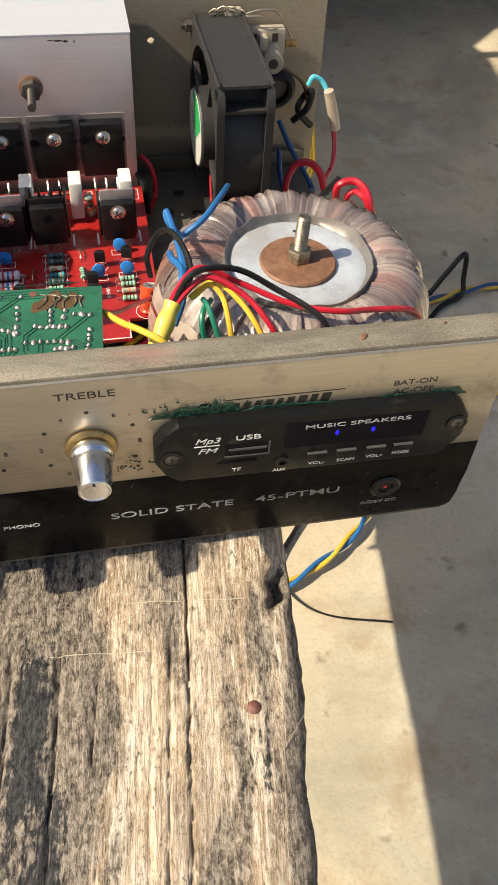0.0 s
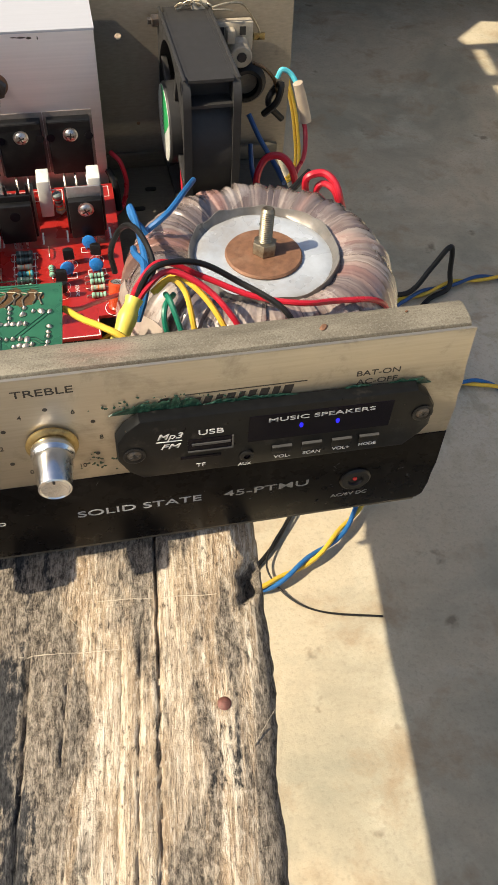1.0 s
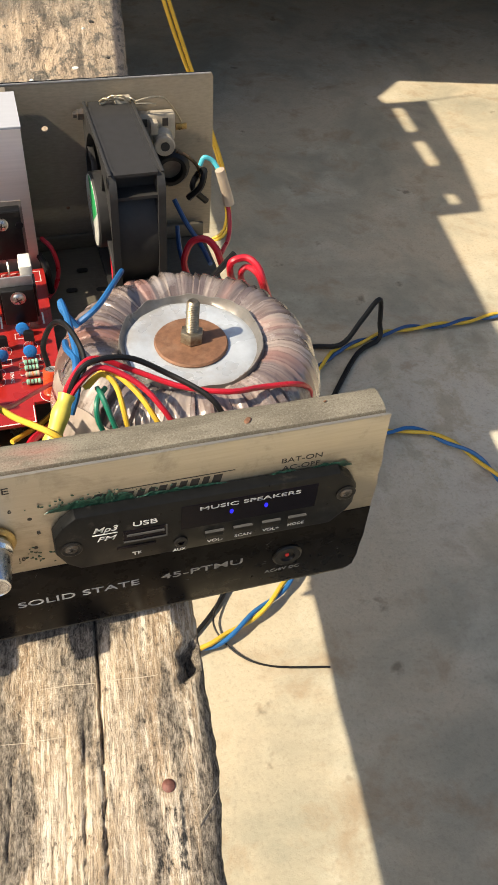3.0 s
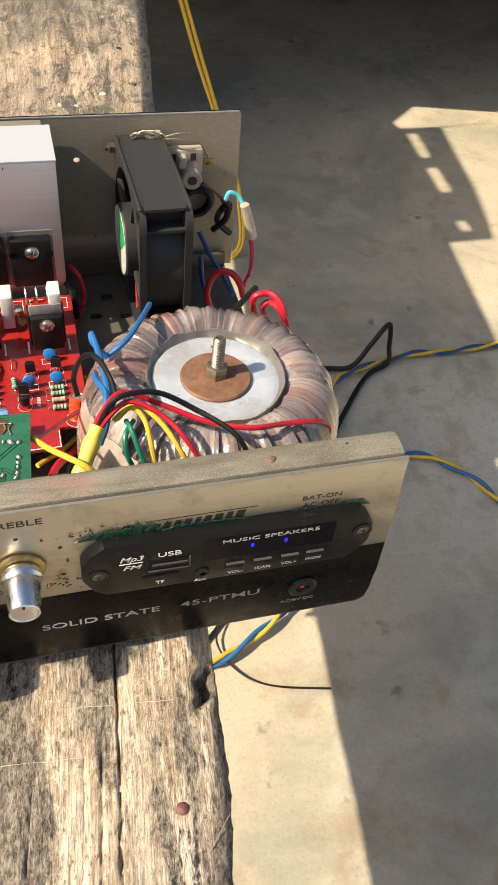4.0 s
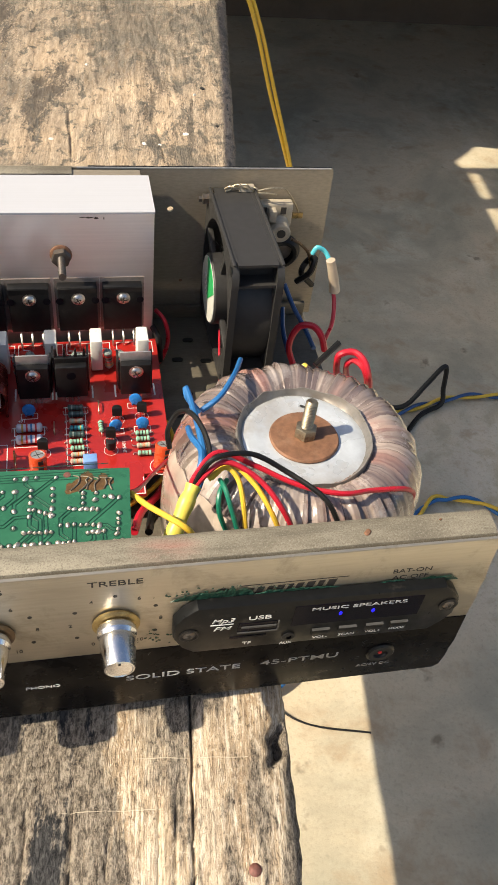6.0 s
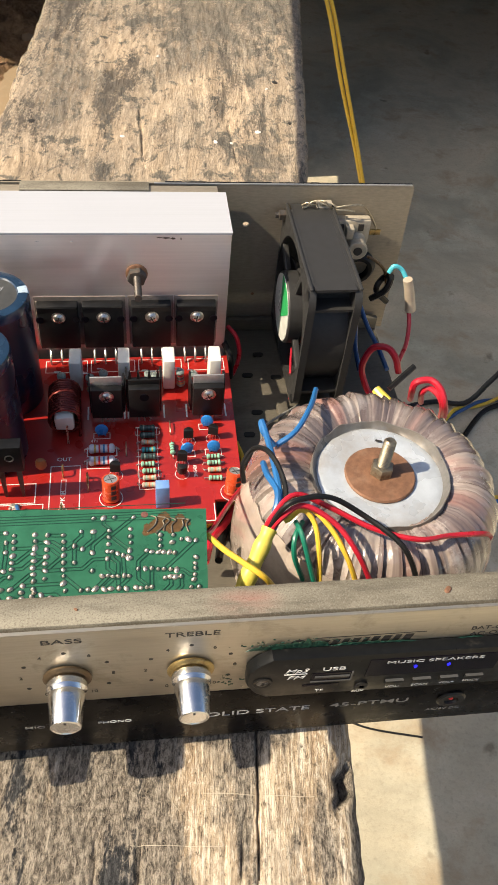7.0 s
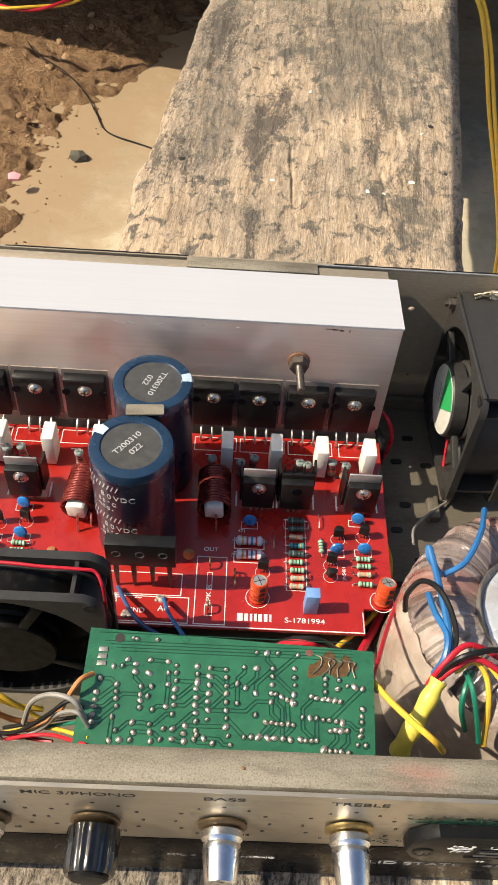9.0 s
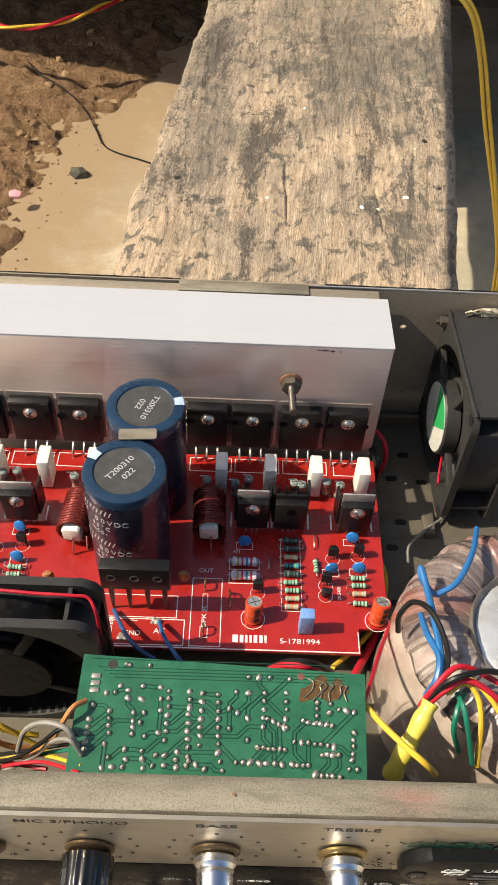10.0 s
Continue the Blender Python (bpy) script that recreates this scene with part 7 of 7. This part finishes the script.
loose("cable_tie", [(0.0540, 0.1620, 0.036), (0.0610, 0.1660, 0.040), (0.0680, 0.1700, 0.044)], 0.0016, M_W_BLACK, "black taped cable end", "tape", "", 6)
loose("grey_joint", [(0.0560, 0.1570, 0.032), (0.0600, 0.1520, 0.032), (0.0640, 0.1460, 0.032)], 0.0026, M_W_BLACK, "grey taped cable joint", "joint", "", 10)
b = bmesh.new()
tape_pts = [(-0.0400, 0.0255, 0.0640), (-0.0383, 0.0285, 0.0690), (-0.0345, 0.0340, 0.0755), (-0.0305, 0.0400, 0.0810), (-0.0280, 0.0440, 0.0838)]
sweep(b, tape_pts, lambda u: 0.0035 - 0.0007 * u + 0.0003 * math.sin(u * 20), 14, 6)
single("tape_wrap", b, M_TAPE, "bright yellow tape wrapped round a bundle of leads", "tape")

# ---- stud through the heat sink ----
stud = thing("stud", (-0.0722, 0.2, 0.0775), "rusty threaded stud and nut on the heat sink", "bolt")
b = bmesh.new()
lathe(b, [(0, 0), (0.0054, 0), (0.0054, 0.0008), (0.0046, 0.0012), (0, 0.0016)], Matrix.Translation((-0.0722, 0.2049, 0.0775)) @ FRONT, 22)
part("washer", b, M_RUST, stud, "rusty washer")
b = bmesh.new()
prism(b, hexa, 0.0016, 0.0052, Matrix.Translation((-0.0722, 0.2049, 0.0775)) @ FRONT, 0, 0.0004)
part("nut", b, M_DARKSTEEL, stud)
b = bmesh.new()
prof = [(0, 0.005)]
for i in range(20):
    prof += [(0.00165, 0.005 + i * 0.0009), (0.00188, 0.00545 + i * 0.0009)]
prof += [(0.0018, 0.0232), (0, 0.0232)]
lathe(b, prof, Matrix.Translation((-0.0722, 0.2049, 0.0775)) @ FRONT @ pose(0, 0, 0, -6, 1, 0), 14)
part("rod", b, M_DARKSTEEL, stud)
b = bmesh.new()
lathe(b, disc(0.0035, 0.0004), Matrix.Translation((-0.232, 0.2049, 0.078)) @ FRONT, 18)
single("sink_hole", b, M_BLACKINK, "dark drilled hole in the heat sink", "hole")

# ---- loose leads inside the case ----
leads_1 = [
    (M_W_BLACK, 0.00108, "black lead over the winding", [(-0.0286, 0.0448, 0.078), (-0.0249, 0.048, 0.086), (-0.0187, 0.0498, 0.092), (-0.0047, 0.0539, 0.088), (0.0089, 0.05, 0.081), (0.0197, 0.0394, 0.079), (0.0247, 0.0337, 0.074), (0.0301, 0.0294, 0.06)]),
    (M_W_RED, 0.00108, "red lead across the winding", [(-0.0301, 0.0455, 0.077), (-0.0263, 0.0488, 0.085), (-0.0175, 0.055, 0.089), (-0.004, 0.053, 0.083), (0.0128, 0.0451, 0.0785), (0.0289, 0.0402, 0.0775), (0.0430, 0.0440, 0.0735), (0.0570, 0.0465, 0.0700), (0.0650, 0.0510, 0.0620), (0.0690, 0.0560, 0.0500)]),
    (M_W_RED, 0.00108, "red lead down the winding", [(-0.0293, 0.0441, 0.078), (-0.0234, 0.0474, 0.085), (-0.0151, 0.0498, 0.089), (-0.0035, 0.0447, 0.084), (0.0048, 0.0359, 0.076), (0.0125, 0.0303, 0.06)]),
    (M_W_YELLOW, 0.00102, "yellow lead down the winding", [(-0.0218, 0.0481, 0.082), (-0.0154, 0.0508, 0.085), (-0.0111, 0.0469, 0.083), (-0.0096, 0.0396, 0.077), (-0.0082, 0.0314, 0.06)]),
]
leads_2 = [
    (M_W_YELLOW, 0.00102, "yellow lead down the winding", [(-0.0207, 0.0485, 0.082), (-0.0131, 0.052, 0.085), (-0.0053, 0.0448, 0.082), (0.0007, 0.0355, 0.075), (0.0066, 0.0306, 0.06)]),
    (M_W_GREEN, 0.0010, "green lead down the winding", [(-0.0171, 0.0492, 0.08), (-0.0163, 0.0428, 0.082), (-0.0142, 0.0368, 0.076), (-0.0103, 0.0316, 0.062)]),
    (M_W_GREEN, 0.0010, "green lead down the winding", [(-0.0143, 0.0498, 0.079), (-0.0181, 0.043, 0.08), (-0.0186, 0.0382, 0.074), (-0.014, 0.0366, 0.06)]),
    (M_W_BLACK, 0.00108, "black lead looping up beside the winding", [(-0.0322, 0.0803, 0.066), (-0.0329, 0.0828, 0.074), (-0.0291, 0.0841, 0.082), (-0.025, 0.0779, 0.088), (-0.0214, 0.0686, 0.088), (-0.0198, 0.0595, 0.084), (-0.0237, 0.0508, 0.08)]),
]
leads_3 = [
    (M_W_BLUE, 0.0012, "blue lead lying on the winding", [(0.0046, 0.1258, 0.073), (-0.0013, 0.1097, 0.079), (-0.01, 0.0949, 0.08), (-0.0183, 0.091, 0.076)]),
    (M_W_BLUE, 0.0013, "blue lead from the taped joint", [(-0.0183, 0.0943, 0.072), (-0.0232, 0.0971, 0.078), (-0.0234, 0.1009, 0.08), (-0.0223, 0.0908, 0.08), (-0.0219, 0.0711, 0.083), (-0.0221, 0.0577, 0.083), (-0.0241, 0.0509, 0.078), (-0.0271, 0.0487, 0.07)]),
    (M_W_BLUE, 0.0013, "blue lead from the taped joint", [(-0.0245, 0.0834, 0.074), (-0.0248, 0.0722, 0.08), (-0.0228, 0.0609, 0.084), (-0.0243, 0.0533, 0.082), (-0.0273, 0.0498, 0.076)]),
    (M_W_YELLOW, 0.0011, "thin yellow lead from the control board", [(-0.0509, 0.0424, 0.084), (-0.0456, 0.0344, 0.086), (-0.0398, 0.0265, 0.089), (-0.0334, 0.0212, 0.088), (-0.0282, 0.0218, 0.078)]),
]
leads_4 = [
    (M_W_RED, 0.0009, "thin red lead up to the control board", [(-0.0217, 0.1103, 0.018), (-0.022, 0.1123, 0.03), (-0.0312, 0.0928, 0.045), (-0.0396, 0.0725, 0.06), (-0.0473, 0.0519, 0.075), (-0.0509, 0.0427, 0.084)]),
    (M_W_YELLOW, 0.0012, "yellow lead under the board edge", [(-0.0244, 0.1502, 0.012), (-0.0224, 0.1375, 0.012), (-0.0261, 0.119, 0.012), (-0.0371, 0.103, 0.014), (-0.0519, 0.0871, 0.02)]),
    (M_W_RED, 0.0018, "red lead beside the board", [(-0.0259, 0.1172, 0.01), (-0.0335, 0.1004, 0.014), (-0.0433, 0.0813, 0.025), (-0.0477, 0.0665, 0.03)]),
    (M_W_BLACK, 0.0018, "black lead beside the board", [(-0.0262, 0.1118, 0.009), (-0.0363, 0.093, 0.012), (-0.0407, 0.0736, 0.02)]),
]
leads_5 = [
    (M_W_RED, 0.0013, "red lead behind the control board", [(-0.0822, 0.0702, 0.05), (-0.077, 0.0667, 0.062), (-0.0689, 0.0646, 0.066), (-0.0607, 0.0679, 0.055), (-0.0563, 0.0666, 0.04)]),
    (M_W_BLACK, 0.0012, "black lead behind the control board", [(-0.0811, 0.0714, 0.05), (-0.075, 0.0673, 0.064), (-0.0657, 0.0659, 0.066), (-0.0565, 0.0704, 0.05)]),
    (M_W_RED, 0.0007, "thin red fan lead", [(0.0102, 0.2024, 0.03), (0.0096, 0.1954, 0.02), (0.0084, 0.182, 0.01)]),
    (M_W_GREY, 0.0007, "thin grey fan lead", [(0.0136, 0.1797, 0.008), (0.0016, 0.1685, 0.012), (-0.0106, 0.1525, 0.02), (-0.0135, 0.1403, 0.024)]),
]
leads_6 = [
    (M_W_RED, 0.0012, "red lead behind the heat sink", [(-0.024, 0.2144, 0.035), (-0.0197, 0.2089, 0.032), (-0.0176, 0.2061, 0.022), (-0.0202, 0.2031, 0.012), (-0.0252, 0.1965, 0.01)]),
    (M_W_BLACK, 0.0018, "black lead behind the heat sink", [(-0.0264, 0.2066, 0.03), (-0.024, 0.1981, 0.028), (-0.0228, 0.1988, 0.012)]),
    (M_W_NAVY, 0.0013, "dark blue mains lead by the fan", [(0.0468, 0.2149, 0.05), (0.0517, 0.2074, 0.04), (0.0583, 0.1997, 0.03), (0.0592, 0.1829, 0.03)]),
    (M_W_NAVY, 0.0013, "dark blue mains lead by the fan", [(0.0496, 0.2201, 0.03), (0.0487, 0.2096, 0.022), (0.0496, 0.1968, 0.016)]),
]
leads_7 = [
    (M_W_RED, 0.0012, "dark red mains lead", [(0.0747, 0.2169, 0.048), (0.0765, 0.2118, 0.04), (0.0732, 0.1993, 0.034), (0.0654, 0.1851, 0.034)]),
    (M_W_CYAN, 0.0013, "pale cyan mains lead", [(0.0624, 0.2224, 0.064), (0.0645, 0.2224, 0.068), (0.069, 0.2221, 0.066), (0.0725, 0.2191, 0.061)]),
    (M_W_RED, 0.0018, "red mains lead in a loop", [(0.0605, 0.1695, 0.015), (0.0511, 0.1758, 0.018), (0.0464, 0.181, 0.026), (0.0452, 0.1835, 0.034), (0.0499, 0.1866, 0.042), (0.0569, 0.1844, 0.044), (0.0614, 0.1806, 0.04), (0.064, 0.1781, 0.032)]),
    (M_W_RED, 0.0017, "thick red lead arching behind the winding", [(0.0666, 0.1604, 0.03), (0.0591, 0.146, 0.05), (0.0588, 0.1439, 0.058), (0.0654, 0.143, 0.06), (0.0697, 0.138, 0.058), (0.0726, 0.1343, 0.05), (0.0805, 0.1464, 0.03)]),
]
leads_8 = [
    (M_W_RED, 0.0015, "red lead arching behind the winding", [(0.0715, 0.1576, 0.03), (0.0636, 0.1442, 0.05), (0.0659, 0.1427, 0.055), (0.0693, 0.1373, 0.055), (0.0725, 0.1364, 0.048), (0.0789, 0.1465, 0.03)]),
    (M_W_BLACK, 0.0018, "black mains flex coiled by the rear panel", [(0.069, 0.233, 0.036), (0.0608, 0.2305, 0.046), (0.0636, 0.2329, 0.052), (0.066, 0.2271, 0.058), (0.0637, 0.225, 0.05), (0.0576, 0.2279, 0.042)]),
    (M_FLUX, 0.0009, "thin brown lead from the switch", [(0.0515, 0.2317, 0.068), (0.0568, 0.2292, 0.066), (0.0623, 0.2297, 0.06), (0.0657, 0.2303, 0.05)]),
    (M_W_NAVY, 0.00096, "blue lead soldered to the power board", [(-0.1487, 0.1073, 0.028), (-0.1419, 0.0925, 0.036), (-0.135, 0.0831, 0.04), (-0.1276, 0.0785, 0.04)]),
]
leads_9 = [
    (M_W_BLUE, 0.00089, "blue lead soldered to the power board", [(-0.1282, 0.1016, 0.029), (-0.125, 0.0909, 0.036), (-0.1197, 0.0814, 0.04), (-0.1159, 0.0776, 0.038)]),
    (M_W_BROWN, 0.00089, "orange lead soldered to the control board", [(-0.1446, 0.0387, 0.089), (-0.148, 0.0349, 0.092), (-0.1513, 0.0307, 0.089), (-0.1563, 0.0273, 0.08), (-0.1656, 0.0257, 0.07)]),
    (M_W_GREY, 0.00089, "grey lead curving from the control board", [(-0.1453, 0.0239, 0.088), (-0.1486, 0.027, 0.094), (-0.1564, 0.0296, 0.092), (-0.1636, 0.0297, 0.085), (-0.1671, 0.0267, 0.075)]),
    (M_W_GREY, 0.00074, "grey lead curving from the control board", [(-0.1437, 0.0213, 0.088), (-0.1473, 0.0238, 0.093), (-0.1545, 0.0257, 0.086), (-0.1612, 0.0251, 0.075), (-0.1781, 0.0229, 0.06)]),
]
leads_10 = [
    (M_W_BLACK, 0.00074, "dark lead from the control board", [(-0.1464, 0.0276, 0.088), (-0.1507, 0.0277, 0.092), (-0.1584, 0.0257, 0.084), (-0.1704, 0.0255, 0.07), (-0.1871, 0.0282, 0.06)]),
    (M_W_YELLOW, 0.00067, "yellow lead in the loom", [(-0.1434, 0.0181, 0.087), (-0.1574, 0.0253, 0.075), (-0.1677, 0.0266, 0.07), (-0.1792, 0.0286, 0.06), (-0.1925, 0.0308, 0.055)]),
    (M_W_GREEN, 0.00067, "green lead in the loom", [(-0.146, 0.0237, 0.086), (-0.1534, 0.0257, 0.078), (-0.1636, 0.0261, 0.072), (-0.1753, 0.0288, 0.06)]),
    (M_W_RED, 0.00074, "red lead in the loom", [(-0.1575, 0.0227, 0.07), (-0.172, 0.0259, 0.066), (-0.1824, 0.0295, 0.06), (-0.193, 0.0327, 0.055)]),
]
leads_11 = [
    (M_W_YELLOW, 0.00089, "yellow lead by the fan", [(-0.1944, 0.0431, 0.06), (-0.1889, 0.0443, 0.064), (-0.1794, 0.041, 0.062), (-0.1683, 0.0389, 0.05), (-0.1599, 0.036, 0.045)]),
    (M_W_BROWN, 0.00111, "tan lead in the loom", [(-0.1944, 0.0388, 0.055), (-0.1854, 0.0377, 0.058), (-0.1763, 0.0375, 0.05), (-0.1688, 0.0387, 0.045)]),
    (M_W_GREY, 0.00067, "grey lead in the loom", [(-0.1914, 0.03, 0.06), (-0.1842, 0.0286, 0.066), (-0.1779, 0.0266, 0.066), (-0.1744, 0.024, 0.06)]),
    (M_W_RED, 0.00067, "red lead along the fan frame", [(-0.1977, 0.0785, 0.087), (-0.1853, 0.0796, 0.0885), (-0.1686, 0.0787, 0.0885), (-0.1553, 0.0786, 0.088), (-0.1497, 0.0784, 0.087), (-0.1468, 0.0745, 0.083), (-0.1463, 0.0733, 0.07)]),
]
leads_12 = [
    (M_W_BLACK, 0.00067, "black lead along the fan frame", [(-0.1976, 0.0777, 0.0865), (-0.1853, 0.079, 0.0875), (-0.1686, 0.0781, 0.0875), (-0.1552, 0.0778, 0.087), (-0.1483, 0.0772, 0.08), (-0.1445, 0.0762, 0.06)]),
    (M_W_RED, 0.00067, "red lead in the loom", [(-0.1434, 0.0151, 0.089), (-0.1566, 0.0223, 0.077), (-0.1661, 0.0236, 0.072), (-0.1768, 0.0256, 0.062), (-0.1893, 0.0278, 0.057)]),
    (M_W_BLACK, 0.00067, "black lead in the loom", [(-0.146, 0.0267, 0.083), (-0.1542, 0.0287, 0.075), (-0.1651, 0.0291, 0.069), (-0.1776, 0.0318, 0.057)]),
    (M_W_GREY, 0.00074, "grey lead in the loom", [(-0.1575, 0.0187, 0.066), (-0.1712, 0.0219, 0.062), (-0.1809, 0.0255, 0.056), (-0.1908, 0.0287, 0.051)]),
]
leads_13 = [
    (M_W_YELLOW, 0.00111, "yellow lead in the loom", [(-0.1944, 0.0428, 0.058), (-0.1849, 0.0417, 0.061), (-0.1753, 0.0415, 0.053), (-0.1673, 0.0427, 0.048)]),
    (M_W_BROWN, 0.00067, "orange lead in the loom", [(-0.1914, 0.028, 0.064), (-0.1852, 0.0266, 0.07), (-0.1799, 0.0246, 0.07), (-0.1774, 0.022, 0.064)]),
    (M_W_BLACK, 0.00067, "black lead in the loom", [(-0.1434, 0.0121, 0.088), (-0.1564, 0.0193, 0.076), (-0.1657, 0.0206, 0.071), (-0.1762, 0.0226, 0.061), (-0.1885, 0.0248, 0.056)]),
]
for rows in (leads_1, leads_2, leads_3, leads_4, leads_5, leads_6, leads_7, leads_8, leads_9, leads_10, leads_11, leads_12, leads_13):
    for mat, r, label, pts in rows:
        loose("lead", pts, r, mat, label, "wire", "leads inside the amplifier")


loose("brown_sleeve", [(-0.152, 0.0905, 0.0695), (-0.160, 0.0875, 0.0665), (-0.171, 0.0830, 0.0640)], 0.0017, M_W_BROWN, "brown sleeved lead end inside the fan frame", "sleeve")

# ---- cables outside ----
def twisted(name, pts, r, pitch, mats, label, group=""):
    """Two insulated strands twisted together along a line."""
    e = thing(name, pts[0], label, "cable", group)
    line = smooth_line(pts, 14)
    for k, mat in enumerate(mats):
        run, q = 0.0, []
        for i, p in enumerate(line):
            d = (line[min(i + 1, len(line) - 1)] - line[max(i - 1, 0)]).normalized()
            if i:
                run += (p - line[i - 1]).length
            side = d.cross(Vector((0, 0, 1))).normalized()
            up = side.cross(d)
            a = 2 * math.pi * run / pitch + k * math.pi
            q.append(p + r * 1.02 * (math.cos(a) * side + math.sin(a) * up))
        b = bmesh.new()
        sweep(b, q, r, 8, 1)
        part("strand", b, mat, e)
    return e


G = FLOOR
twisted("twisted_cable", [(0.01, 0.190, G + 0.007), (0.061, 0.199, G + 0.008), (0.085, 0.202, G + 0.009), (0.131, 0.224, G + 0.010), (0.160, 0.243, G + 0.010), (0.191, 0.274, G + 0.009), (0.25, 0.345, G + 0.008), (0.327, 0.418, G + 0.007), (0.353, 0.422, G + 0.007), (0.381, 0.418, G + 0.007), (0.405, 0.401, G + 0.007), (0.439, 0.351, G + 0.007), (0.47, 0.22, G + 0.007)], 0.0024, 0.085, (M_W_BLUE, M_W_YELLOW), "blue and yellow twisted cable lying on concrete", "floor cables")
twisted("twisted_cable", [(0.27, 0.52, G + 0.007), (0.322, 0.561, G + 0.007), (0.342, 0.573, G + 0.007), (0.404, 0.591, G + 0.007), (0.447, 0.597, G + 0.007), (0.495, 0.594, G + 0.007), (0.566, 0.597, G + 0.007), (0.80, 0.61, G + 0.007)], 0.0024, 0.085, (M_W_NAVY, M_W_YELLOW), "blue and yellow twisted cable lying on concrete", "floor cables")
loose("black_cable", [(0.02, 0.185, G + 0.003), (0.064, 0.217, G + 0.003), (0.097, 0.247, G + 0.003), (0.125, 0.283, G + 0.003), (0.18, 0.35, G + 0.003)], 0.0022, M_W_BLACK, "black strand lying on concrete", "cable", "floor cables")
loose("black_cable", [(0.20, 0.56, G + 0.004), (0.30, 0.588, G + 0.005), (0.345, 0.578, G + 0.012), (0.372, 0.585, G + 0.042), (0.390, 0.590, G + 0.066), (0.398, 0.592, G + 0.062), (0.402, 0.590, G + 0.03), (0.400, 0.580, G + 0.010), (0.365, 0.565, G + 0.004), (0.31, 0.50, G + 0.004), (0.25, 0.42, G + 0.004)], 0.0034, M_W_BLACK, "black flex with a stiff upright kink on concrete", "cable", "floor cables")
# the curved tail of this lead is a shadow line drawn as wire
loose("black_cable", [(0.16, 0.33, G + 0.008), (0.123, 0.279, G + 0.008), (0.093, 0.242, G + 0.008), (0.085, 0.218, G + 0.006), (0.099, 0.189, G + 0.003), (0.126, 0.169, G + 0.003), (0.180, 0.1545, G + 0.003)], 0.0010, M_W_BLACK, "thin black lead whose curved tail follows a shadow line on concrete", "cable", "floor cables")
loose("yellow_lead", [(0.080, 1.0, 0.012), (0.113, 0.90, 0.014), (0.139, 0.862, 0.004), (0.159, 0.850, -0.038), (0.186, 0.850, -0.118), (0.228, 0.855, -0.230), (0.258, 0.86, -0.330), (0.256, 0.862, G + 0.004), (0.15, 0.85, G + 0.003), (-0.02, 0.80, G + 0.003)], 0.0024, M_W_YELLOW, "yellow lead hanging off the bench edge", "cable", "hanging yellow leads")
loose("yellow_lead", [(0.085, 1.0, 0.012), (0.117, 0.905, 0.014), (0.143, 0.866, 0.006), (0.164, 0.852, -0.036), (0.190, 0.848, -0.112), (0.230, 0.852, -0.226), (0.262, 0.856, -0.330), (0.260, 0.858, G + 0.004), (0.15, 0.83, G + 0.003), (-0.02, 0.77, G + 0.003)], 0.0024, M_W_YELLOW, "yellow lead hanging off the bench edge", "cable", "hanging yellow leads")
twisted("twisted_cable", [(-1.2, 1.62, G + 0.20), (-0.75, 1.56, G + 0.14), (-0.600, 1.520, G + 0.12), (-0.529, 1.495, G + 0.118), (-0.450, 1.517, G + 0.122), (-0.36, 1.60, G + 0.13), (-0.22, 1.80, G + 0.12), (-0.10, 1.96, G + 0.01)], 0.0028, 0.15, (M_W_RED, M_W_YELLOW), "red and yellow twisted cable strung over the soil", "floor cables")
loose("black_cable", [(-0.18, 1.20, G + 0.003), (-0.266, 1.248, G + 0.003), (-0.339, 1.287, G + 0.003), (-0.368, 1.348, G + 0.004), (-0.396, 1.408, G + 0.010), (-0.44, 1.455, G + 0.026), (-0.499, 1.508, G + 0.030), (-0.53, 1.56, G + 0.030)], 0.0012, M_W_BLACK, "thin dark lead curving over concrete to the soil", "cable", "floor cables")

# ---- stones and scraps on the soil ----
def stone(r):
    b = bmesh.new()
    bmesh.ops.create_icosphere(b, subdivisions=1, radius=r)
    o = random.uniform(0, 50)
    for v in b.verts:
        v.co *= 1 + 0.35 * noise.noise(v.co / r * 0.9 + Vector((o, 0, 0)))
        v.co.z *= 0.6
    return finish(b, "stone", M_STONE, 0)


DARK = stone(0.012)
DARK.materials[0] = M_DARKSTONE
STONES = [stone(0.012) for i in range(5)]
for i in range(80):
    y = random.uniform(0.80, 1.75)
    x = -0.50 + 0.15 * max(0, y - 1.0) - abs(random.gauss(0, 0.12))
    s = random.choice((0.15, 0.2, 0.3, 0.35, 0.5, 0.9))
    ob = new("stone", random.choice(STONES))
    ob.matrix_basis = Matrix.Translation((x, y, G + 0.016 + 0.004 * s)) @ pose(0, 0, 0, random.uniform(-30, 30), random.uniform(-30, 30), random.uniform(0, 360)) @ Matrix.Diagonal((s, s * random.uniform(0.7, 1.2), s, 1))
    tagged(ob, "small brown stone on the soil", "stone", "stones on the soil")
for x, y, s in ((-0.377, 1.199, 1.5),):
    ob = new("stone", DARK)
    ob.matrix_basis = Matrix.Translation((x, y, G + 0.006)) @ Matrix.Diagonal((s, s * 0.8, s * 0.8, 1))
    tagged(ob, "dark flat stone on concrete", "stone", "stones on the soil")
b = bmesh.new()
prism(b, [(-0.011, -0.006), (0.004, -0.010), (0.012, 0.001), (0.003, 0.009), (-0.008, 0.006)], 0, 0.004, Matrix.Translation((-0.462, 1.093, G + 0.024)) @ pose(0, 0, 0, 12, 8, 30), 0, 0.001)
single("plastic_scrap", b, M_PINK, "crumpled pale pink plastic scrap on the soil", "litter")
